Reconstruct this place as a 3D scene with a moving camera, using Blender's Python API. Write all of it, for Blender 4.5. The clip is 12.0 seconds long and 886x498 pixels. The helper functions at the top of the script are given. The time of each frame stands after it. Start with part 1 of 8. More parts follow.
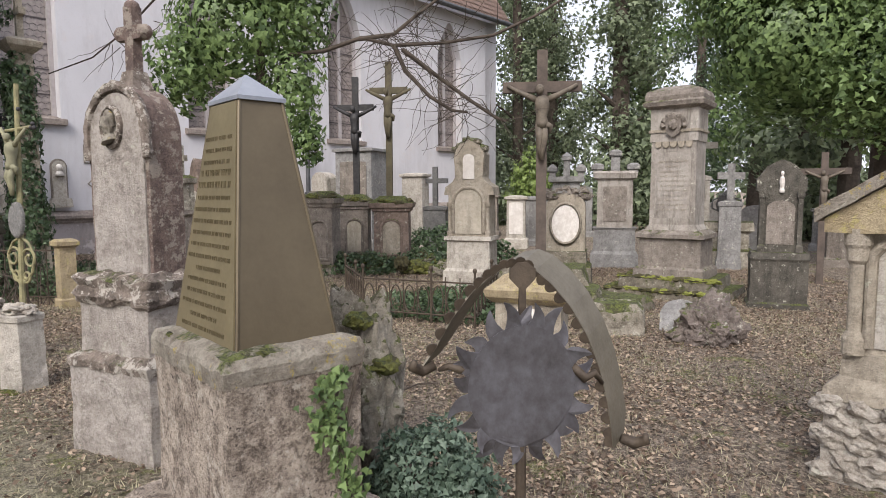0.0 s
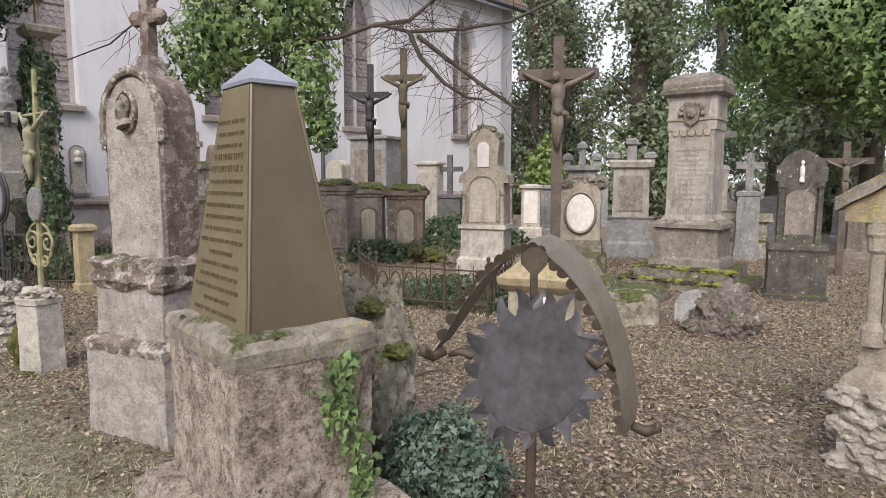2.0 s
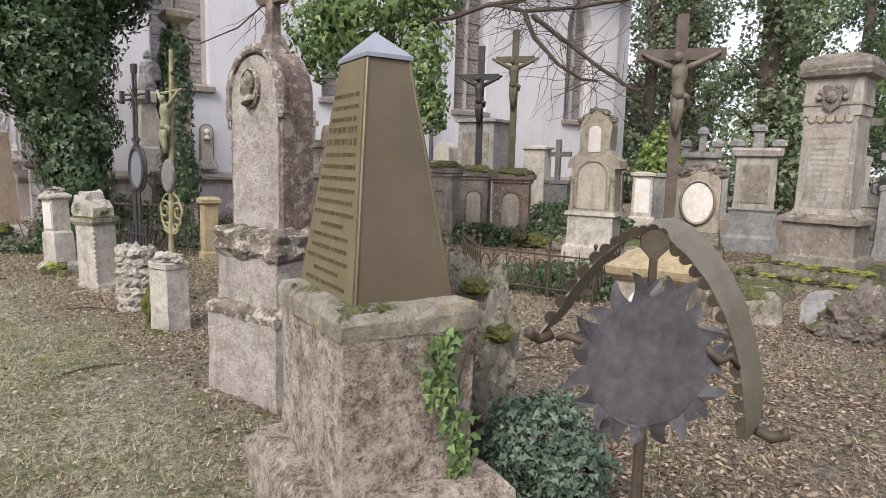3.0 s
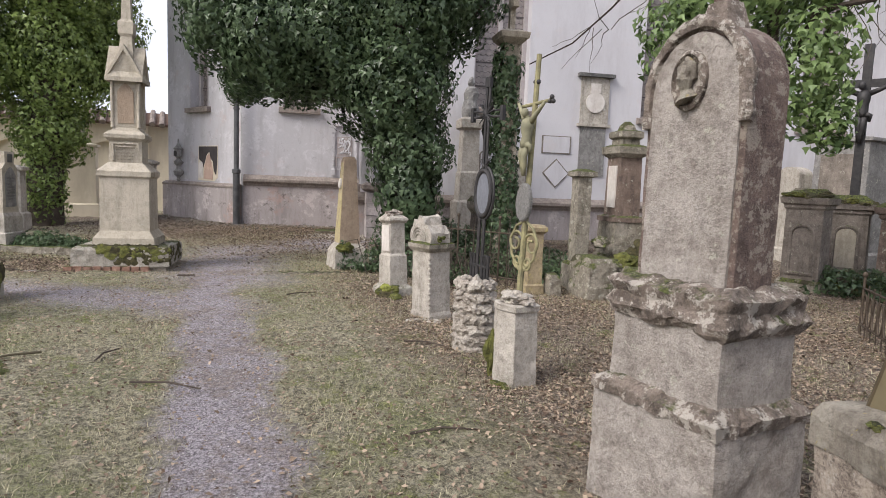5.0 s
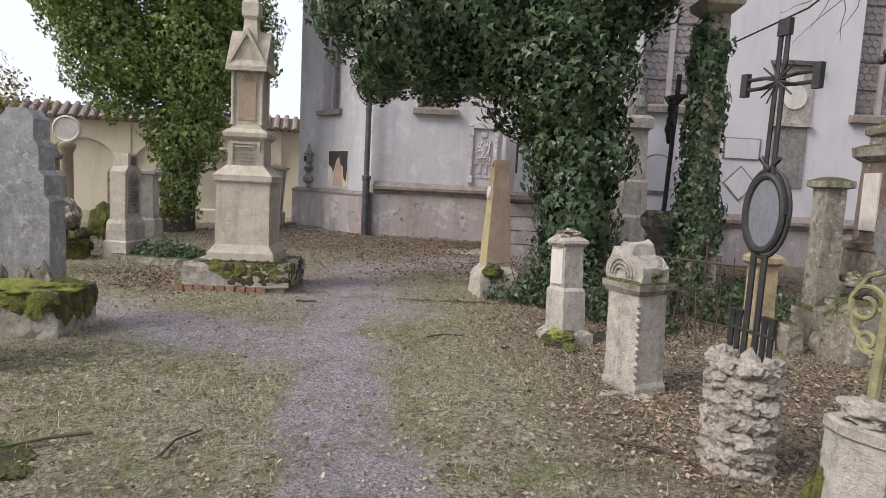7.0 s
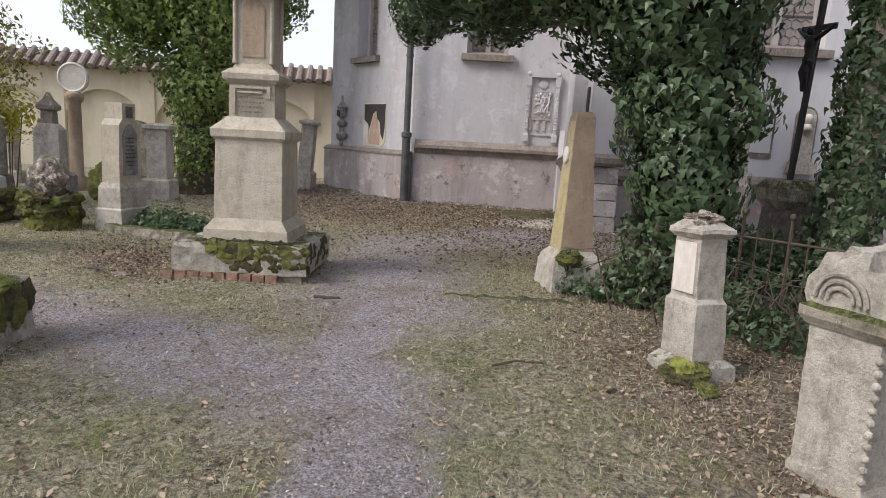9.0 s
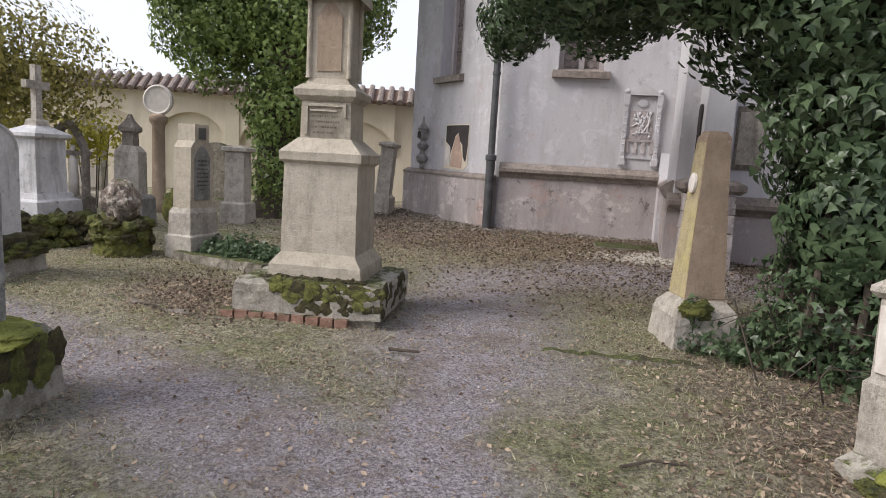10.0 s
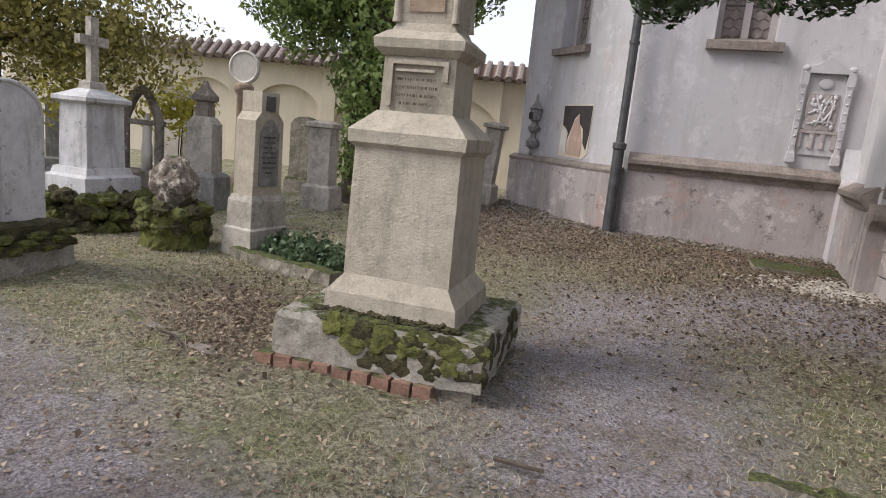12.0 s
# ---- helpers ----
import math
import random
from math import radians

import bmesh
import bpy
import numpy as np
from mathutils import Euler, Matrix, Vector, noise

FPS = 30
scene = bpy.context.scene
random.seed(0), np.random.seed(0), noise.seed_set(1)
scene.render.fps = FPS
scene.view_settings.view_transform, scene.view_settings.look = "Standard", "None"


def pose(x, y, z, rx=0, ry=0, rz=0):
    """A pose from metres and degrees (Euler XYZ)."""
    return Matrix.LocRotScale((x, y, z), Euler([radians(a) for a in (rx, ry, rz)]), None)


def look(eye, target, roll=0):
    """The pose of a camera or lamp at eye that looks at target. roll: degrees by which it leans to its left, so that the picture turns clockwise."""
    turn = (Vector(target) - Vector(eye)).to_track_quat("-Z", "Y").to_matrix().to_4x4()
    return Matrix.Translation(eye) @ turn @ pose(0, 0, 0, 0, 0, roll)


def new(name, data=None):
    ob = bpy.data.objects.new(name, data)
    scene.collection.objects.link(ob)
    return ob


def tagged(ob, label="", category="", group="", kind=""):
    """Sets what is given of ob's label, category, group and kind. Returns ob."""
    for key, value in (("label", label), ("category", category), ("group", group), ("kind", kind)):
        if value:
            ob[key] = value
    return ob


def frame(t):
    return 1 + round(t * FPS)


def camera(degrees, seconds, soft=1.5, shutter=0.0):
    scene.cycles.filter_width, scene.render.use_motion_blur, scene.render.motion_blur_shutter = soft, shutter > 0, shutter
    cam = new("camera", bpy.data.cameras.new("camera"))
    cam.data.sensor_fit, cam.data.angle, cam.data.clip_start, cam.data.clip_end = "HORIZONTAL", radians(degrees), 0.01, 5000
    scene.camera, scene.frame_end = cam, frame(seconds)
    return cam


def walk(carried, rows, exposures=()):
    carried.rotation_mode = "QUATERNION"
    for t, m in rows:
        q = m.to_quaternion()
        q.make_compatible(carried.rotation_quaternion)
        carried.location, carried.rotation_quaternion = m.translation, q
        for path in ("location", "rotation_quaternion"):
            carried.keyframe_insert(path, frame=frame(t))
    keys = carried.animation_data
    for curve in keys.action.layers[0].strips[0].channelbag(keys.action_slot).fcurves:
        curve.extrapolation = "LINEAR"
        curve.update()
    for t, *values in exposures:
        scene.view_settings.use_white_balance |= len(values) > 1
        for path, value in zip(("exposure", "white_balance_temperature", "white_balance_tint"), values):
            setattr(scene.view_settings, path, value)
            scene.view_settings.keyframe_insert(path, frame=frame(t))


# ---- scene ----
cam = camera(70.6, 12.0, 0.9)
METRES, EYE = 8.0, 1.5
ROWS = [
    (0.0, 0.0, 0.0, 0.0, -0.02, -5.19, 0.26),
    (0.5, -0.0002, 0.0014, -0.0008, 1.17, -6.55, 0.13),
    (1.0, -0.0001, 0.001, -0.0012, 1.67, -6.2, -0.27),
    (1.5, 0.0002, 0.0012, -0.0012, 1.13, -6.18, 0.04),
    (2.0, 0.0011, 0.0016, -0.0017, 1.34, -6.2, -0.08),
    (2.5, 0.0014, 0.0027, -0.0033, 3.63, -6.89, -0.18),
    (3.0, -0.0019, 0.0078, -0.0054, 10.94, -7.7, -1.51),
    (3.5, -0.0218, 0.0206, -0.0084, 20.37, -8.23, -3.22),
    (5.5, -0.1857, 0.1457, -0.01, 40.97, -6.04, -1.92),
    (6.0, -0.2361, 0.1829, -0.0133, 46.08, -6.64, -2.55),
    (6.5, -0.2892, 0.2164, -0.0147, 47.47, -5.52, -3.49),
    (7.0, -0.3423, 0.2475, -0.0125, 47.41, -5.81, -2.86),
    (7.5, -0.3946, 0.2803, -0.0124, 55.03, -7.74, -2.71),
    (9.5, -0.5752, 0.4072, -0.0132, 50.31, -10.15, -3.33),
    (10.0, -0.6295, 0.4318, -0.0114, 58.03, -8.19, -3.39),
    (10.5, -0.687, 0.4562, -0.0115, 64.56, -6.58, -4.01),
    (11.0, -0.7439, 0.4786, -0.0088, 63.19, -10.11, -3.14),
    (11.5, -0.7904, 0.5055, -0.0065, 67.34, -10.04, -3.45),
    (12.0, -0.8357, 0.5214, -0.0095, 67.06, -10.52, -5.54),
]
walk(cam, [(t, pose(0, 0, EYE) @ pose(METRES * x, METRES * y, METRES * z, 90 + pitch, roll, yaw)) for t, x, y, z, yaw, pitch, roll in ROWS], [(0.0, 0.54), (2.0, 0.6), (3.5, 0.68), (5.5, 0.46), (7.5, 0.4), (12.0, 0.42)])

# ---- light: bright hazy sky, weak soft sun ----
world = bpy.data.worlds.new("world")
scene.world = world
world.use_nodes = True
wn = world.node_tree.nodes
sky = wn.new("ShaderNodeTexSky")
sky.sky_type, sky.sun_disc = "NISHITA", False
sky.sun_elevation, sky.sun_rotation = radians(38), radians(194)
sky.air_density, sky.dust_density, sky.ozone_density = 1.0, 4.0, 1.0
soften = wn.new("ShaderNodeMix")
soften.data_type = "RGBA"
soften.inputs[0].default_value = 0.72
soften.inputs[7].default_value = (9.1, 9.3, 10.6, 1)
world.node_tree.links.new(sky.outputs[0], soften.inputs[6])
world.node_tree.links.new(soften.outputs[2], wn["Background"].inputs[0])
wn["Background"].inputs[1].default_value = 0.103
sun = new("sun", bpy.data.lights.new("sun", "SUN"))
sun.data.energy, sun.data.angle, sun.data.color = 2.5, radians(26), (1.0, 0.96, 0.91)
sun.matrix_world = look((-2.5, -10, 10), (0, 0, 0))


# ---- materials ----
class Nodes:
    def __init__(self, name, rough=0.85, metal=0.0):
        self.mat = bpy.data.materials.new(name)
        self.mat.use_nodes = True
        self.tree = self.mat.node_tree
        self.bsdf = self.tree.nodes["Principled BSDF"]
        self.bsdf.inputs["Roughness"].default_value = rough
        self.bsdf.inputs["Metallic"].default_value = metal
        self.coord = self.add("ShaderNodeTexCoord").outputs["Object"]
        self.info = self.add("ShaderNodeObjectInfo").outputs["Random"]

    def add(self, kind):
        return self.tree.nodes.new(kind)

    def link(self, a, b):
        self.tree.links.new(a, b)

    def scaled(self, sx, sy, sz):
        m = self.add("ShaderNodeMapping")
        m.inputs["Scale"].default_value = (sx, sy, sz)
        self.link(self.coord, m.inputs["Vector"])
        return m.outputs[0]

    def noise(self, scale, detail=6.0, rough=0.6, vec=None):
        n = self.add("ShaderNodeTexNoise")
        n.noise_dimensions = "4D"
        n.inputs["Scale"].default_value, n.inputs["Detail"].default_value, n.inputs["Roughness"].default_value = scale, detail, rough
        self.link(vec or self.coord, n.inputs["Vector"])
        w = self.add("ShaderNodeMath")
        w.operation = "MULTIPLY"
        w.inputs[1].default_value = 37.0
        self.link(self.info, w.inputs[0])
        self.link(w.outputs[0], n.inputs["W"])
        return n.outputs[0]

    def ramp(self, value, lo, hi):
        r = self.add("ShaderNodeMapRange")
        r.inputs[1].default_value, r.inputs[2].default_value = lo, hi
        self.link(value, r.inputs[0])
        return r.outputs[0]

    def math(self, op, a, b):
        m = self.add("ShaderNodeMath")
        m.operation = op
        for i, v in enumerate((a, b)):
            if isinstance(v, (int, float)):
                m.inputs[i].default_value = v
            else:
                self.link(v, m.inputs[i])
        return m.outputs[0]

    def mix(self, fac, a, b, blend="MIX"):
        m = self.add("ShaderNodeMix")
        m.data_type, m.blend_type = "RGBA", blend
        for i, v in ((0, fac), (6, a), (7, b)):
            if isinstance(v, (int, float)):
                m.inputs[i].default_value = v
            elif isinstance(v, tuple):
                m.inputs[i].default_value = (*v, 1)
            else:
                self.link(v, m.inputs[i])
        return m.outputs[2]

    def bump(self, height, strength, dist=0.01):
        b = self.add("ShaderNodeBump")
        b.inputs["Strength"].default_value, b.inputs["Distance"].default_value = strength, dist
        self.link(height, b.inputs["Height"])
        self.link(b.outputs[0], self.bsdf.inputs["Normal"])

    def done(self, colour):
        self.link(colour, self.bsdf.inputs["Base Color"])
        return self.mat


def stone(name, light, mid, stain, scale=3.0, streak=0.5, lichen=0.0, moss=0.0, lichen_colour=(0.5, 0.48, 0.4), bump=0.5, rough=0.9, grain=0.35):
    """Weathered stone: blotches, run-off streaks, pits, lichen spots, moss where it faces up, fine grain."""
    n = Nodes(name, rough)
    c = n.mix(n.ramp(n.noise(scale, 9, 0.72), 0.43, 0.58), mid, light)
    run = n.ramp(n.noise(2.0, 8, 0.75, n.scaled(3.2, 3.2, 0.5)), 0.5, 0.62)
    c = n.mix(n.math("MULTIPLY", run, streak), c, stain)
    grey = n.ramp(n.noise(scale * 2.7, 8, 0.8), 0.52, 0.6)
    c = n.mix(n.math("MULTIPLY", grey, 0.4 * min(1.0, grain * 3)), c, tuple(0.5 * (a + b) for a, b in zip(stain, mid)))
    fine = n.noise(75, 5, 0.75)
    c = n.mix(0.6 * grain, c, n.mix(n.ramp(fine, 0.4, 0.6), stain, light), "MIX")
    mottle = n.noise(17, 8, 0.85)
    c = n.mix(n.math("MULTIPLY", n.ramp(mottle, 0.5, 0.58), 0.9 * grain), c, tuple(min(0.8, 1.15 * v) for v in light))
    c = n.mix(n.math("MULTIPLY", n.ramp(mottle, 0.49, 0.41), 1.1 * grain), c, stain)
    pits = n.ramp(n.noise(34, 5, 0.75), 0.58, 0.64)
    c = n.mix(n.math("MULTIPLY", pits, min(1.0, 1.3 * grain)), c, stain)
    if lichen:
        spots = n.ramp(n.noise(13, 6, 0.8), 0.62 - 0.12 * lichen, 0.66 - 0.12 * lichen)
        c = n.mix(n.math("MULTIPLY", spots, 0.75), c, lichen_colour)
    if moss:
        g = n.add("ShaderNodeNewGeometry")
        sep = n.add("ShaderNodeSeparateXYZ")
        n.link(g.outputs["Normal"], sep.inputs[0])
        up = n.ramp(sep.outputs["Z"], -0.1, 0.8)
        m = n.math("ADD", n.math("MULTIPLY", up, 0.3), n.noise(4.5, 7, 0.75))
        m = n.ramp(m, 0.86 - 0.32 * moss, 0.94 - 0.32 * moss)
        green = n.mix(n.ramp(n.noise(38, 6, 0.8), 0.42, 0.6), (0.02, 0.022, 0.008), (0.13, 0.15, 0.035))
        green = n.mix(n.ramp(n.noise(6, 5, 0.7), 0.5, 0.62), green, (0.045, 0.038, 0.02))
        c = n.mix(m, c, green)
    n.bump(n.math("ADD", n.math("MULTIPLY", fine, 0.5), n.noise(22, 7, 0.75)), min(1.0, bump * 1.5), 0.03)
    return n.done(c)


def plain(name, a, b, scale=8.0, rough=0.6, metal=0.0, bump=0.15, grain=60.0):
    """Two tones in blotches with a fine relief: paint, metal, wood, bark."""
    n = Nodes(name, rough, metal)
    c = n.mix(n.ramp(n.noise(scale, 7, 0.65), 0.35, 0.65), a, b)
    fine = n.noise(grain, 4, 0.6)
    c = n.mix(0.25, c, n.mix(n.ramp(fine, 0.3, 0.7), a, b))
    n.bump(fine, bump, 0.008)
    return n.done(c)


def leaf(name, dark, light, rough=0.45, bias=1.0):
    """Leaves that differ one from another; a little light comes through."""
    n = Nodes(name, rough)
    g = n.add("ShaderNodeNewGeometry")
    c = n.mix(n.math("POWER", g.outputs["Random Per Island"], bias), dark, light)
    c = n.mix(n.ramp(n.noise(1.2, 3), 0.35, 0.7), c, n.mix(0.5 if bias == 1.0 else 0.1, c, light))
    n.bsdf.inputs["Specular IOR Level"].default_value = 0.35
    thin = n.add("ShaderNodeBsdfTranslucent")
    n.link(c, thin.inputs[0])
    add = n.add("ShaderNodeMixShader")
    add.inputs[0].default_value = 0.32
    n.link(n.bsdf.outputs[0], add.inputs[1])
    n.link(thin.outputs[0], add.inputs[2])
    n.link(add.outputs[0], n.tree.nodes["Material Output"].inputs[0])
    return n.done(c)


def ground_material():
    n = Nodes("leafy_ground", 0.95)
    at = n.add("ShaderNodeAttribute")
    at.attribute_name = "wear"
    lit = n.add("ShaderNodeAttribute")
    lit.attribute_name = "litter"
    straw = n.mix(n.ramp(n.noise(34, 9, 0.9), 0.45, 0.56), (0.085, 0.075, 0.05), (0.55, 0.5, 0.35))
    green = n.mix(n.ramp(n.noise(40, 8, 0.9), 0.45, 0.56), (0.06, 0.062, 0.03), (0.36, 0.365, 0.18))
    grass = n.mix(n.ramp(n.noise(1.7, 7, 0.75), 0.47, 0.6), straw, green)
    leaves = n.mix(n.ramp(n.noise(26, 9, 0.92), 0.45, 0.57), (0.06, 0.043, 0.033), (0.43, 0.34, 0.26))
    c = n.mix(n.ramp(n.math("ADD", lit.outputs["Fac"], n.math("MULTIPLY", n.noise(3, 6, 0.7), 0.6)), 0.55, 0.95), grass, leaves)
    c = n.mix(n.math("MULTIPLY", n.ramp(n.noise(2.3, 7, 0.8), 0.54, 0.62), 0.8), c, n.mix(n.ramp(n.noise(50, 5, 0.8), 0.44, 0.58), (0.055, 0.065, 0.014), (0.33, 0.345, 0.1)))
    c = n.mix(n.math("MULTIPLY", n.ramp(n.noise(7, 8, 0.85), 0.55, 0.61), 0.7), c, (0.06, 0.048, 0.035))
    speck = n.noise(13, 9, 0.9)
    c = n.mix(n.math("MULTIPLY", n.ramp(speck, 0.54, 0.6), 0.5), c, (0.5, 0.455, 0.37))
    c = n.mix(n.math("MULTIPLY", n.ramp(speck, 0.46, 0.4), 0.65), c, (0.055, 0.045, 0.034))
    gravel = n.mix(n.ramp(n.noise(60, 8, 0.95), 0.45, 0.56), (0.11, 0.095, 0.103), (0.63, 0.57, 0.615))
    gravel = n.mix(n.ramp(n.noise(2.5, 7, 0.8), 0.46, 0.58), gravel, n.mix(0.6, gravel, leaves))
    c = n.mix(n.ramp(n.math("ADD", at.outputs["Fac"], n.math("MULTIPLY", n.noise(6, 7, 0.8), 0.7)), 0.6, 1.0), c, gravel)
    n.bump(n.math("ADD", n.noise(45, 7, 0.8), n.math("MULTIPLY", n.noise(9, 4), 1.5)), 1.0, 0.05)
    return n.done(c)


def plaster(name, base, soiled, patch, dirt=0.55, flaked=0.0):
    n = Nodes(name, 0.92)
    c = n.mix(n.ramp(n.noise(0.5, 6, 0.6), 0.35, 0.7), base, tuple(0.86 * v for v in base))
    c = n.mix(n.math("MULTIPLY", n.ramp(n.noise(1.3, 8, 0.7, n.scaled(2.0, 2.0, 0.45)), 0.48, 0.72), dirt), c, soiled)
    c = n.mix(n.math("MULTIPLY", n.ramp(n.noise(0.9, 7, 0.75), 0.56, 0.63), dirt), c, patch)
    if flaked:
        c = n.mix(n.math("MULTIPLY", n.ramp(n.noise(2.1, 9, 0.8), 0.54, 0.58), flaked), c, tuple(min(0.75, 1.35 * v) for v in base))
        c = n.mix(n.math("MULTIPLY", n.ramp(n.noise(3.4, 9, 0.82), 0.57, 0.62), flaked), c, tuple(0.6 * v for v in soiled))
    c = n.mix(n.math("MULTIPLY", n.ramp(n.noise(30, 6, 0.8), 0.54, 0.6), 0.3 * dirt), c, soiled)
    fine = n.noise(140, 3)
    n.bump(n.math("ADD", fine, n.math("MULTIPLY", n.noise(4, 5), 2.0)), 0.25, 0.01)
    return n.done(c)


M_GROUND = ground_material()
M_PLASTER = plaster("white_plaster", (0.60, 0.585, 0.615), (0.40, 0.375, 0.39), (0.57, 0.525, 0.525))
M_PLINTH = plaster("stained_plinth", (0.41, 0.365, 0.36), (0.15, 0.13, 0.12), (0.40, 0.28, 0.25), 0.85, 0.8)
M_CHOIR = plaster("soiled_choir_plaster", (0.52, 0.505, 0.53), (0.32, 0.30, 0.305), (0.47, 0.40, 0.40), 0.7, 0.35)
M_WALLTAN = plaster("tan_plaster", (0.66, 0.59, 0.47), (0.40, 0.34, 0.26), (0.70, 0.63, 0.53))
M_SILL = stone("sill_stone", (0.33, 0.28, 0.25), (0.22, 0.18, 0.16), (0.10, 0.085, 0.075))
M_PALE = stone("pale_stone", (0.54, 0.495, 0.44), (0.39, 0.35, 0.305), (0.13, 0.115, 0.09), 3.5, 0.6, 0.35)
M_TABLET = stone("pitted_pale_stone", (0.50, 0.45, 0.41), (0.35, 0.305, 0.27), (0.11, 0.09, 0.075), 5, 0.4, 0.3, bump=0.9)
M_TABSIDE = stone("red_brown_lichened_stone", (0.24, 0.17, 0.145), (0.13, 0.088, 0.075), (0.045, 0.033, 0.027), 6, 0.5, 0.9, 0.0, (0.36, 0.31, 0.26), 0.9)
M_CRUST = stone("crusted_ledge_stone", (0.32, 0.26, 0.22), (0.13, 0.1, 0.08), (0.04, 0.032, 0.026), 12, 0.6, 0.85, 0.2, (0.58, 0.53, 0.47), 1.0)
M_PEDESTAL = stone("blotched_pedestal_stone", (0.50, 0.42, 0.35), (0.25, 0.195, 0.155), (0.06, 0.043, 0.034), 6.5, 0.85, 0.4, 0.0, (0.54, 0.48, 0.42), 0.8, grain=0.75)
M_PEDTOP = stone("lichened_pedestal_top", (0.40, 0.36, 0.30), (0.25, 0.21, 0.17), (0.08, 0.065, 0.05), 6, 0.5, 0.35, 0.12, (0.45, 0.34, 0.07), 0.9)
M_SAND = stone("sandstone", (0.43, 0.375, 0.305), (0.32, 0.275, 0.215), (0.11, 0.092, 0.072), 3, 0.5, 0.2, bump=0.5)
M_DUSK = stone("greyed_sandstone", (0.29, 0.25, 0.215), (0.175, 0.147, 0.125), (0.065, 0.053, 0.045), 4, 0.6, 0.25, 0.2)
M_MOSSY = stone("mossy_stone", (0.38, 0.34, 0.285), (0.20, 0.175, 0.135), (0.045, 0.038, 0.028), 4, 0.7, 0.45, 0.7)
M_MOSS = stone("thick_moss", (0.20, 0.205, 0.05), (0.085, 0.088, 0.024), (0.025, 0.024, 0.012), 12, 0.3, 0.0, 0.5, bump=1.0, rough=1.0)
M_GREY = stone("grey_stone", (0.31, 0.30, 0.29), (0.20, 0.19, 0.185), (0.075, 0.07, 0.065), 4, 0.5, 0.3)
M_MARBLE = stone("cool_grey_marble", (0.60, 0.59, 0.605), (0.47, 0.46, 0.465), (0.16, 0.145, 0.135), 3.0, 0.5, 0.25, 0.0, (0.12, 0.11, 0.1), 0.25, 0.6, 0.16)
M_DARK = stone("dark_granite", (0.14, 0.135, 0.13), (0.075, 0.072, 0.07), (0.03, 0.03, 0.03), 5, 0.4, 0.1, rough=0.6)
M_WHITE = stone("white_marble_plate", (0.70, 0.66, 0.62), (0.58, 0.53, 0.49), (0.36, 0.31, 0.27), 4, 0.35, 0.0, bump=0.15, rough=0.6, grain=0.12)
M_ROCK = stone("light_rubble_rock", (0.55, 0.50, 0.44), (0.36, 0.31, 0.26), (0.11, 0.09, 0.075), 9, 0.3, 0.4, bump=1.0)
M_DARKROCK = stone("dark_rubble_rock", (0.26, 0.215, 0.19), (0.14, 0.11, 0.095), (0.05, 0.04, 0.035), 9, 0.4, 0.3, 0.35, bump=1.0)
M_BEIGE = stone("smooth_beige_sandstone", (0.55, 0.49, 0.405), (0.43, 0.38, 0.305), (0.15, 0.13, 0.095), 2.2, 0.4, 0.15, bump=0.5, grain=0.2)
M_TAN = stone("tan_sandstone", (0.41, 0.315, 0.235), (0.32, 0.24, 0.178), (0.16, 0.115, 0.08), 3, 0.35, 0.1, grain=0.2)
M_OCHRE = stone("ochre_lichened_sandstone", (0.42, 0.34, 0.22), (0.32, 0.25, 0.15), (0.13, 0.1, 0.06), 4, 0.4, 0.5, 0.0, (0.42, 0.36, 0.14))
M_BRICK = stone("red_brick", (0.36, 0.215, 0.165), (0.26, 0.14, 0.1), (0.10, 0.06, 0.045), 9, 0.4, 0.2, 0.3)
M_BRONZE = plain("brown_patinated_bronze", (0.088, 0.068, 0.042), (0.13, 0.102, 0.063), 3, 0.45, 0.4, 0.12, 40)
# the obelisk's own bronze, with the lit face's sheen put into the colour
M_BRONZELIT = plain("bronze_with_painted_sheen", (0.15, 0.122, 0.072), (0.205, 0.17, 0.1), 5, 0.5, 0.35, 0.12, 40)
M_LETTER = plain("dark_bronze_letters", (0.105, 0.085, 0.05), (0.145, 0.118, 0.07), 9, 0.5, 0.3)
M_ZINC = plain("grey_zinc", (0.20, 0.215, 0.25), (0.29, 0.305, 0.345), 6, 0.55, 0.3, 0.05)
M_STEEL = plain("weathered_iron_plate", (0.065, 0.058, 0.06), (0.17, 0.165, 0.19), 6, 0.42, 0.55, 0.25, 24)
M_RUST = plain("rusty_brown_iron", (0.042, 0.03, 0.023), (0.105, 0.08, 0.057), 9, 0.65, 0.4, 0.3)
M_PLATE = plain("tarnished_iron_band", (0.12, 0.105, 0.08), (0.22, 0.195, 0.155), 6, 0.55, 0.5, 0.2)
M_IRON = plain("black_iron", (0.02, 0.02, 0.022), (0.055, 0.05, 0.05), 14, 0.6, 0.3, 0.3)
M_YELLOWIRON = plain("lichened_yellow_green_iron", (0.11, 0.1, 0.06), (0.32, 0.29, 0.15), 12, 0.8, 0.0, 0.5)
M_OLDWOOD = plain("weathered_dark_wood", (0.055, 0.042, 0.035), (0.13, 0.10, 0.082), 6, 0.85, 0.0, 0.5, 35)
M_MOSSWOOD = plain("moss_stained_wood", (0.06, 0.049, 0.03), (0.118, 0.1, 0.058), 6, 0.85, 0.0, 0.5, 35)
M_FIGURE = plain("weathered_brown_cast_figure", (0.07, 0.055, 0.043), (0.17, 0.14, 0.105), 9, 0.7, 0.0, 0.3)
M_FIGUREG = plain("yellow_green_cast_figure", (0.15, 0.143, 0.095), (0.26, 0.245, 0.15), 9, 0.75, 0.0, 0.3)
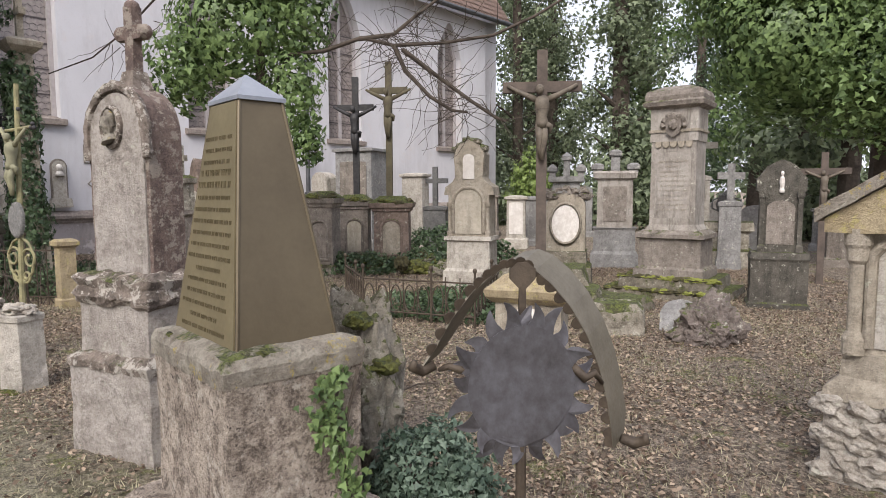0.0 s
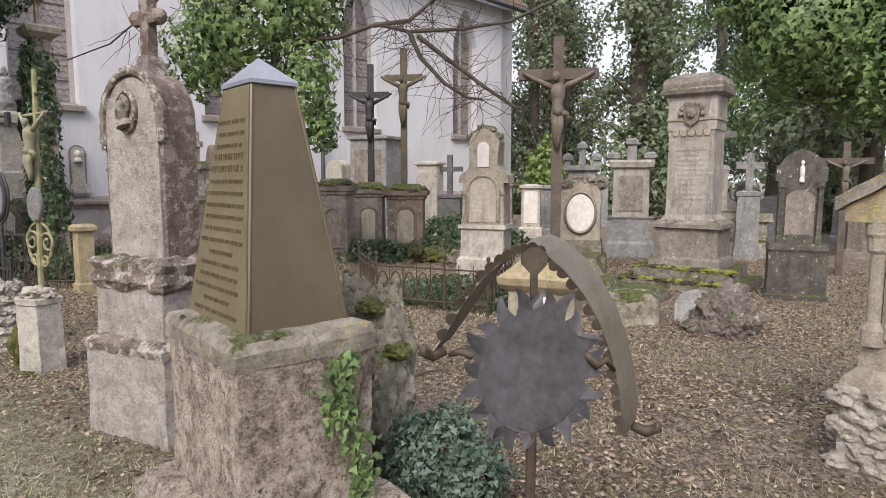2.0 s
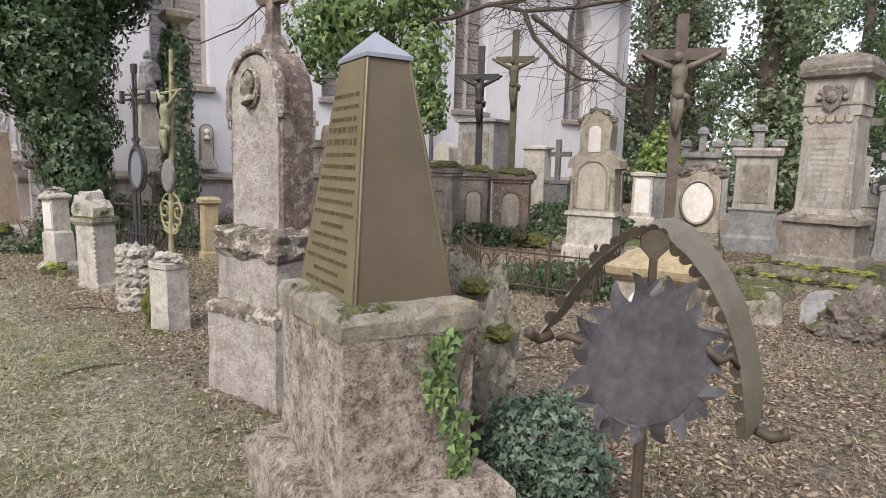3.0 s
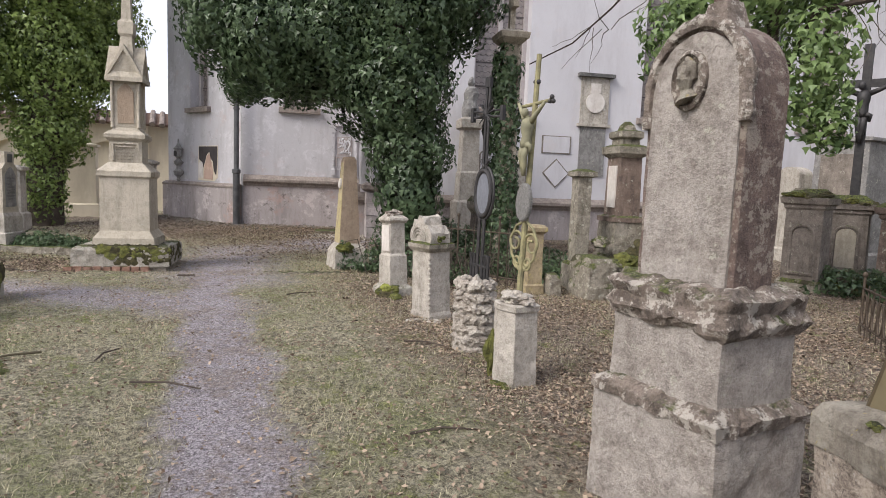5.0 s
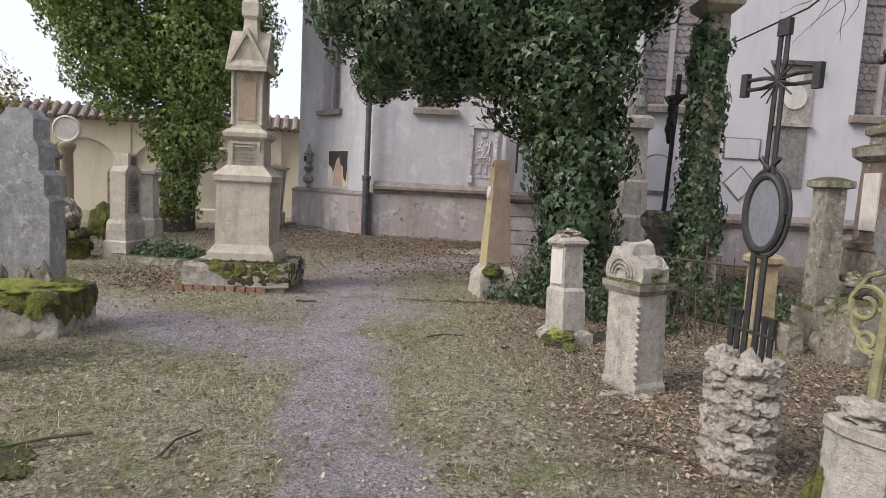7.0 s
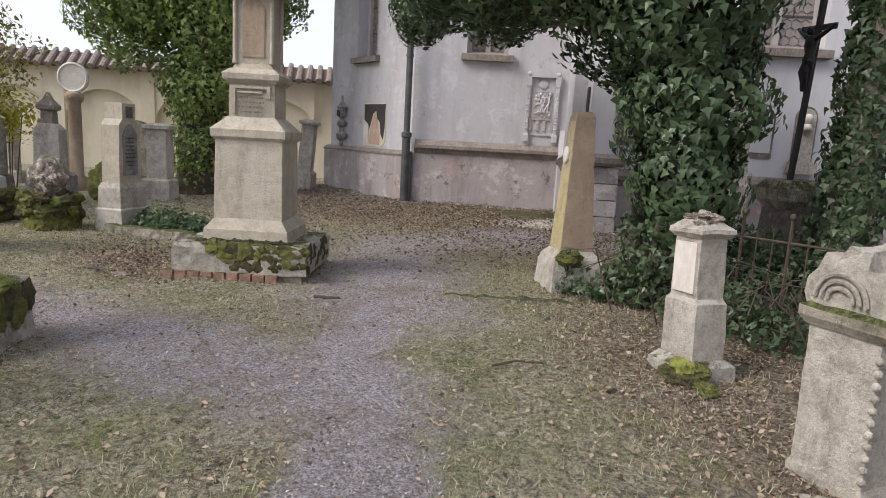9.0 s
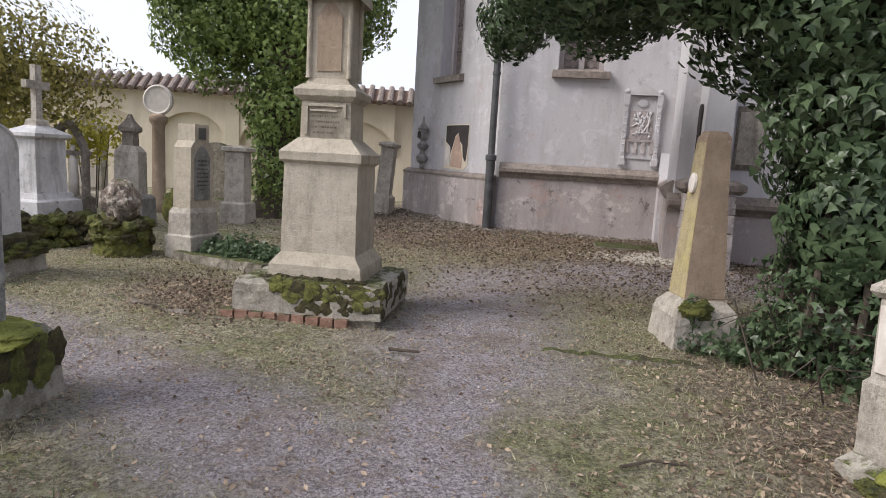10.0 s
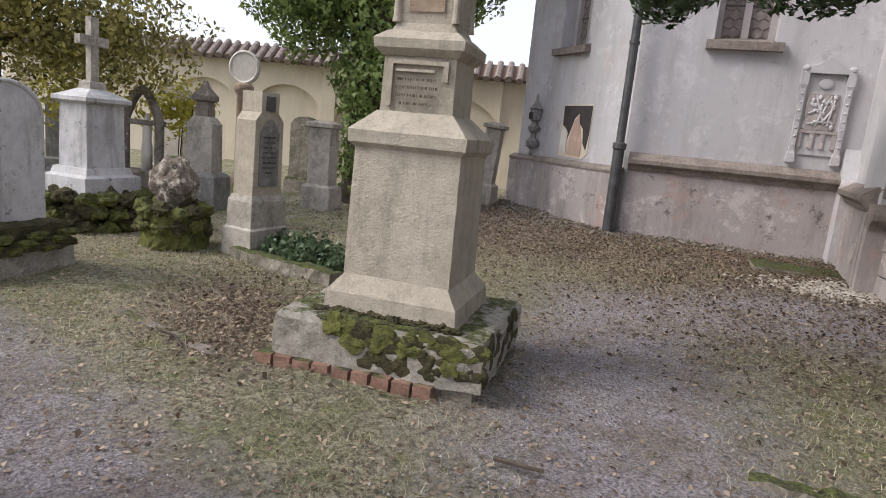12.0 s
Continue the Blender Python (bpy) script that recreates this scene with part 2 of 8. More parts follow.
M_BARK = plain("brown_bark", (0.032, 0.024, 0.018), (0.095, 0.074, 0.058), 9, 0.95, 0.0, 1.0, 22)
M_IVY = leaf("ivy_leaf", (0.016, 0.034, 0.016), (0.13, 0.185, 0.095), 0.32)
M_IVYPALE = leaf("bright_ivy_leaf", (0.03, 0.06, 0.024), (0.23, 0.32, 0.12))
M_IVYBLUE = leaf("frosty_ivy_leaf", (0.03, 0.055, 0.036), (0.18, 0.24, 0.18))
M_WOODS = leaf("woodland_leaf", (0.035, 0.05, 0.03), (0.27, 0.32, 0.19))
M_CONIFER = leaf("conifer_spray", (0.05, 0.055, 0.022), (0.46, 0.41, 0.13), 0.6)
M_YELLOWLEAF = leaf("yellow_leaf", (0.16, 0.16, 0.02), (0.42, 0.38, 0.06), 0.6)
M_DEADLEAF = leaf("fallen_leaf", (0.075, 0.043, 0.03), (0.55, 0.43, 0.32), 0.8, 1.3)
M_STRAW = leaf("dry_grass_blade", (0.13, 0.115, 0.065), (0.62, 0.57, 0.40), 0.8)
M_PIPE = plain("dark_downpipe_metal", (0.055, 0.055, 0.06), (0.12, 0.12, 0.125), 5, 0.5, 0.4)
M_TILE = plain("brown_roof_tile", (0.12, 0.075, 0.06), (0.22, 0.15, 0.12), 9, 0.85, 0.0, 0.3)
M_TILEPALE = plain("lichened_coping_tile", (0.13, 0.105, 0.095), (0.33, 0.28, 0.255), 9, 0.9, 0.0, 0.3)
M_FRAME = plain("window_tracery_stone", (0.33, 0.30, 0.30), (0.46, 0.42, 0.42), 5, 0.85)
M_GLASS = plain("old_leaded_glass", (0.20, 0.17, 0.16), (0.34, 0.29, 0.27), 11, 0.18, 0.0, 0.25, 12)
M_LEAD = plain("lead_came", (0.07, 0.06, 0.06), (0.12, 0.1, 0.1), 9, 0.5, 0.5)
# near-black colour that paints the shade inside hollows; no hollow is cut
M_HOLLOWSHADE = plain("painted_hollow_shade", (0.03, 0.026, 0.025), (0.06, 0.05, 0.05), 5, 0.9)
M_CHIP = leaf("gravel_chip", (0.14, 0.13, 0.125), (0.62, 0.59, 0.58), 0.9)
M_GREENBLADE = leaf("green_grass_blade", (0.06, 0.075, 0.025), (0.27, 0.30, 0.12), 0.7)
M_YELLOWFACE = stone("yellow_lichened_face", (0.50, 0.43, 0.22), (0.46, 0.38, 0.26), (0.2, 0.15, 0.09), 3, 0.5, 0.3, 0.0, (0.5, 0.43, 0.14))
M_LIME = leaf("yellow_green_tree_leaf", (0.035, 0.065, 0.018), (0.3, 0.39, 0.12), 0.4)
M_PINK = plaster("faded_pink_plaster", (0.5, 0.36, 0.29), (0.33, 0.22, 0.18), (0.56, 0.46, 0.4), 0.7, 0.4)
M_REDDUSK = stone("reddish_weathered_sandstone", (0.27, 0.2, 0.165), (0.16, 0.115, 0.095), (0.06, 0.047, 0.038), 4, 0.7, 0.3, 0.3)
M_DARKMOSSY = stone("dark_mossy_step_stone", (0.24, 0.21, 0.165), (0.12, 0.1, 0.075), (0.035, 0.03, 0.022), 4, 0.7, 0.4, 0.8)
M_PALEGREY = stone("pale_grey_lichened_stone", (0.40, 0.40, 0.405), (0.29, 0.285, 0.285), (0.1, 0.095, 0.09), 3.5, 0.5, 0.55, 0.0, (0.5, 0.49, 0.46), 0.5)
M_SLATE = plain("slate_blue_plate", (0.11, 0.115, 0.135), (0.18, 0.185, 0.21), 6, 0.5, 0.0, 0.05)
M_SLAB = stone("pale_slab_with_moss", (0.46, 0.43, 0.38), (0.31, 0.28, 0.24), (0.08, 0.068, 0.055), 4, 0.5, 0.4, 0.36)
M_BRIGHTMOSS = stone("bright_moss", (0.31, 0.33, 0.07), (0.18, 0.19, 0.04), (0.035, 0.038, 0.012), 9, 0.35, 0.0, 0.0, bump=1.0, rough=1.0)
M_DARKMOSS = stone("dark_moss", (0.11, 0.095, 0.04), (0.045, 0.04, 0.018), (0.012, 0.012, 0.008), 14, 0.4, 0.2, 0.0, (0.12, 0.13, 0.04), 1.0, 1.0)
M_WEATHERED = stone("streaked_weathered_stone", (0.385, 0.35, 0.315), (0.275, 0.242, 0.212), (0.09, 0.076, 0.063), 2.6, 0.75, 0.15, 0.1, bump=0.3, grain=0.2)
# mossy sandstone whose dark tones include the shade under the trees
M_SHADESTONE = stone("tree_shaded_sandstone", (0.125, 0.112, 0.092), (0.06, 0.053, 0.043), (0.028, 0.025, 0.02), 4, 0.75, 0.3, 0.4)
M_DARKLEAF = leaf("dark_wet_leaf", (0.03, 0.022, 0.017), (0.17, 0.125, 0.09), 0.6)


# ---- mesh helpers ----
def finish(bm, name, material, smooth=False):
    me = bpy.data.meshes.new(name)
    bmesh.ops.recalc_face_normals(bm, faces=bm.faces)
    if smooth:
        for f in bm.faces:
            f.smooth = True
    bm.to_mesh(me)
    bm.free()
    me.materials.append(material)
    return me


def part(name, bm, material, parent, label="", at=None, smooth=False):
    """One mesh object under a thing or a part."""
    ob = new(name, finish(bm, name, material, smooth))
    ob.parent = parent
    if at is not None:
        ob.matrix_basis = at
    return tagged(ob, label)


def thing(name, label, category, at, group="", kind=""):
    """An empty at the base of a thing."""
    ob = new(name)
    ob.empty_display_size = 0.1
    ob.matrix_basis = at
    return tagged(ob, label, category, group, kind)


def solid(name, bm, material, label, category, at=None, group="", kind="", smooth=False):
    """A thing of one mesh."""
    ob = new(name, finish(bm, name, material, smooth))
    if at is not None:
        ob.matrix_basis = at
    return tagged(ob, label, category, group, kind)


def ring_loft(bm, rings, cap=True):
    vs = [[bm.verts.new(p) for p in r] for r in rings]
    n = len(rings[0])
    for a, b in zip(vs, vs[1:]):
        for i in range(n):
            bm.faces.new((a[i], a[(i + 1) % n], b[(i + 1) % n], b[i]))
    if cap:
        bm.faces.new(vs[0][::-1])
        bm.faces.new(vs[-1])
    return bm


def stack(bm, levels, x=0.0, y=0.0):
    """A block with a moulded profile: levels of (z, half width, half depth)."""
    return ring_loft(bm, [[(x - a, y - b, z), (x + a, y - b, z), (x + a, y + b, z), (x - a, y + b, z)] for z, a, b in levels])


def box(bm, x0, x1, y0, y1, z0, z1):
    return ring_loft(bm, [[(x0, y0, z), (x1, y0, z), (x1, y1, z), (x0, y1, z)] for z in (z0, z1)])


def slab_of(bm, outline, y0, y1):
    """A flat outline (x, z) given thickness along y."""
    return ring_loft(bm, [[(x, y, z) for x, z in outline] for y in (y0, y1)])


def lathe(bm, profile, seg=16, x=0.0, y=0.0):
    return ring_loft(bm, [[(x + r * math.cos(2 * math.pi * i / seg), y + r * math.sin(2 * math.pi * i / seg), z) for i in range(seg)] for r, z in profile])


def tube(bm, pts, radii, seg=8):
    """A round bar along points; radii one number or one for each point."""
    pts = [Vector(p) for p in pts]
    if isinstance(radii, (int, float)):
        radii = [radii] * len(pts)
    rings = []
    side = None
    for i, p in enumerate(pts):
        d = (pts[min(i + 1, len(pts) - 1)] - pts[max(i - 1, 0)]).normalized()
        if side is None:
            side = d.orthogonal().normalized()
        side = (side - d * side.dot(d)).normalized()
        up = d.cross(side)
        rings.append([p + radii[i] * (math.cos(2 * math.pi * k / seg) * side + math.sin(2 * math.pi * k / seg) * up) for k in range(seg)])
    return ring_loft(bm, rings)


def ball(bm, c, r, squash=1.0, seg=12):
    prof = [(max(r * math.sin(math.pi * i / 8), 0.001), c[2] - r * squash * math.cos(math.pi * i / 8)) for i in range(9)]
    return lathe(bm, prof, seg, c[0], c[1])


def worn(bm, bevel=0.012, cell=0.09, amp=0.006, scale=9.0, seed=0.0):
    """Soften the edges, then give the faces and arrises a little unevenness."""
    if bevel:
        es = [e for e in bm.edges if len(e.link_faces) == 2 and e.calc_face_angle(0) > 0.5]
        bmesh.ops.bevel(bm, geom=es, offset=bevel, segments=2, profile=0.6, affect="EDGES", clamp_overlap=True)
    for _ in range(4):
        es = [e for e in bm.edges if e.calc_length() > cell * 2]
        if not es or len(bm.edges) > 6000:
            break
        bmesh.ops.subdivide_edges(bm, edges=es, cuts=1, use_grid_fill=True)
    bmesh.ops.triangulate(bm, faces=[f for f in bm.faces if len(f.verts) > 4])
    for v in bm.verts:
        p = v.co * scale + Vector((seed, seed * 1.7, 0))
        v.co += amp * (noise.noise_vector(p) + 0.5 * noise.noise_vector(p * 2.7))
    return bm


def rock(r, amp=0.35, seed=0.0, squash=1.0, sub=4, scale=1.6):
    bm = bmesh.new()
    bmesh.ops.create_icosphere(bm, subdivisions=sub, radius=1.0)
    for v in bm.verts:
        p = v.co * scale + Vector((seed * 3.1, seed, seed * 0.7))
        k = 1 + amp * noise.noise(p) + 0.5 * amp * noise.noise(p * 2.3) + 0.3 * amp * noise.noise(p * 5.1)
        v.co = Vector((v.co.x * r[0], v.co.y * r[1], v.co.z * r[2] * squash)) * k
    return bm


def arch_outline(w, h, rise, n=10, pointed=False, base=0.0):
    """Outline of a plate of half width w, straight to h, then a round or pointed head that rises by rise."""
    pts = [(-w, base), (w, base)]
    for i in range(n + 1):
        a = i / n
        if pointed:
            u = 1 - 2 * a
            pts.append((w * u, h + rise * (1 - abs(u) ** 1.7)))
        else:
            pts.append((w * math.cos(math.pi * a), h + rise * math.sin(math.pi * a)))
    return pts


LEAF_IVY = np.array([(0, 0, 0), (-0.5, 0.1, -0.04), (-0.22, 0.45, 0.05), (0, 1.0, -0.12), (0.22, 0.45, 0.05), (0.5, 0.1, -0.04)])
LEAF_IVY_F = [(0, 2, 1), (0, 3, 2), (0, 4, 3), (0, 5, 4)]
LEAF_OVAL = np.array([(0, 0, 0), (-0.28, 0.5, 0.06), (0, 1.0, -0.05), (0.28, 0.5, 0.06)])
LEAF_OVAL_F = [(0, 2, 1), (0, 3, 2)]
LEAF_BLADE = np.array([(-0.055, 0, 0), (0.055, 0, 0), (0.0, 1.0, 0.1)])
LEAF_BLADE_F = [(0, 1, 2)]


def leaves_mesh(name, where, normal, size, material, shape="ivy", tip=(0, 0, -1), wild=0.5, seed=1):
    """Many small leaves in one mesh: roots, outward normals and sizes as arrays; tips hang towards tip."""
    rng = np.random.default_rng(seed)
    base, faces = {"ivy": (LEAF_IVY, LEAF_IVY_F), "oval": (LEAF_OVAL, LEAF_OVAL_F), "blade": (LEAF_BLADE, LEAF_BLADE_F)}[shape]
    n = len(where)
    nz = normal + wild * rng.normal(size=(n, 3))
    nz /= np.linalg.norm(nz, axis=1, keepdims=True) + 1e-9
    ty = np.asarray(tip, float) + wild * rng.normal(size=(n, 3))
    ty -= nz * np.sum(ty * nz, axis=1, keepdims=True)
    ty /= np.linalg.norm(ty, axis=1, keepdims=True) + 1e-9
    tx = np.cross(ty, nz)
    b = base[None] * np.asarray(size).reshape(-1, 1, 1)
    v = where[:, None] + b[..., :1] * tx[:, None] + b[..., 1:2] * ty[:, None] + b[..., 2:3] * nz[:, None]
    k = len(base)
    f = (np.array(faces)[None] + (np.arange(n) * k)[:, None, None]).reshape(-1, 3)
    me = bpy.data.meshes.new(name)
    me.vertices.add(n * k)
    me.vertices.foreach_set("co", v.reshape(-1).astype(np.float32))
    me.loops.add(len(f) * 3)
    me.loops.foreach_set("vertex_index", f.reshape(-1).astype(np.int32))
    me.polygons.add(len(f))
    me.polygons.foreach_set("loop_start", np.arange(0, len(f) * 3, 3, dtype=np.int32))
    me.polygons.foreach_set("loop_total", np.full(len(f), 3, dtype=np.int32))
    me.update(calc_edges=True)
    me.materials.append(material)
    return me


def blob_points(blobs, per, seed, shell=0.55):
    """Points and outward normals in the outer shell of ellipsoids (x, y, z, rx, ry, rz), with an uneven outline."""
    rng = np.random.default_rng(seed)
    P, N = [], []
    area = np.array([(b[3] * b[4] + b[4] * b[5] + b[3] * b[5]) for b in blobs])
    for b, a in zip(blobs, area / area.sum()):
        k = int(per * a)
        d = rng.normal(size=(k, 3))
        d /= np.linalg.norm(d, axis=1, keepdims=True)
        bumps = 1 + 0.16 * np.sin(5 * d[:, 0] + b[0] * 3) * np.sin(6 * d[:, 2] + b[1]) + 0.1 * np.sin(13 * d[:, 1] + 9 * d[:, 2])
        r = (1 - shell * rng.random(k) ** 1.8) * bumps
        c, s = np.array(b[:3]), np.array(b[3:6])
        P.append(c + d * s * r[:, None])
        N.append(d / s)
    P, N = np.concatenate(P), np.concatenate(N)
    return P, N / np.linalg.norm(N, axis=1, keepdims=True)


def place(x, y, rz=0.0, z=None, lean=0.0, tip=0.0):
    return pose(x, y, ground_z(x, y) - 0.02 if z is None else z, tip, lean, rz)


# ---- the plan ----
# church: choir end wall P0-P1, choir side P1-P2, return P2-P3, nave P3-P4
ALONG = Vector((0.669, 0.743, 0))
OUT = Vector((0.743, -0.669, 0))
P1 = Vector((-14.77, 10.73, 0))
P0 = Vector((-18.1, 10.72, 0))
P2 = Vector((-12.63, 13.11, 0))
P3 = Vector((-11.067, 11.264, 0))
P4 = P3 + 19.8 * ALONG
PATH = [(0.0, -2.2), (-1.6, 0.6), (-3.5, 2.55), (-5.6, 3.95), (-7.4, 4.95), (-8.6, 5.9)]
PATH_SIDE = [(-7.0, 4.7), (-9.2, 3.75), (-11.0, 2.7), (-14.0, 1.2)]
PATH_R = [(-8.6, 6.0), (-10.0, 7.0), (-11.0, 8.0), (-10.2, 10.2), (-9.0, 11.0)]


def near_line(x, y, line):
    best = 1e9
    for (ax, ay), (bx, by) in zip(line, line[1:]):
        dx, dy = bx - ax, by - ay
        u = np.clip(((x - ax) * dx + (y - ay) * dy) / (dx * dx + dy * dy), 0, 1)
        best = np.minimum(best, np.hypot(x - ax - u * dx, y - ay - u * dy))
    return best


def church_near(x, y):
    return near_line(x, y, [tuple(p[:2]) for p in (P0, P1, P2, P3, P4)])


def ground_z(x, y):
    """Height of the ground: flat, a little uneven, rising softly to the church's foot."""
    x, y = np.asarray(x, float), np.asarray(y, float)
    rise = 0.13 * np.clip(1 - (church_near(x, y) - 0.3) / 4.0, 0, 1) ** 1.5
    wave = 0.018 * np.sin(1.7 * x + 0.6 * y) * np.sin(1.3 * y - 0.4 * x) + 0.01 * np.sin(4.1 * x + 1) * np.sin(3.7 * y)
    fade = np.clip(1 - (np.hypot(x + 5, y - 6) - 25) / 15, 0, 1)
    z = (rise + wave) * fade
    return float(z) if z.ndim == 0 else z


def wear_at(x, y):
    x = x + 0.05 * np.sin(2.9 * y + 1.7 * x) + 0.04 * np.sin(8.3 * y - 5.1 * x) + 0.04 * np.sin(21.0 * y + 17.0 * x)
    y = y + 0.05 * np.sin(3.3 * x - 1.1 * y) + 0.04 * np.sin(7.7 * x + 4.3 * y) + 0.04 * np.sin(23.0 * x - 15.0 * y)
    a = np.clip(1.0 - (near_line(x, y, PATH) - 0.1) / 0.42, 0, 1)
    b = np.clip(1.0 - (near_line(x, y, PATH_SIDE) - 0.15) / 0.9, 0, 1) * 0.75
    c = np.clip(1.0 - (near_line(x, y, PATH_R) - 0.4) / 1.3, 0, 1) * 0.62
    return np.maximum(np.maximum(a, b), c)


def litter_at(x, y):
    """How thick the fallen leaves lie: most on the graves' side of the path."""
    side = np.clip((0.82 * (y - 2.0) + 0.57 * (x + 2.4) - 0.35) / 1.6, 0, 1)
    side = side * (0.88 + 0.12 * np.sin(1.3 * x + 0.7 * y) * np.sin(1.1 * y - 0.9 * x + 1))
    back = np.clip((x + 9.5) / 2.0, 0, 1)
    foot = np.clip(1.25 - church_near(x, y) / 4.6, 0, 1) * (x < -9)
    heap = np.clip(1 - np.hypot((x + 11.3) / 1.9, (y - 4.6) / 1.1), 0, 1) * 0.9
    return np.maximum(np.maximum(side * back * 0.9, foot * 0.85), np.maximum(heap, 0.24)) * (1 - 0.75 * wear_at(x, y))


def ground_sheet():
    def axis(lo, hi, step, far):
        inner = list(np.arange(lo, hi + 1e-6, step))
        out_hi, out_lo, s = [], [], step
        a, b = hi, lo
        while a < far:
            s *= 1.35
            a, b = a + s, b - s
            out_hi.append(a), out_lo.append(b)
        return np.array(out_lo[::-1] + inner + out_hi)
    xs, ys = axis(-21, 7, 0.09, 900), axis(-3, 15, 0.09, 900)
    X, Y = np.meshgrid(xs, ys, indexing="ij")
    rng = np.random.default_rng(5)
    Z = ground_z(X, Y) + 0.008 * rng.normal(size=X.shape) * (np.hypot(X + 5, Y - 6) < 20) * (1 - 0.6 * wear_at(X, Y))
    nx, ny = X.shape
    idx = np.arange(nx * ny).reshape(nx, ny)
    quads = np.stack([idx[:-1, :-1], idx[1:, :-1], idx[1:, 1:], idx[:-1, 1:]], -1).reshape(-1, 4)
    me = bpy.data.meshes.new("ground")
    me.from_pydata(np.stack([X, Y, Z], -1).reshape(-1, 3).tolist(), [], quads.tolist())
    for name, f in (("wear", wear_at), ("litter", litter_at)):
        me.attributes.new(name, "FLOAT", "POINT").data.foreach_set("value", f(X, Y).reshape(-1).astype(np.float32))
    for p in me.polygons:
        p.use_smooth = True
    me.materials.append(M_GROUND)
    return tagged(new("ground", me), "dry grass and leaf litter with a worn gravel path", "ground", kind="structure")


ground_sheet()


def scatter(name, label, category, material, shape, size, count, seed, density, region, lift=0.012, wild=0.45, up=True):
    rng = np.random.default_rng(seed)
    x0, x1, y0, y1 = region
    x, y = rng.uniform(x0, x1, count), rng.uniform(y0, y1, count)
    keep = rng.random(count) < density(x, y)
    x, y = x[keep], y[keep]
    z = ground_z(x, y) + lift * rng.random(len(x))
    where = np.stack([x, y, z], -1)
    if up:
        nrm, tip = np.tile((0.0, 0.0, 1.0), (len(x), 1)), rng.normal(size=(len(x), 3)) * (1, 1, 0.15)
    else:
        nrm, tip = rng.normal(size=(len(x), 3)) * (1, 1, 0.2), (0, 0, 0.8)
    me = leaves_mesh(name, where, nrm, rng.uniform(*size, len(x)), material, shape, tip, wild, seed)
    return tagged(new(name, me), label, category, kind="stuff")


scatter("fallen_leaves", "brown and tan fallen leaves lying thick on the ground", "leaves", M_DEADLEAF, "oval", (0.016, 0.044), 700000, 11, lambda x, y: litter_at(x, y) * np.clip(0.75 + 0.5 * np.sin(2.3 * x + 1.1 * y) * np.sin(1.9 * y - 0.8 * x), 0.2, 1), (-15, 6.5, 0, 14), 0.02, 0.35)
scatter("dry_grass", "short dry straw-coloured grass", "grass", M_STRAW, "blade", (0.018, 0.06), 520000, 12, lambda x, y: 0.75 * (1 - 0.55 * litter_at(x, y)) * (1 - np.clip(1.25 * wear_at(x, y), 0, 1)) * np.clip(np.sin(1.9 * x + y) * np.sin(1.6 * y - 0.7 * x) + 0.75, 0.15, 1), (-14, 5, -1, 11), 0.0, 0.5, False)


scatter("dark_leaves", "dark rotting leaves heaped between the graves", "leaves", M_DARKLEAF, "oval", (0.025, 0.06), 220000, 15, lambda x, y: np.maximum(np.clip(1 - np.hypot((x + 11.3) / 1.7, (y - 4.7) / 0.8), 0, 1), np.maximum(0.1 * litter_at(x, y) ** 2, np.maximum(0.8 * np.clip(1 - church_near(x, y) / 0.7, 0, 1), 0.6 * np.clip(1.2 - church_near(x, y) / 4.2, 0, 1) * (x < -9)))), (-18, 6, 0, 14), 0.035, 0.55)
scatter("green_grass", "patches of short green grass", "grass", M_GREENBLADE, "blade", (0.015, 0.05), 300000, 14, lambda x, y: 0.8 * (1 - np.clip(1.3 * wear_at(x, y), 0, 1)) * (1 - 0.7 * litter_at(x, y)) * np.clip(np.sin(1.3 * x + 2.1 * y + 1) * np.sin(1.1 * y - 1.7 * x) + 0.35, 0, 1), (-14, 4, -1, 11), 0.0, 0.5, False)
scatter("gravel_chips", "loose pale gravel chips on the worn path", "gravel", M_CHIP, "oval", (0.007, 0.02), 300000, 13, lambda x, y: 0.7 * np.clip(wear_at(x, y) * 1.3 - 0.15, 0.01, 1) * np.clip(0.6 + np.sin(3.1 * x) * np.sin(2.7 * y + x), 0.15, 1), (-14, -1, 0, 11), 0.006, 0.5)
# ---- church ----
def wall_frame(a, b):
    """A matrix with x along the wall from a to b and -y out of it (to the churchyard)."""
    d = (b - a).normalized()
    return Matrix.Translation(a) @ Matrix(((d.x, -d.y, 0, 0), (d.y, d.x, 0, 0), (0, 0, 1, 0), (0, 0, 0, 1))), (b - a).length


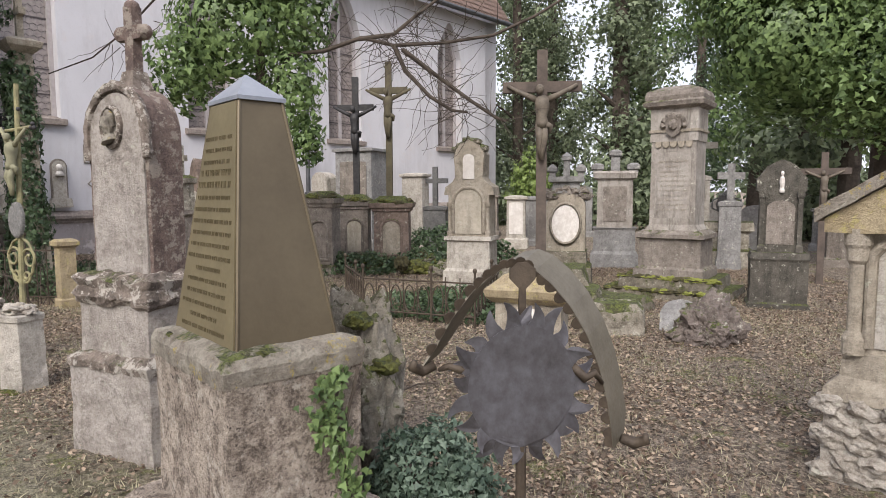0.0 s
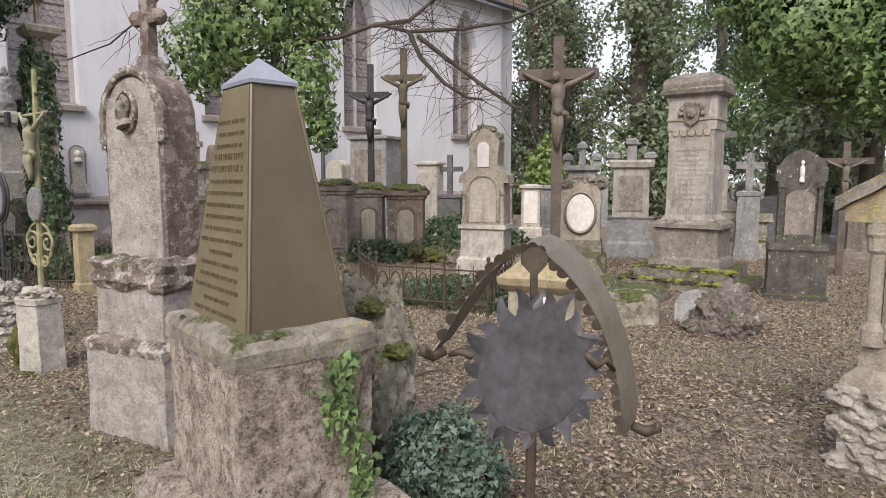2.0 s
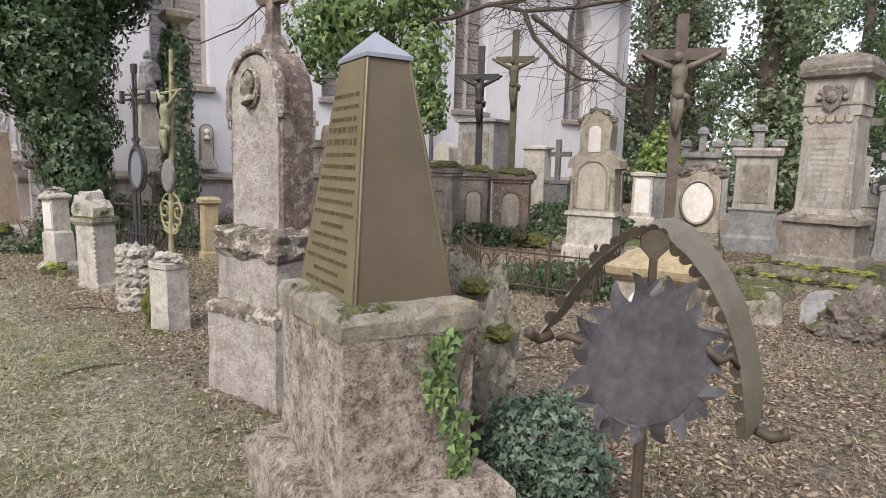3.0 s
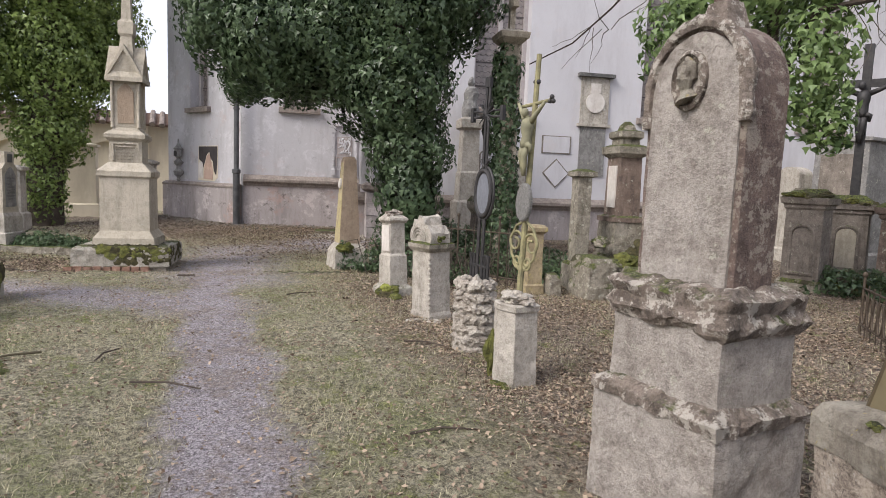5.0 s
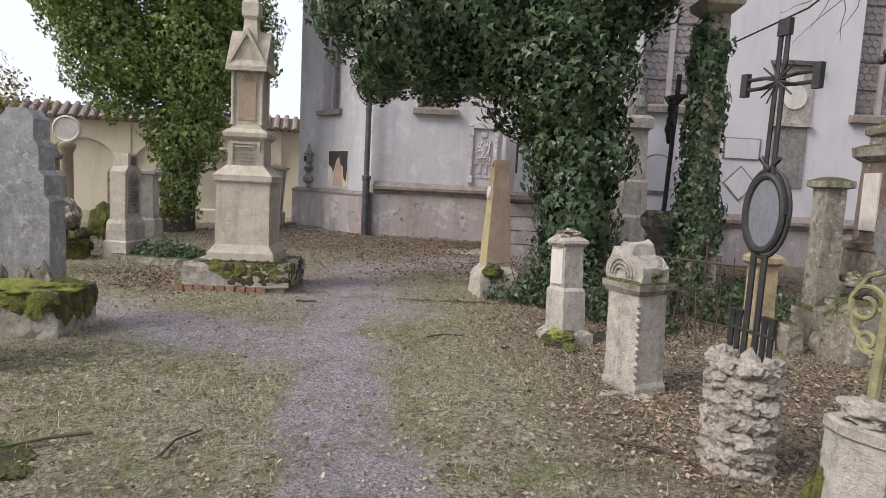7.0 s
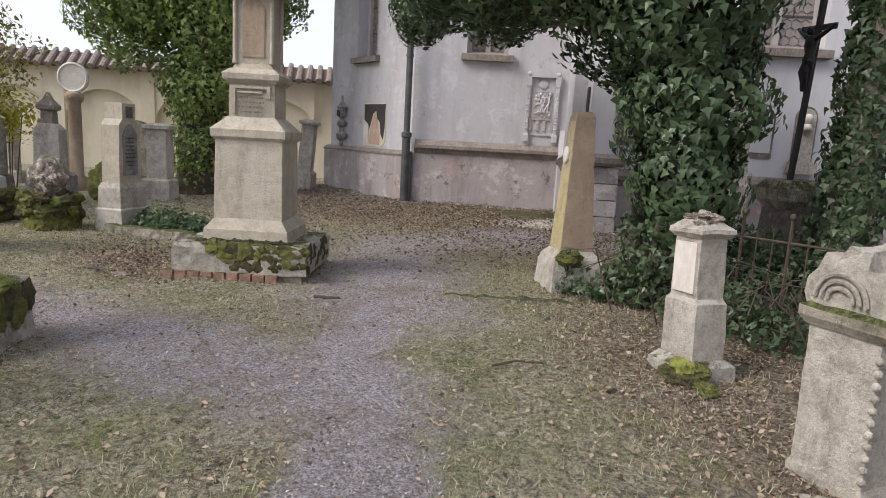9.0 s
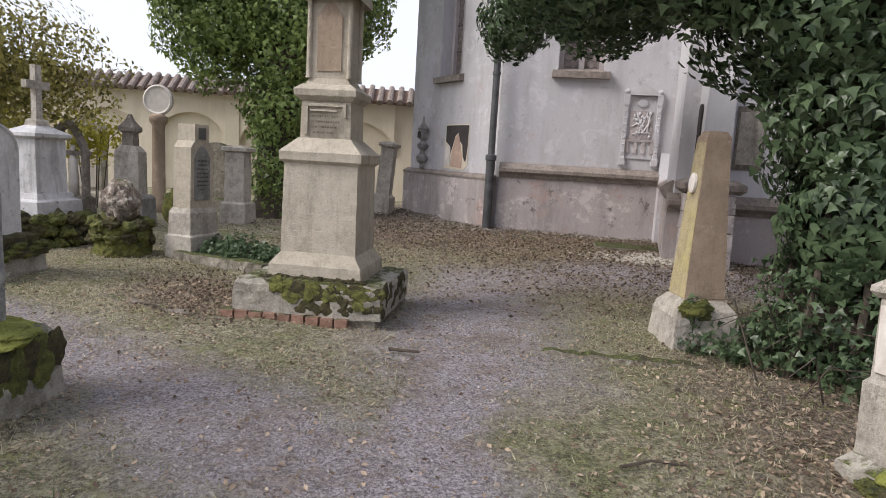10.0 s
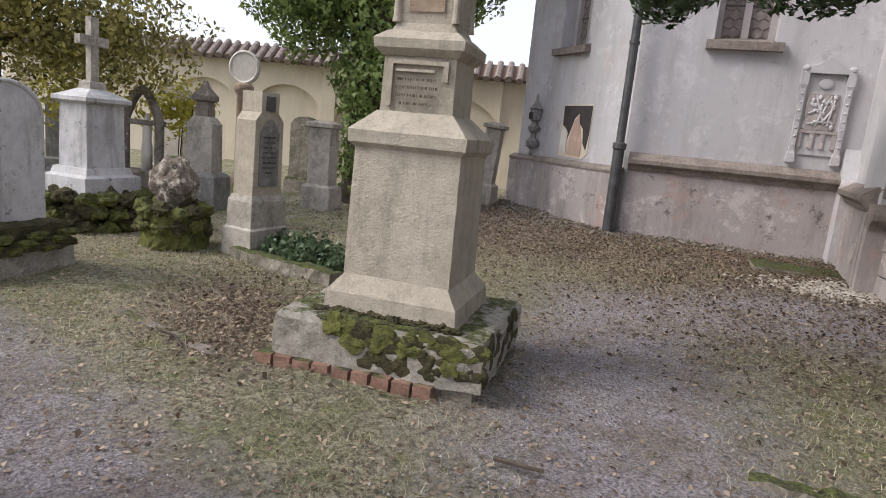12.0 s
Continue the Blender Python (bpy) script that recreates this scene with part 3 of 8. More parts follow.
def wall_with_windows(name, a, b, height, windows, thick=0.7, label="white plastered church wall", material=M_PLASTER):
    """A thick wall; each window (centre, half width, sill, spring, apex) is a real opening with a pointed head."""
    m, length = wall_frame(a, b)
    bm = bmesh.new()
    xs = [0.0]
    for c, w, *_ in windows:
        xs += [c - w, c + w]
    xs.append(length)
    for i in range(0, len(xs), 2):
        box(bm, xs[i], xs[i + 1], 0, thick, -0.3, height)
    for c, w, sill, spring, apex in windows:
        box(bm, c - w, c + w, 0, thick, -0.3, sill)
        n = 12
        for k in range(n):
            u0, u1 = -1 + 2 * k / n, -1 + 2 * (k + 1) / n
            z0, z1 = (spring + (apex - spring) * (1 - abs(u) ** 1.7) for u in (u0, u1))
            ring_loft(bm, [[(c + u0 * w, y, z0), (c + u1 * w, y, z1), (c + u1 * w, y, height), (c + u0 * w, y, height)] for y in (0, thick)])
    bmesh.ops.remove_doubles(bm, verts=bm.verts, dist=0.0005)
    wall = new(name, finish(bm, name, material))
    wall.matrix_basis = m
    tagged(wall, label, "wall", kind="structure")
    return m, length


def church_window(number, m, c, w, sill, spring, apex, shade=0.0):
    """Stone mullion and frame, old glass in small hexagonal-looking leaded panes, sloping sill."""
    win = thing(f"window_{number}", "tall pointed church window with small leaded panes", "window", m @ pose(c, 0, 0), kind="structure")
    bm = bmesh.new()
    n = 12
    outer = [(w - 0.001, sill), (w - 0.001, spring)] + [(w * u, spring + (apex - spring) * (1 - abs(u) ** 1.7)) for u in [1 - 2 * k / n for k in range(1, n)]] + [(-w + 0.001, spring), (-w + 0.001, sill)]
    t = 0.09
    inner = [((abs(x) - t) * (1 if x > 0 else -1) if abs(x) > t else 0, z - (t if z > spring else 0)) for x, z in outer]
    for (a, b), (ia, ib) in zip(zip(outer, outer[1:]), zip(inner, inner[1:])):
        ring_loft(bm, [[(a[0], y, a[1]), (b[0], y, b[1]), (ib[0], y, ib[1]), (ia[0], y, ia[1])] for y in (0.26, 0.42)])
    part("window_frame", bm, M_FRAME, win)
    bm = bmesh.new()
    box(bm, -0.05, 0.05, 0.27, 0.41, sill, apex - 0.05)
    part("mullion", worn(bm, 0.012, 0.5, 0.0), M_FRAME, win)
    for side in (-1, 1):
        bm = bmesh.new()
        x0, x1 = (0.05, w - t + 0.01)
        head = [(side * (x0 + (x1 - x0) * k / 6), spring + (apex - spring) * (1 - ((x0 + (x1 - x0) * k / 6) / w) ** 1.7)) for k in range(7)]
        slab_of(bm, [(side * x1, sill), (side * x0, sill), *head], 0.34, 0.352)
        pane = part("pane", bm, M_GLASS, win)
        bm = bmesh.new()
        zz = sill
        while zz < spring + 0.3:
            box(bm, min(side * x0, side * x1), max(side * x0, side * x1), 0.325, 0.34, zz, zz + 0.03)
            zz += 0.55
        part("glazing_bars", bm, M_LEAD, win)
        bm = bmesh.new()
        size, rows = 0.075, int((spring + (apex - spring) * 0.4 - sill) / 0.13)
        for r in range(rows):
            for q in range(int((x1 - x0) / 0.15) + 1):
                cx = side * (x0 + 0.04 + q * 0.15 + (0.075 if r % 2 else 0))
                cz = sill + 0.06 + r * 0.13
                if x0 < abs(cx) < x1:
                    for k in range(3):
                        a0, a1 = (math.pi / 6 + math.pi / 3 * (k + j) for j in (0, 1))
                        p, q2 = ((cx + size * math.cos(a), cz + size * math.sin(a)) for a in (a0, a1))
                        ring_loft(bm, [[(p[0], y, p[1] - 0.006), (q2[0], y, q2[1] - 0.006), (q2[0], y, q2[1] + 0.006), (p[0], y, p[1] + 0.006)] for y in (0.332, 0.34)])
        part("lead_cames", bm, M_LEAD, pane)
    bm = bmesh.new()
    ring_loft(bm, [[(x, -0.12, sill - 0.13), (x, 0.34, sill - 0.13), (x, 0.34, sill + 0.1), (x, -0.12, sill - 0.01)] for x in (-w - 0.1, w + 0.1)])
    part("window_sill", worn(bm, 0.012, 0.4, 0.003), M_SILL, win)
    return win


SILL = 3.15
NAVE_WINDOWS = [(c, 0.66, SILL, 6.5, 7.75) for c in (3.2, 7.45, 11.95, 16.95)]
A_WINDOWS = [(1.53, 0.42, SILL, 6.3, 7.3)]
B_WINDOWS = [(1.45, 0.42, SILL, 6.3, 7.3)]
HEIGHT = 8.2
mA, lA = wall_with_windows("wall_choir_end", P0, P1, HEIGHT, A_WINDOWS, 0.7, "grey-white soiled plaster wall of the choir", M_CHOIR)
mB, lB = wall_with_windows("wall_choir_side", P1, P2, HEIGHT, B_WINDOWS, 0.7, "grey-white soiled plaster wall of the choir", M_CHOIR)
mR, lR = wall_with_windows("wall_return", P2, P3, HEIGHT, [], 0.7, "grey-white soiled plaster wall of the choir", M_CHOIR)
mN, lN = wall_with_windows("wall_nave", P3, P4, HEIGHT, NAVE_WINDOWS)
mE, lE = wall_with_windows("wall_nave_end", P4, P4 - 9 * OUT, HEIGHT, [])
mW, lW = wall_with_windows("wall_choir_back", P0 + Vector((-2.2, 3.2, 0)), P0, HEIGHT, [])
k = 1
for m, ws in ((mA, A_WINDOWS), (mB, B_WINDOWS), (mN, NAVE_WINDOWS)):
    for w in ws:
        church_window(k, m, *w)
        k += 1


def plinth(name, m, x0, x1, h, moulding=True):
    base = thing(name, "grey stained plaster plinth with a moulded stone cap", "plinth", m, kind="structure")
    bm = bmesh.new()
    box(bm, x0, x1, -0.1, -0.001, -0.3, h - 0.28 if moulding else h - 0.06)
    part("plinth_face", worn(bm, 0.01, 0.35, 0.012, 3), M_PLINTH, base)
    bm = bmesh.new()
    if moulding:
        prof = [(-0.12, h - 0.28), (-0.14, h - 0.22), (-0.2, h - 0.17), (-0.2, h - 0.11), (-0.13, h - 0.06), (-0.03, h), (-0.002, h), (-0.002, h - 0.28)]
    else:
        prof = [(-0.12, h - 0.06), (-0.12, h - 0.02), (-0.002, h + 0.05), (-0.002, h - 0.06)]
    ring_loft(bm, [[(x, y, z) for y, z in prof] for x in (x0, x1)])
    part("plinth_cap", worn(bm, 0.006, 0.4, 0.004), M_SILL, base)


plinth("plinth_choir_end", mA, -0.15, lA + 0.04, 1.12, False)
plinth("plinth_choir_side", mB, 0.08, lB - 0.22, 1.42)
plinth("plinth_nave", mN, -0.1, lN, 1.12)
plinth("plinth_return", mR, 0.1, lR - 0.1, 1.3)

bm = bmesh.new()
box(bm, lB - 0.22, lB + 0.02, -0.35, -0.001, -0.3, 1.15)
ring_loft(bm, [[(lB - 0.22, -0.35, 1.15), (lB + 0.02, -0.35, 1.15), (lB + 0.02, -0.001, 1.15), (lB - 0.22, -0.001, 1.15)], [(lB - 0.2, -0.02, 1.75), (lB, -0.02, 1.75), (lB, -0.001, 1.75), (lB - 0.2, -0.001, 1.75)]])
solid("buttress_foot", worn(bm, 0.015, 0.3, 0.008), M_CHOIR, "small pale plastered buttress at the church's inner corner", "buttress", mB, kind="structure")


def downpipe(name, x, y, top):
    d = thing(name, "dark metal rainwater downpipe on the church wall", "downpipe", pose(x, y, ground_z(x, y) - 0.02))
    bm = bmesh.new()
    lathe(bm, [(0.065, 1.4), (0.065, top)], 14)
    part("pipe", bm, M_PIPE, d, smooth=False)
    bm = bmesh.new()
    lathe(bm, [(0.085, 0.0), (0.085, 1.32), (0.105, 1.34), (0.105, 1.42), (0.07, 1.44)], 14)
    part("standpipe", bm, M_PIPE, d, "thicker cast-iron standpipe")
    for z in (2.9, 5.2):
        bm = bmesh.new()
        lathe(bm, [(0.078, z), (0.08, z + 0.05)], 14)
        part("bracket", bm, M_PIPE, d)


downpipe("downpipe", P1.x + 0.1, P1.y - 0.2, HEIGHT)
q = P3 + 10.3 * ALONG + 0.22 * OUT
downpipe("downpipe", q.x, q.y, HEIGHT)


def church_roof():
    roof = thing("church_roof", "steep brown tiled church roof with an eaves gutter", "roof", pose(0, 0, 0), kind="structure")
    back = -4.8 * OUT
    e0, e1 = P3 - 0.3 * ALONG + 0.45 * OUT, P4 + 0.3 * ALONG + 0.45 * OUT
    r0, r1 = e0 + back, e1 + back
    bm = bmesh.new()
    top, ridge = HEIGHT - 0.02, HEIGHT + 7.0
    lo = [Vector((p.x, p.y, top)) for p in (e0, e1)]
    hi = [Vector((p.x, p.y, ridge)) for p in (r1, r0)]
    ring_loft(bm, [[*lo, *hi], [p + Vector((0, 0, 0.15)) for p in (*lo, *hi)]])
    part("roof_deck", bm, M_TILE, roof)
    bm = bmesh.new()
    rows = 30
    for i in range(rows):
        u = i / rows
        a, b = lo[0].lerp(hi[1], u), lo[1].lerp(hi[0], u)
        c, d = lo[0].lerp(hi[1], u + 1.05 / rows), lo[1].lerp(hi[0], u + 1.05 / rows)
        n = 70
        for k in range(n):
            s, t = k / n + 0.0008, (k + 1) / n - 0.0008
            o = Vector((0, 0, 0.2 + 0.02 * ((k * 7 + i * 3) % 5) / 5))
            q = [a.lerp(b, s) + o, a.lerp(b, t) + o, c.lerp(d, t) + o * 0.8, c.lerp(d, s) + o * 0.8]
            bm.faces.new([bm.verts.new(v) for v in q])
    tagged(part("roof_tiles", bm, M_TILE, roof), kind="stuff")
    bm = bmesh.new()
    g0, g1 = (Vector((p.x, p.y, HEIGHT - 0.05)) + 0.12 * OUT for p in (e0, e1))
    tube(bm, [g0, g1 + 0.3 * ALONG], 0.09, 10)
    part("gutter", bm, M_PIPE, roof)
    bm = bmesh.new()
    tri = [(P4 + 0.3 * OUT), (P4 - 9.3 * OUT), (P4 - 4.5 * OUT)]
    ring_loft(bm, [[Vector((p.x, p.y, z)) + o * ALONG for p, z in zip(tri, (HEIGHT, HEIGHT, ridge - 0.3))] for o in (-0.5, 0.0)])
    part("gable", bm, M_PLASTER, roof)


church_roof()


def choir_roof():
    bm = bmesh.new()
    pts = [P0 + Vector((-2.2, 3.2, 0)), P0 + Vector((-0.3, -0.35, 0)), P1 + Vector((0.2, -0.35, 0)), P2 + 0.2 * OUT, P2 - 6 * OUT]
    apex = Vector((-15.5, 15.5, HEIGHT + 5))
    vs = [bm.verts.new((p.x, p.y, HEIGHT)) for p in pts]
    a = bm.verts.new(apex)
    for i in range(5):
        bm.faces.new((vs[i], vs[(i + 1) % 5], a))
    bm.faces.new(vs)
    solid("choir_roof", bm, M_TILE, "brown tiled roof over the church choir", "roof", kind="structure")


choir_roof()
# floor slab behind the walls closes the church's inside
bm = bmesh.new()
inside = [P0 + Vector((0.4, 0.9, 0)), P1 + Vector((-0.1, 0.9, 0)), P2 - 0.9 * OUT, P3 - 0.9 * OUT + 0.8 * ALONG, P4 - 0.9 * OUT - 0.8 * ALONG, P4 - 8.8 * OUT, P0 + Vector((-1, 6, 0))]
ring_loft(bm, [[(p.x, p.y, z) for p in inside] for z in (0.02, 0.1)])
solid("church_floor", bm, M_GREY, "plain grey stone floor inside the church", "floor", kind="structure")


# ---- churchyard wall with blind arches and a tiled coping ----
def yard_wall():
    a, b = Vector((-31.0, -0.9, 0)), Vector((-21.3, 14.2, 0))
    m, length = wall_frame(a, b)
    w = thing("wall_yard", "tan plastered churchyard wall with blind arches and tiled coping", "wall", m, kind="structure")
    bm = bmesh.new()
    box(bm, 0, length, 0.18, 0.5, -0.3, 2.95)
    part("back_face", bm, M_WALLTAN, w)
    bay, n = 2.6, int(length / 2.6)
    for i in range(n):
        x = i * bay + 0.3
        bm = bmesh.new()
        box(bm, x, x + 0.42, 0, 0.179, -0.3, 2.95)
        part("pier", worn(bm, 0.012, 0.5, 0.008), M_WALLTAN, w)
        bm = bmesh.new()
        c, r, spring, top = x + 0.42 + (bay - 0.42) / 2, (bay - 0.42) / 2, 1.45, 2.95
        for k in range(14):
            a0, a1 = math.pi * k / 14, math.pi * (k + 1) / 14
            p0, p1 = ((c - r * math.cos(t), spring + 0.85 * r * math.sin(t)) for t in (a0, a1))
            ring_loft(bm, [[(p0[0], y, p0[1]), (p1[0], y, p1[1]), (p1[0], y, top), (p0[0], y, top)] for y in (0.03, 0.179)])
        bmesh.ops.remove_doubles(bm, verts=bm.verts, dist=0.0005)
        part("arch", bm, M_WALLTAN, w)
    bm = bmesh.new()
    box(bm, 0, length, -0.12, 0.6, 2.95, 3.05)
    ring_loft(bm, [[(x, -0.25, 3.0), (x, 0.75, 3.0), (x, 0.25, 3.42)] for x in (0, length)])
    part("coping", bm, M_TILE, w)
    bm = bmesh.new()
    k = int(length / 0.3)
    for i in range(k):
        x = i * 0.3 + 0.15
        dz = 0.02 * math.sin(i * 2.3)
        tube(bm, [(x, -0.34, 2.98 + dz), (x, 0.25, 3.46 + dz)], [0.1, 0.085], 8)
    part("coping_tiles", bm, M_TILEPALE, w, "pale lichened half-round tiles")


yard_wall()


# ---- shared pieces of monuments ----
def block(name, levels, material, parent, label="", bevel=0.012, amp=0.006, cell=0.09, at=None, seed=0.0, scale=9.0):
    return part(name, worn(stack(bmesh.new(), levels), bevel, cell, amp, scale, seed), material, parent, label, at)


def inscription(parent, x0, x1, z0, z1, y, rows, material, seed=0, big=(), slope=0.0, taper=0.0, name="inscription"):
    """Rows of unreadable raised lettering: short bars grouped like words on a face towards -y."""
    rng = random.Random(seed)
    step = (z1 - z0) / rows
    mid = (x0 + x1) / 2
    for r in range(rows):
        bm = bmesh.new()
        z = z1 - (r + 1) * step + step * 0.25
        h = step * (0.52 if r in big else 0.34)
        up = (z - z0) / (z1 - z0)
        half = (x1 - x0) / 2 * (1 - taper * up) * rng.choice((0.95, 0.95, 0.8, 0.5, 0.9))
        x = mid - half
        yy = y + slope * (z - z0)
        while x < mid + half - h * 0.5:
            for _ in range(rng.randint(2, 8)):
                w = h * rng.uniform(0.35, 0.7)
                if x + w > mid + half:
                    break
                kind = rng.random()
                if kind < 0.6:
                    box(bm, x, x + w * 0.22, yy - 0.004, yy + 0.006, z, z + h)
                if kind > 0.25:
                    box(bm, x, x + w, yy - 0.004, yy + 0.006, z + h * (q := rng.choice((0.0, 0.42, 0.82))), z + h * (q + 0.16))
                if kind > 0.5:
                    box(bm, x + w * 0.78, x + w, yy - 0.004, yy + 0.006, z, z + h)
                x += w + h * 0.26
            x += h * 0.4
        part("text_line", bm, material, parent)


def crucified(bm, h, y=0.0, z=0.0, sag=0.12, reach=1.0, rise=0.0):
    """A plain hanging figure, arms out, of height h from feet to head; feet at z."""
    s = h / 1.0
    J = lambda x, zz, yy=0.0: (x * s, y - yy * s, z + zz * s)
    tube(bm, [J(0.0, 0.0, 0.05), J(0.01, 0.13, 0.05), J(0.03, 0.27, 0.09), J(0.02, 0.46, 0.04)], [0.028 * s, 0.036 * s, 0.05 * s, 0.06 * s], 8)
    tube(bm, [J(-0.015, 0.02, 0.05), J(-0.03, 0.15, 0.06), J(-0.03, 0.28, 0.1), J(-0.03, 0.46, 0.04)], [0.026 * s, 0.034 * s, 0.048 * s, 0.06 * s], 8)
    tube(bm, [J(0, 0.40, 0.05), J(0, 0.47, 0.05), J(-0.005, 0.55, 0.04), J(0, 0.66, 0.05), J(0, 0.76, 0.04), J(0, 0.82, 0.03)], [0.075 * s, 0.085 * s, 0.068 * s, 0.092 * s, 0.095 * s, 0.04 * s], 10)
    tube(bm, [J(0.05, 0.44, 0.07), J(0.11, 0.42, 0.05), J(0.1, 0.33, 0.04)], [0.05 * s, 0.04 * s, 0.02 * s], 6)
    tube(bm, [J(0, 0.8, 0.04), J(-0.02, 0.86, 0.07)], 0.035 * s, 8)
    ball(bm, J(-0.03, 0.885, 0.085), 0.055 * s, 1.2)
    for k in (-1, 1):
        tube(bm, [J(0.07 * k, 0.76, 0.04), J(0.2 * k * reach, 0.82 + rise * 0.4, 0.03), J(0.33 * k * reach, 0.86 + sag * 0.2 + rise * 0.75, 0.02), J(0.44 * k * reach, 0.9 + sag * 0.4 + rise, 0.01)], [0.042 * s, 0.036 * s, 0.028 * s, 0.022 * s], 8)
    return bm


def ivy_over(name, label, blobs, count, size, seed, material, tip=(0, 0, -1), wild=0.45, shell=0.35, category="ivy"):
    P, N = blob_points(blobs, count, seed, shell)
    keep = P[:, 2] > 0.02
    P, N = P[keep], N[keep]
    rng = np.random.default_rng(seed)
    x, y = blobs[0][0], blobs[0][1]
    o = thing(name, label, category, pose(x, y, 0))
    foliage = new("leaves", leaves_mesh("leaves", P - np.array((x, y, 0)), N, rng.uniform(*size, len(P)), material, "ivy", tip, wild, seed))
    foliage.parent = o
    bm = bmesh.new()
    rg = random.Random(seed)
    for b in blobs:
        for _ in range(4):
            a = rg.uniform(0, 6.28)
            u, v = math.cos(a), math.sin(a)
            tube(bm, [(b[0] - x + 0.2 * b[3] * u, b[1] - y + 0.2 * b[4] * v, -0.02), (b[0] - x + 0.4 * b[3] * u, b[1] - y + 0.4 * b[4] * v, b[2]), (b[0] - x + 0.8 * b[3] * u, b[1] - y + 0.8 * b[4] * v, b[2] + 0.5 * b[5])], [0.012, 0.01, 0.005], 5)
    part("stems", bm, M_BARK, o)
    return o


# ---- bronze obelisk on its stone pedestal ----
def obelisk_monument():
    o = thing("obelisk_monument", "brown bronze obelisk with raised lettering on a blotched stone pedestal", "monument", place(-0.773, 2.51, -48))
    block("footing", [(-0.15, 0.5, 0.42), (0.2, 0.49, 0.41), (0.26, 0.44, 0.36)], M_PEDESTAL, o, "broken stone footing with moss", 0.02, 0.018, 0.07)
    block("pedestal", [(0.2, 0.36, 0.275), (0.5, 0.355, 0.27), (0.8, 0.36, 0.275), (0.86, 0.365, 0.28)], M_PEDESTAL, o, "", 0.018, 0.006, 0.045, scale=14)
    block("pedestal_top", [(0.855, 0.37, 0.285), (0.92, 0.374, 0.29), (0.955, 0.355, 0.27), (0.972, 0.31, 0.22)], M_PEDTOP, o, "rough lichen-spotted top course", 0.01, 0.009, 0.04, scale=16)
    bm = bmesh.new()
    stack(bm, [(0.95, 0.3, 0.205), (1.88, 0.125, 0.085)])
    ob = part("obelisk", worn(bm, 0.006, 0.3, 0.0), M_BRONZE, o)
    # thin plate over the lettered face carries its painted lighter sheen
    bm = bmesh.new()
    ring_loft(bm, [[(-0.285, -0.2055, 0.965), (0.285, -0.2055, 0.965), (0.12, -0.0885, 1.865), (-0.12, -0.0885, 1.865)], [(-0.285, -0.212, 0.965), (0.285, -0.212, 0.965), (0.12, -0.095, 1.865), (-0.12, -0.095, 1.865)]])
    part("inscription_plate", bm, M_BRONZELIT, o)
    inscription(o, -0.265, 0.265, 0.985, 1.76, -0.2085, 17, M_LETTER, 3, (3, 4), 0.13, 0.52)
    for sx in (-1, 1):
        for sy in (-1, 1):
            bm = bmesh.new()
            tube(bm, [(sx * 0.298, sy * 0.203, 0.955), (sx * 0.126, sy * 0.086, 1.875)], 0.007, 6)
            part("edge_strip", bm, M_BRONZE, ob)
    bm = bmesh.new()
    stack(bm, [(1.87, 0.14, 0.098), (1.885, 0.14, 0.098), (1.985, 0.003, 0.003)])
    part("cap", bm, M_ZINC, o, "grey zinc pyramid cap")
    for x, y, r in ((0.33, -0.13, 0.035), (-0.2, -0.265, 0.02)):
        bm = rock((r, r * 0.6, 0.01), 0.5, x * 9, 1, 3)
        part("moss_cushion", bm, M_MOSS, o, "", pose(x, y, 0.958))


obelisk_monument()

# ivy creeping up the pedestal's far corner
rng = np.random.default_rng(4)
n = 420
u = rng.random(n)
c, s = math.cos(radians(-48)), math.sin(radians(-48))
lx, ly = 0.378 + 0.02 * rng.random(n), 0.16 + 0.05 * np.sin(6 * u) + 0.035 * rng.normal(size=n)
px, py = -0.773 + c * lx - s * ly, 2.51 + s * lx + c * ly
vine = thing("ivy_vine", "green ivy creeping up the pedestal's corner", "ivy", pose(-0.4, 2.4, 0))
me = leaves_mesh("leaves", np.stack([px + 0.4, py - 2.4, 0.1 + 0.75 * u], -1), np.tile((c, s, 0.15), (n, 1)), rng.uniform(0.02, 0.045, n), M_IVYPALE, "ivy", (0, 0, -1), 0.35, 4)
new("leaves", me).parent = vine
bm = bmesh.new()
for k in range(3):
    tube(bm, [(-0.373 + c * 0.378 - s * (0.16 + 0.05 * math.sin(6 * z + k) + 0.03 * k), 0.11 + s * 0.378 + c * (0.16 + 0.05 * math.sin(6 * z + k) + 0.03 * k), z) for z in [0.02 + 0.08 * j for j in range(11)]], 0.006, 5)
part("stems", bm, M_BARK, vine)

solid("rubble_rock", rock((0.24, 0.22, 0.52), 0.3, 3.0, 1, 5, 2.2), M_MOSSY, "pale craggy rubble rock with moss behind the obelisk", "rock", pose(-0.45, 3.15, 0.46))
for x, y, z, r in ((-0.42, 3.0, 0.88, 0.07), (-0.3, 3.02, 0.66, 0.08)):
    solid("moss_clump", rock((r, r, r * 0.6), 0.4, x, 1, 3), M_MOSS, "yellow-green moss clump on a craggy rock", "moss", pose(x, y, z), "moss on the rock")


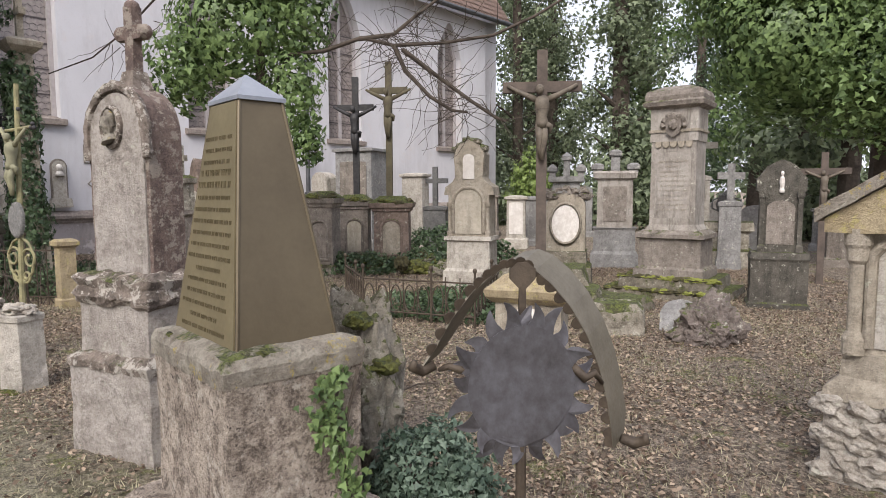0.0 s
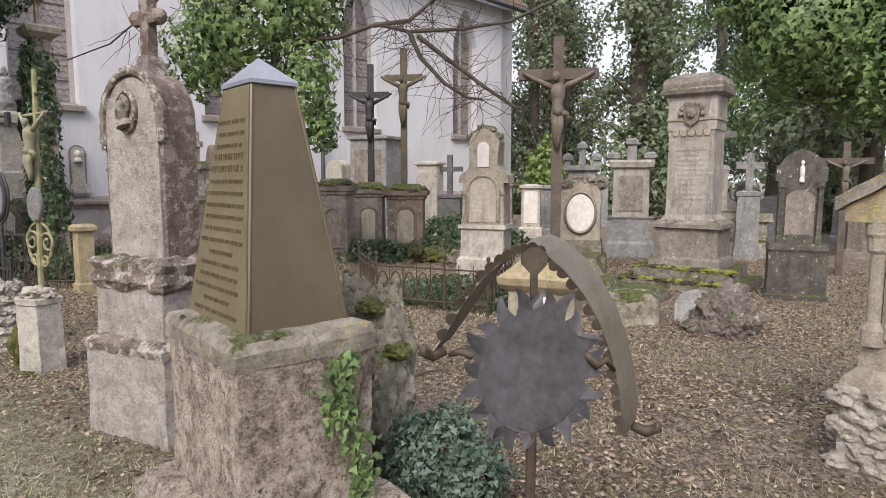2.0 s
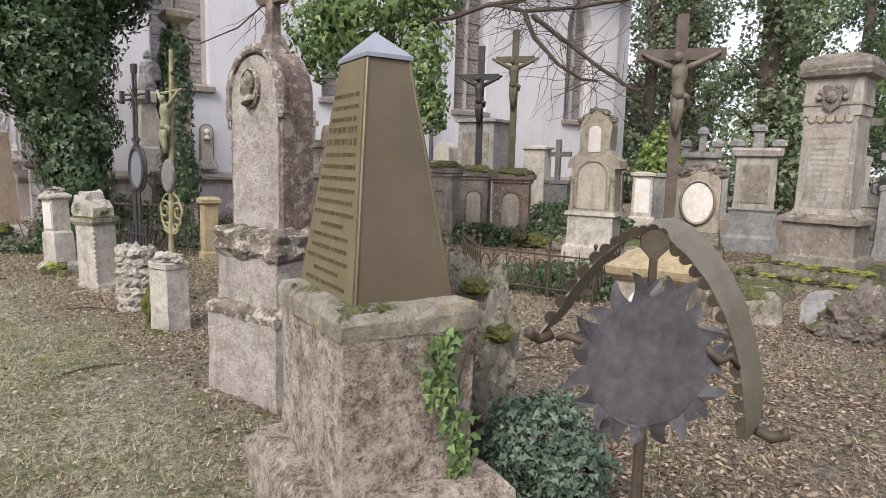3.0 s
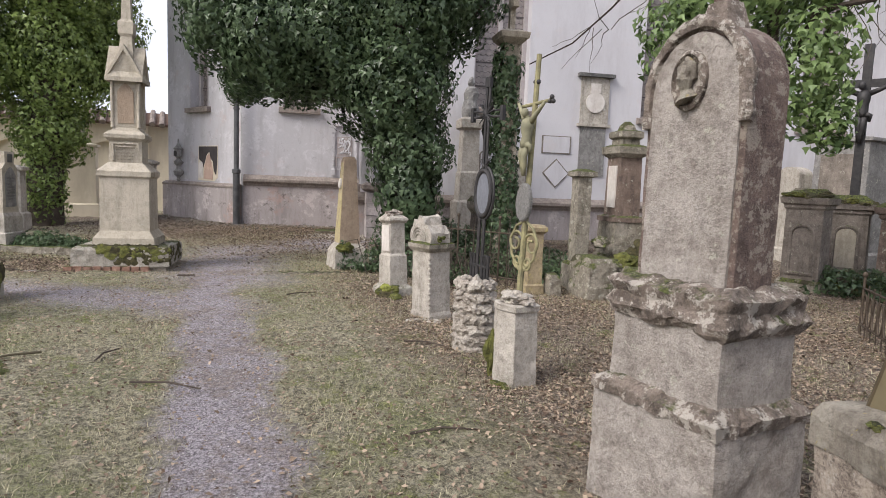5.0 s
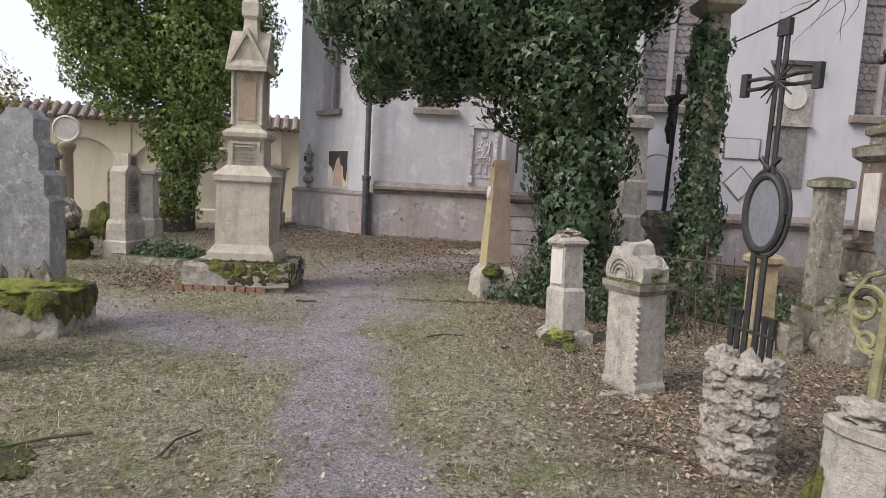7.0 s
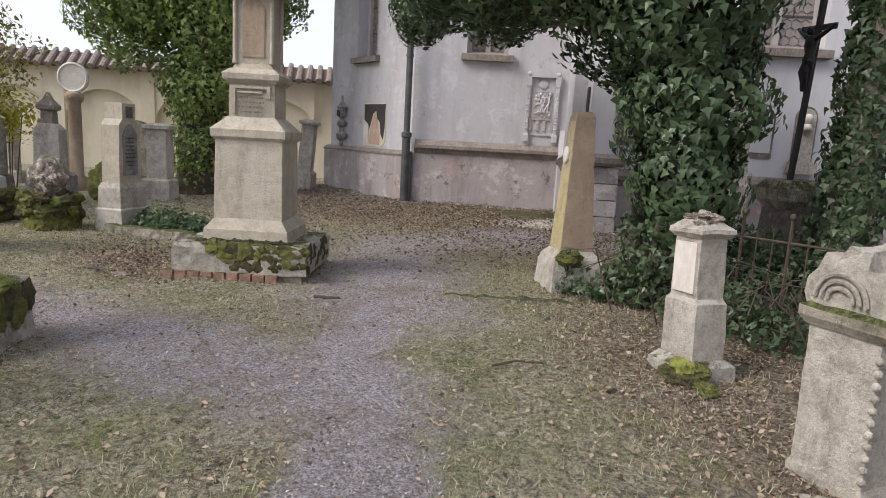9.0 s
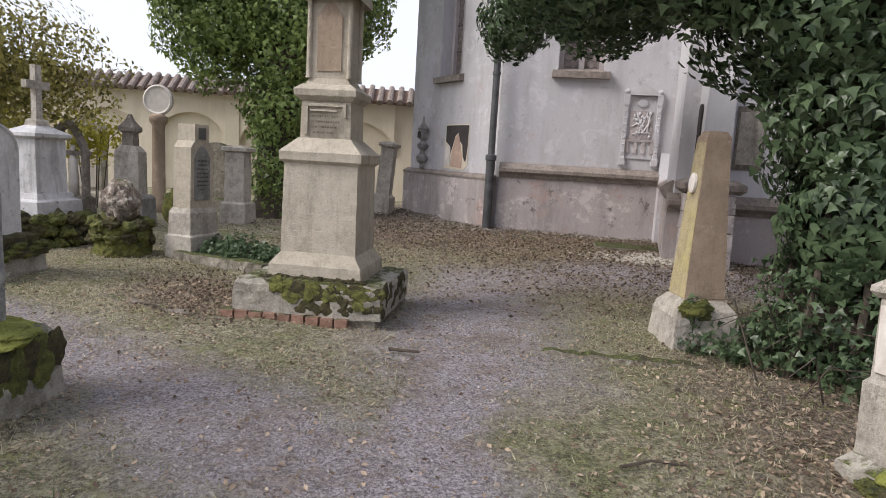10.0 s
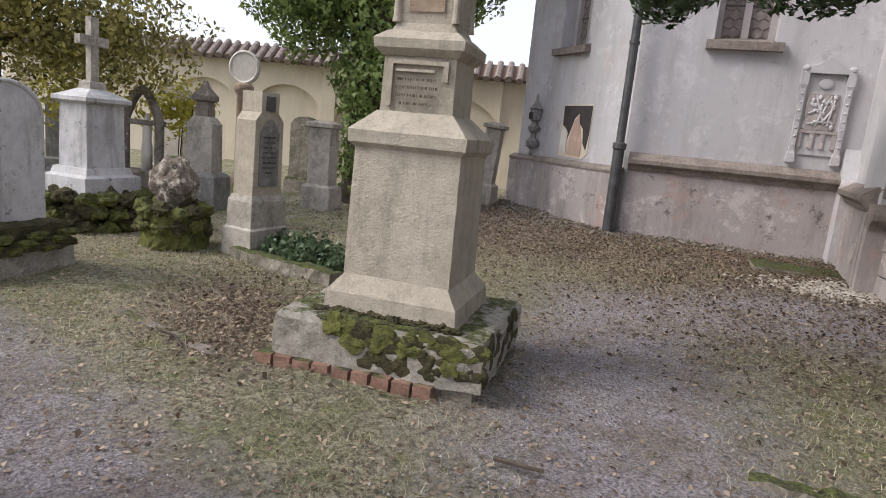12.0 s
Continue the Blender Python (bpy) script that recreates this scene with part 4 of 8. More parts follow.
# ---- tall arched tablet with a medallion and cross ----
def tablet_monument():
    o = thing("tablet_gravestone", "tall round-headed pale gravestone with a portrait medallion and stone cross", "gravestone", place(-1.76, 3.66, -27))
    block("base_block", [(-0.15, 0.35, 0.27), (0.53, 0.34, 0.26)], M_TABLET, o, "", 0.02, 0.012, 0.06)
    block("lower_ledge", [(0.52, 0.35, 0.27), (0.57, 0.36, 0.28), (0.61, 0.3, 0.22)], M_CRUST, o, "crusted weathered ledge", 0.01, 0.02, 0.03, scale=14)
    block("upper_block", [(0.58, 0.295, 0.215), (0.9, 0.29, 0.21)], M_TABLET, o, "", 0.015, 0.008, 0.06)
    block("upper_ledge", [(0.88, 0.3, 0.22), (0.93, 0.33, 0.25), (0.98, 0.31, 0.23), (1.03, 0.33, 0.24), (1.07, 0.27, 0.16)], M_CRUST, o, "crusted moulded ledge", 0.008, 0.022, 0.03, scale=14)
    bm = bmesh.new()
    slab_of(bm, arch_outline(0.25, 1.84, 0.27, 18, base=1.05), -0.13, 0.09)
    part("tablet", worn(bm, 0.01, 0.07, 0.006), M_TABSIDE, o, "red-brown lichened slab")
    bm = bmesh.new()
    slab_of(bm, arch_outline(0.222, 1.82, 0.245, 18, base=1.06), -0.142, -0.128)
    part("front_face", worn(bm, 0.004, 0.05, 0.003), M_TABLET, o, "pale pitted front with worn lettering")
    bm = bmesh.new()
    pts = [(0.24 * math.cos(math.pi * k / 20), -0.135, 1.84 + 0.262 * math.sin(math.pi * k / 20)) for k in range(21)]
    pts = [(0.245, -0.135, 1.7), *pts, (-0.245, -0.135, 1.7)]
    tube(bm, pts, 0.028, 6)
    part("arch_moulding", worn(bm, 0, 0.03, 0.012, 20), M_CRUST, o)
    bm = bmesh.new()
    lathe(bm, [(0.11, 0), (0.11, 0.02), (0.095, 0.03), (0.085, 0.012), (0.001, 0.008)], 24)
    med = part("medallion", bm, M_CRUST, o, "oval medallion with a worn head in relief", pose(-0.02, -0.14, 1.88, 90) @ Matrix.Diagonal((0.8, 1.1, 1, 1)))
    bm = bmesh.new()
    tube(bm, [(0, 0.05, 0.02), (0, 0.035, 0.03), (0, 0.0, 0.034), (-0.004, -0.03, 0.026), (0.0, -0.045, 0.02), (0.01, -0.075, 0.018)], [0.02, 0.042, 0.04, 0.026, 0.03, 0.06], 12)
    tube(bm, [(0.045, 0.0, 0.022), (0.035, 0.045, 0.026), (0, 0.065, 0.026), (-0.035, 0.045, 0.026), (-0.045, 0.0, 0.022)], [0.014, 0.02, 0.022, 0.02, 0.014], 8)
    tube(bm, [(0, 0.015, 0.068), (0.002, -0.004, 0.078)], [0.006, 0.01], 6)
    part("relief_head", worn(bm, 0, 0.02, 0.005, 40), M_PEDTOP, med)
    cross = part("cross_foot", worn(stack(bmesh.new(), [(2.08, 0.08, 0.07), (2.2, 0.045, 0.045)]), 0.01, 0.05, 0.006), M_CRUST, o)
    bm = bmesh.new()
    box(bm, -0.035, 0.035, -0.032, 0.032, 2.18, 2.56)
    box(bm, -0.1, 0.1, -0.031, 0.031, 2.38, 2.455)
    for a, b in ((-0.1, 2.418), (0.1, 2.418), (0, 2.56)):
        ball(bm, (a, 0, b), 0.042)
    part("stone_cross", worn(bm, 0.006, 0.05, 0.005, 15), M_TABSIDE, o, "lichened stone cross with lobed ends")


tablet_monument()


# ---- iron sun with an arching band ----
def sun_sculpture():
    o = thing("sun_sculpture", "rusted iron sun disc with flame rays under an arched band", "sculpture", place(0.225, 1.735, 4) @ Matrix.Diagonal((0.72, 0.72, 0.72, 1)))
    up = pose(0, 0, 0.61)
    bm = bmesh.new()
    tube(bm, [(0, 0.03, -0.75), (0, 0.03, 0.6)], 0.022, 10)
    part("pole", bm, M_RUST, o, "", up)
    tilt = up @ pose(-0.005, -0.005, 0.715, 4, 0, 3) @ Matrix.Diagonal((1.0, 1, 1.17, 1))
    bm = bmesh.new()
    lathe(bm, [(0.215, 0.004), (0.213, -0.004), (0.18, -0.008), (0.11, -0.012), (0.05, -0.014), (0.001, -0.014), (0.001, -0.006), (0.11, -0.005), (0.2, 0.003)], 40)
    for v in bm.verts:
        v.co.z += 0.006 * noise.noise(v.co * 11)
    part("disc", bm, M_STEEL, o, "dished dark iron disc with blue-grey sheen", tilt @ pose(0, 0, 0, -90) @ pose(0, 0, 0, 180))
    rays = 24
    for k in range(rays):
        # flame rays: broad root, bent waist, hooked tip
        a = 2 * math.pi * k / rays + 0.08 * math.sin(k * 5.1)
        hook = 0.03 * (1 if k % 2 else -0.7)
        ln = 0.06 + 0.035 * ((k * 5) % 3) / 2
        ca, sa = math.cos(a), math.sin(a)
        spine = [(0.19, 0.033, 0.0), (0.212, 0.032, 0.0), (0.215 + ln * 0.3, 0.026, -0.2), (0.215 + ln * 0.6, 0.019, 0.0), (0.215 + ln * 0.85, 0.012, 0.45), (0.215 + ln, 0.003, 0.9)]
        ring = [(r, hook * b - w) for r, w, b in spine] + [(r, hook * b + w) for r, w, b in reversed(spine)]
        curl = 0.03 * math.sin(k * 2.4)
        bm = bmesh.new()
        ring_loft(bm, [[(ca * r - sa * t, y + curl * ((r - 0.19) / 0.1) ** 2, sa * r + ca * t) for r, t in ring] for y in (0.0, 0.005)])
        part("ray", bm, M_STEEL, o, "", tilt)
    # the band is broad, its back edge standing higher and further to the side than its scalloped front edge
    path = [(-0.4, 0.79), (-0.35, 0.86), (-0.28, 0.985), (-0.2, 1.09), (-0.13, 1.15), (-0.07, 1.185), (-0.01, 1.195), (0.05, 1.17), (0.12, 1.11), (0.195, 1.02), (0.265, 0.9), (0.315, 0.77), (0.35, 0.63), (0.37, 0.5), (0.378, 0.43)]
    wide = Vector((0.105, 0.13, 0.045))
    bm = bmesh.new()
    rings = []
    for i, (x, z) in enumerate(path):
        ax, az = path[max(i - 1, 0)], path[min(i + 1, len(path) - 1)]
        d = Vector((az[0] - ax[0], 0, az[1] - ax[1])).normalized()
        c = Vector((x, 0.03, z))
        thick = wide.cross(d).normalized() * 0.004
        w = wide * (1 if 1 < i < len(path) - 1 else 0.75)
        rings.append([c - thick, c + w - thick, c + w + thick, c + thick])
    ring_loft(bm, rings)
    part("arched_band", bm, M_PLATE, o, "broad curved iron band", up)
    for i in range(1, len(path) - 1):
        for q in (0.0, 0.5):
            x = path[i][0] * (1 - q) + path[i + 1][0] * q
            z = path[i][1] * (1 - q) + path[i + 1][1] * q
            bm = bmesh.new()
            slab_of(bm, arch_outline(0.026, 0.0, 0.034, 6), -0.0025, 0.0025)
            dx, dz = path[i + 1][0] - path[i - 1][0], path[i + 1][1] - path[i - 1][1]
            turn = math.degrees(math.atan2(-dz, dx))
            part("scallop", bm, M_RUST, o, "", up @ pose(x, 0.028, z, 0, turn, 0) @ pose(0, 0, 0, 20, 0, 0) @ pose(0, 0, 0, 0, 180 if x > 0.03 else 0, 0))
    for x, z, s in ((-0.405, 0.785, -1), (0.48, 0.46, 1)):
        bm = bmesh.new()
        tube(bm, [(x - s * 0.06, 0.05, z + 0.01), (x - s * 0.01, 0.04, z - 0.01), (x + s * 0.03, 0.01, z + 0.015), (x + s * 0.02, 0.0, z + 0.04)], [0.02, 0.024, 0.02, 0.012], 10)
        part("curled_end", bm, M_RUST, o, "", up, True)
    bm = bmesh.new()
    slab_of(bm, [(-0.015, 0.95), (0.015, 0.95), (0.013, 1.1), (0.05, 1.14), (0.05, 1.18), (0.02, 1.205), (-0.02, 1.205), (-0.05, 1.18), (-0.05, 1.14), (-0.013, 1.1)], 0.015, 0.035)
    part("hanger", worn(bm, 0.004, 0.1, 0), M_RUST, o, "spade-shaped iron hanger", up)
    for s in (-1, 1):
        bm = bmesh.new()
        tube(bm, [(s * 0.2, 0.01, 0.79), (s * 0.25, 0.0, 0.74 + 0.05 * (s < 0)), (s * 0.29, 0.01, 0.76 + 0.04 * (s < 0)), (s * 0.33, 0.03, 0.71 + 0.07 * (s < 0))], [0.018, 0.02, 0.015, 0.009], 8)
        part("flame_arm", bm, M_RUST, o, "", up, True)


sun_sculpture()

ivy_over("ivy_bush", "low frosty green ivy bush on the ground", [(-0.07, 2.78, 0.2, 0.27, 0.24, 0.24), (0.08, 2.66, 0.16, 0.16, 0.16, 0.16)], 5200, (0.018, 0.042), 21, M_IVYBLUE, (0, 0, -0.4), 0.6, 0.3)


# ---- wide gabled tomb on a rubble base ----
def gabled_tomb():
    o = thing("gabled_tomb", "gabled pale sandstone tomb with worn black lettering on a rubble base", "tomb", place(2.48, 2.93, -46))
    rng = random.Random(6)
    for row in range(5):
        for k in range(8):
            x = -0.5 + k * 0.145 + (0.07 if row % 2 else 0)
            bm = rock((0.088, 0.07, 0.058), 0.45, rng.random() * 9, 1, 3)
            part("rubble_stone", bm, M_ROCK, o, "", pose(x, -0.16, 0.05 + row * 0.09, rng.uniform(-15, 15), rng.uniform(-25, 25)))
    block("rubble_core", [(-0.1, 0.53, 0.2), (0.45, 0.52, 0.19)], M_ROCK, o)
    block("plinth", [(0.44, 0.54, 0.2), (0.5, 0.53, 0.19), (0.56, 0.47, 0.15), (0.68, 0.46, 0.14)], M_SAND, o, "lichened moulded plinth", 0.01, 0.006)
    block("body", [(0.66, 0.44, 0.12), (1.32, 0.44, 0.12)], M_SAND, o)
    for sx in (-1, 1):
        bm = bmesh.new()
        lathe(bm, [(0.055, 0.68), (0.055, 0.76), (0.035, 0.8), (0.035, 1.14), (0.05, 1.16), (0.055, 1.22), (0.065, 1.24), (0.065, 1.32)], 14, sx * 0.42, -0.13)
        part("column", bm, M_SAND, o)
    bm = bmesh.new()
    slab_of(bm, [(-0.56, 1.3), (0.56, 1.3), (0.56, 1.37), (0.0, 1.72), (-0.56, 1.37)], -0.19, 0.16)
    part("gable", worn(bm, 0.012, 0.08, 0.006), M_OCHRE, o, "gable face stained with yellow lichen")
    bm = bmesh.new()
    arc = [(0.36 * math.cos(math.pi * k / 14), -0.13, 1.16 + 0.16 * math.sin(math.pi * k / 14)) for k in range(15)]
    tube(bm, [(0.36, -0.13, 0.72), *arc, (-0.36, -0.13, 0.72)], 0.025, 8)
    part("arch_moulding", bm, M_SAND, o)
    bm = bmesh.new()
    for s in (-1, 1):
        ring_loft(bm, [[(s * 0.6, y, 1.35), (s * 0.6, y, 1.42), (0, y, 1.8), (0, y, 1.73)] for y in (-0.22, 0.18)])
    part("coping", worn(bm, 0.01, 0.08, 0.006), M_PEDTOP, o, "lichened yellow-grey coping")
    bm = bmesh.new()
    slab_of(bm, arch_outline(0.33, 1.16, 0.14, 14, base=0.72), -0.126, -0.119)
    part("inscription_panel", bm, M_PALE, o)
    inscription(o, -0.3, 0.3, 0.78, 1.22, -0.128, 8, M_DARK, 5, (0, 1))


gabled_tomb()


# ---- stele coloured dark for tree shade, with a little white figure ----
def dark_stele():
    o = thing("dark_stele", "weathered arched gravestone, coloured dark for tree shade, with a small white figure in its head", "gravestone", place(4.33, 8.05, -22) @ Matrix.Diagonal((0.8, 0.85, 1, 1)))
    block("base", [(-0.1, 0.45, 0.26), (0.08, 0.45, 0.26), (0.1, 0.41, 0.23), (0.62, 0.41, 0.23), (0.66, 0.43, 0.25), (0.74, 0.4, 0.22)], M_SHADESTONE, o, "", 0.015, 0.01)
    bm = bmesh.new()
    slab_of(bm, [(-0.3, 0.72), (0.3, 0.72), (0.3, 1.5), (0.35, 1.52), (0.35, 1.68), (0.3, 1.72), (0.2, 1.84), (0.0, 1.92), (-0.2, 1.84), (-0.3, 1.72), (-0.35, 1.68), (-0.35, 1.52), (-0.3, 1.5)], -0.13, 0.13)
    part("slab", worn(bm, 0.015, 0.08, 0.008), M_SHADESTONE, o)
    bm = bmesh.new()
    slab_of(bm, arch_outline(0.2, 1.3, 0.1, 10, base=0.84), -0.142, -0.128)
    part("inscription_panel", worn(bm, 0.005, 0.2, 0.002), M_DUSK, o)
    for s in (-1, 1):
        bm = bmesh.new()
        stack(bm, [(0.74, 0.05, 0.05), (0.82, 0.05, 0.05), (0.84, 0.035, 0.035), (1.42, 0.035, 0.035), (1.44, 0.05, 0.05), (1.5, 0.055, 0.055)], s * 0.27, -0.14)
        part("pilaster", worn(bm, 0.006, 0.2, 0.003), M_SHADESTONE, o)
    bm = bmesh.new()
    lathe(bm, [(0.035, 1.5), (0.04, 1.52), (0.03, 1.56), (0.04, 1.62), (0.035, 1.68), (0.015, 1.71), (0.026, 1.74), (0.015, 1.77)], 10, 0, -0.15)
    part("figure", bm, M_WHITE, o, "small white standing figure")


dark_stele()


# ---- tall pillar monument with a carved crest ----
def crest_monument():
    o = thing("crest_monument", "tall square pale stone monument with a carved crest on mossy steps", "monument", place(3.4, 9.1, -36) @ Matrix.Diagonal((0.88, 0.88, 0.93, 1)))
    block("lower_step", [(-0.15, 0.95, 0.8), (0.12, 0.93, 0.78)], M_DARKMOSSY, o, "mossy broken stone step", 0.03, 0.03)
    block("upper_step", [(0.1, 0.74, 0.62), (0.3, 0.73, 0.61)], M_DARKMOSSY, o, "mossy stone step", 0.02, 0.015)
    block("plinth", [(0.29, 0.56, 0.46), (0.42, 0.55, 0.45), (0.46, 0.49, 0.4), (0.88, 0.48, 0.39), (0.9, 0.54, 0.45), (0.96, 0.54, 0.45), (1.02, 0.44, 0.36)], M_DUSK, o)
    block("shaft", [(1.0, 0.42, 0.34), (1.1, 0.36, 0.29), (2.38, 0.35, 0.28)], M_WEATHERED, o, "", 0.012, 0.005)
    rg = random.Random(55)
    for q in range(60):
        a, b, z = ((0.93, 0.78, 0.13), (0.72, 0.6, 0.3))[q % 2]
        front = q % 3
        bm = rock((rg.uniform(0.07, 0.16), 0.07, rg.uniform(0.02, 0.045)), 0.5, q * 1.9, 1, 3)
        part("moss_cushion", bm, (M_MOSS, M_BRIGHTMOSS, M_DARKMOSS)[q % 3], o, "", pose(rg.uniform(-a, a), -b + 0.05, z) if front else pose(-a + 0.05, rg.uniform(-b, b), z, 0, 0, 90))
    bm = bmesh.new()
    box(bm, -0.28, 0.28, -0.292, -0.28, 1.2, 2.2)
    part("inscription_panel", worn(bm, 0.004, 0.2, 0.002), M_WEATHERED, o)
    inscription(o, -0.24, 0.24, 1.3, 2.1, -0.294, 11, M_SAND, 14)
    for k in range(5):
        bm = bmesh.new()
        slab_of(bm, [(x, -z) for x, z in arch_outline(0.05, 0.04, 0.05, 8)], -0.31, -0.27)
        part("corbel_arch", bm, M_SAND, o, "", pose(-0.24 + 0.12 * k, 0, 2.36))
    block("head", [(2.36, 0.37, 0.3), (2.86, 0.37, 0.3)], M_WEATHERED, o)
    block("cornice", [(2.5, 0.39, 0.32), (2.54, 0.39, 0.32)], M_SAND, o, "", 0.005, 0.002)
    bm = bmesh.new()
    slab_of(bm, [(0, 2.42), (0.1, 2.48), (0.13, 2.6), (0.12, 2.74), (0.05, 2.72), (0, 2.76), (-0.05, 2.72), (-0.12, 2.74), (-0.13, 2.6), (-0.1, 2.48)], -0.36, -0.29)
    shield = part("crest", worn(bm, 0.006, 0.04, 0.01, 25), M_DUSK, o, "carved coat of arms with mantling")
    for k in range(7):
        a = math.pi * (k / 6)
        bm = ball(bmesh.new(), (0.17 * math.cos(a), -0.33, 2.6 + 0.15 * math.sin(a)), 0.045)
        part("mantling_leaf", worn(bm, 0, 0.03, 0.012, 25), M_DUSK, shield)
    part("boss", worn(ball(bmesh.new(), (0, -0.35, 2.6), 0.08), 0, 0.03, 0.012, 25), M_DUSK, shield)
    block("top_cornice", [(2.85, 0.38, 0.31), (2.89, 0.46, 0.39), (2.95, 0.48, 0.41), (2.98, 0.44, 0.37), (3.04, 0.45, 0.38), (3.12, 0.42, 0.35), (3.2, 0.2, 0.16)], M_DUSK, o, "dark weathered cornice and low domed top")


crest_monument()


def oval_monument():
    o = thing("oval_monument", "sandstone gravestone with an oval white plate and rocky carved crest", "gravestone", place(1.95, 9.9, -15))
    block("base", [(-0.1, 0.42, 0.3), (0.35, 0.4, 0.28), (0.42, 0.33, 0.22), (0.6, 0.32, 0.21)], M_DARKMOSSY, o, "mossy stone base", 0.02, 0.015)
    bm = bmesh.new()
    slab_of(bm, arch_outline(0.3, 1.3, 0.2, 12, base=0.58), -0.14, 0.14)
    part("body", worn(bm, 0.02, 0.08, 0.008), M_SAND, o)
    bm = bmesh.new()
    lathe(bm, [(1, 0), (1, 0.03), (0.85, 0.045), (0.84, 0.02), (0.001, 0.02)], 32)
    part("oval_frame", bm, M_SAND, o, "", pose(0, -0.14, 1.03, 90) @ Matrix.Diagonal((0.25, 0.34, 1, 1)), True)
    bm = bmesh.new()
    lathe(bm, [(0.86, 0), (0.86, 0.035), (0.001, 0.04)], 32)
    part("oval_plate", bm, M_WHITE, o, "white oval plate", pose(0, -0.14, 1.03, 90) @ Matrix.Diagonal((0.25, 0.34, 1, 1)))
    rng = random.Random(2)
    for k in range(9):
        bm = rock((0.11, 0.1, 0.08), 0.4, k * 1.3, 1, 3)
        part("carved_rock", bm, M_DUSK, o, "", pose(-0.3 + 0.075 * k, -0.06 + rng.uniform(-0.04, 0.04), 1.42 + 0.1 * math.sin(math.pi * k / 8) + rng.uniform(0, 0.08)))
    block("cap", [(1.5, 0.22, 0.14), (1.66, 0.2, 0.12), (1.68, 0.27, 0.18), (1.76, 0.27, 0.18)], M_GREY, o)
    for x, h in ((-0.22, 1.92), (0.0, 2.1), (0.22, 1.92)):
        block("finial", [(1.74, 0.05, 0.05), (h - 0.1, 0.045, 0.045), (h - 0.08, 0.075, 0.075), (h - 0.02, 0.075, 0.075), (h + 0.03, 0.02, 0.02)], M_GREY, o, "", 0.006, 0.003, 0.2, pose(x, 0, 0))


oval_monument()


def turret_monument():
    o = thing("turret_monument", "grey-brown gravestone with framed panel and stepped turret top", "gravestone", place(3.4, 12.4, -15))
    block("base", [(-0.1, 0.46, 0.3), (0.28, 0.45, 0.29), (0.34, 0.4, 0.26), (0.75, 0.39, 0.25), (0.8, 0.42, 0.28)], M_GREY, o)
    block("body", [(0.78, 0.34, 0.2), (1.72, 0.33, 0.2), (1.76, 0.4, 0.26), (1.86, 0.42, 0.28), (1.9, 0.38, 0.24)], M_WEATHERED, o)
    bm = bmesh.new()
    slab_of(bm, [(-0.22, 0.92), (0.22, 0.92), (0.22, 1.6), (-0.22, 1.6)], -0.215, -0.198)
    part("panel", worn(bm, 0.008, 0.3, 0.002), M_DUSK, o)
    for x, h in ((-0.34, 2.06), (0.34, 2.06), (0.0, 2.32)):
        block("turret", [(1.88, 0.09, 0.09), (h - 0.14, 0.085, 0.085), (h - 0.12, 0.12, 0.12), (h - 0.04, 0.12, 0.12), (h, 0.05, 0.05)], M_GREY, o, "", 0.008, 0.004, 0.2, pose(x, 0, 0))


turret_monument()


def niche_shrine():
    o = thing("niche_shrine", "pale shrine-like gravestone with an arched panel and small niche above", "gravestone", place(0.46, 9.85, -18))
    block("base", [(-0.1, 0.4, 0.3), (0.3, 0.39, 0.29), (0.34, 0.345, 0.25), (0.76, 0.34, 0.245), (0.78, 0.38, 0.28), (0.84, 0.37, 0.27)], M_PALE, o)
    block("body", [(0.83, 0.33, 0.22), (1.5, 0.32, 0.21)], M_SAND, o)
    bm = bmesh.new()
    slab_of(bm, arch_outline(0.21, 1.36, 0.2, 14, base=0.88), -0.235, -0.21)
    part("arched_panel", worn(bm, 0.008, 0.2, 0.003), M_BEIGE, o, "pale arched plate")
    bm = bmesh.new()
    tube(bm, [(0.24, -0.22, 0.9), (0.24, -0.22, 1.36)] + [(0.24 * math.cos(math.pi * k / 12), -0.22, 1.36 + 0.23 * math.sin(math.pi * k / 12)) for k in range(13)] + [(-0.24, -0.22, 0.9)], 0.03, 8)
    part("arch_moulding", bm, M_SAND, o)
    for s in (-1, 1):
        bm = bmesh.new()
        lathe(bm, [(0.05, 0.84), (0.05, 0.9), (0.035, 0.93), (0.033, 1.28), (0.05, 1.31), (0.055, 1.36)], 12, s * 0.3, -0.2)
        part("column", bm, M_SAND, o)
    bm = bmesh.new()
    slab_of(bm, [(-0.4, 1.48), (0.4, 1.48), (0.38, 1.6), (0.26, 1.68), (0.22, 1.75), (0.24, 2.1), (0.16, 2.24), (0.0, 2.32), (-0.16, 2.24), (-0.24, 2.1), (-0.22, 1.75), (-0.26, 1.68), (-0.38, 1.6)], -0.2, 0.2)
    part("upper_niche", worn(bm, 0.02, 0.07, 0.012), M_SAND, o)
    bm = bmesh.new()
    slab_of(bm, arch_outline(0.09, 2.02, 0.08, 10, base=1.72), -0.215, -0.198)
    part("niche_plate", bm, M_WHITE, o, "white niche plate with a faint figure")
    rng = random.Random(9)
    for k in range(9):
        bm = rock((0.075, 0.09, 0.05), 0.4, k, 1, 3)
        part("carved_foliage", bm, M_MOSSY, o, "", pose(-0.22 + 0.055 * k, -0.1, 2.18 + 0.13 * math.sin(math.pi * k / 8) + rng.uniform(-0.03, 0.03)))


niche_shrine()


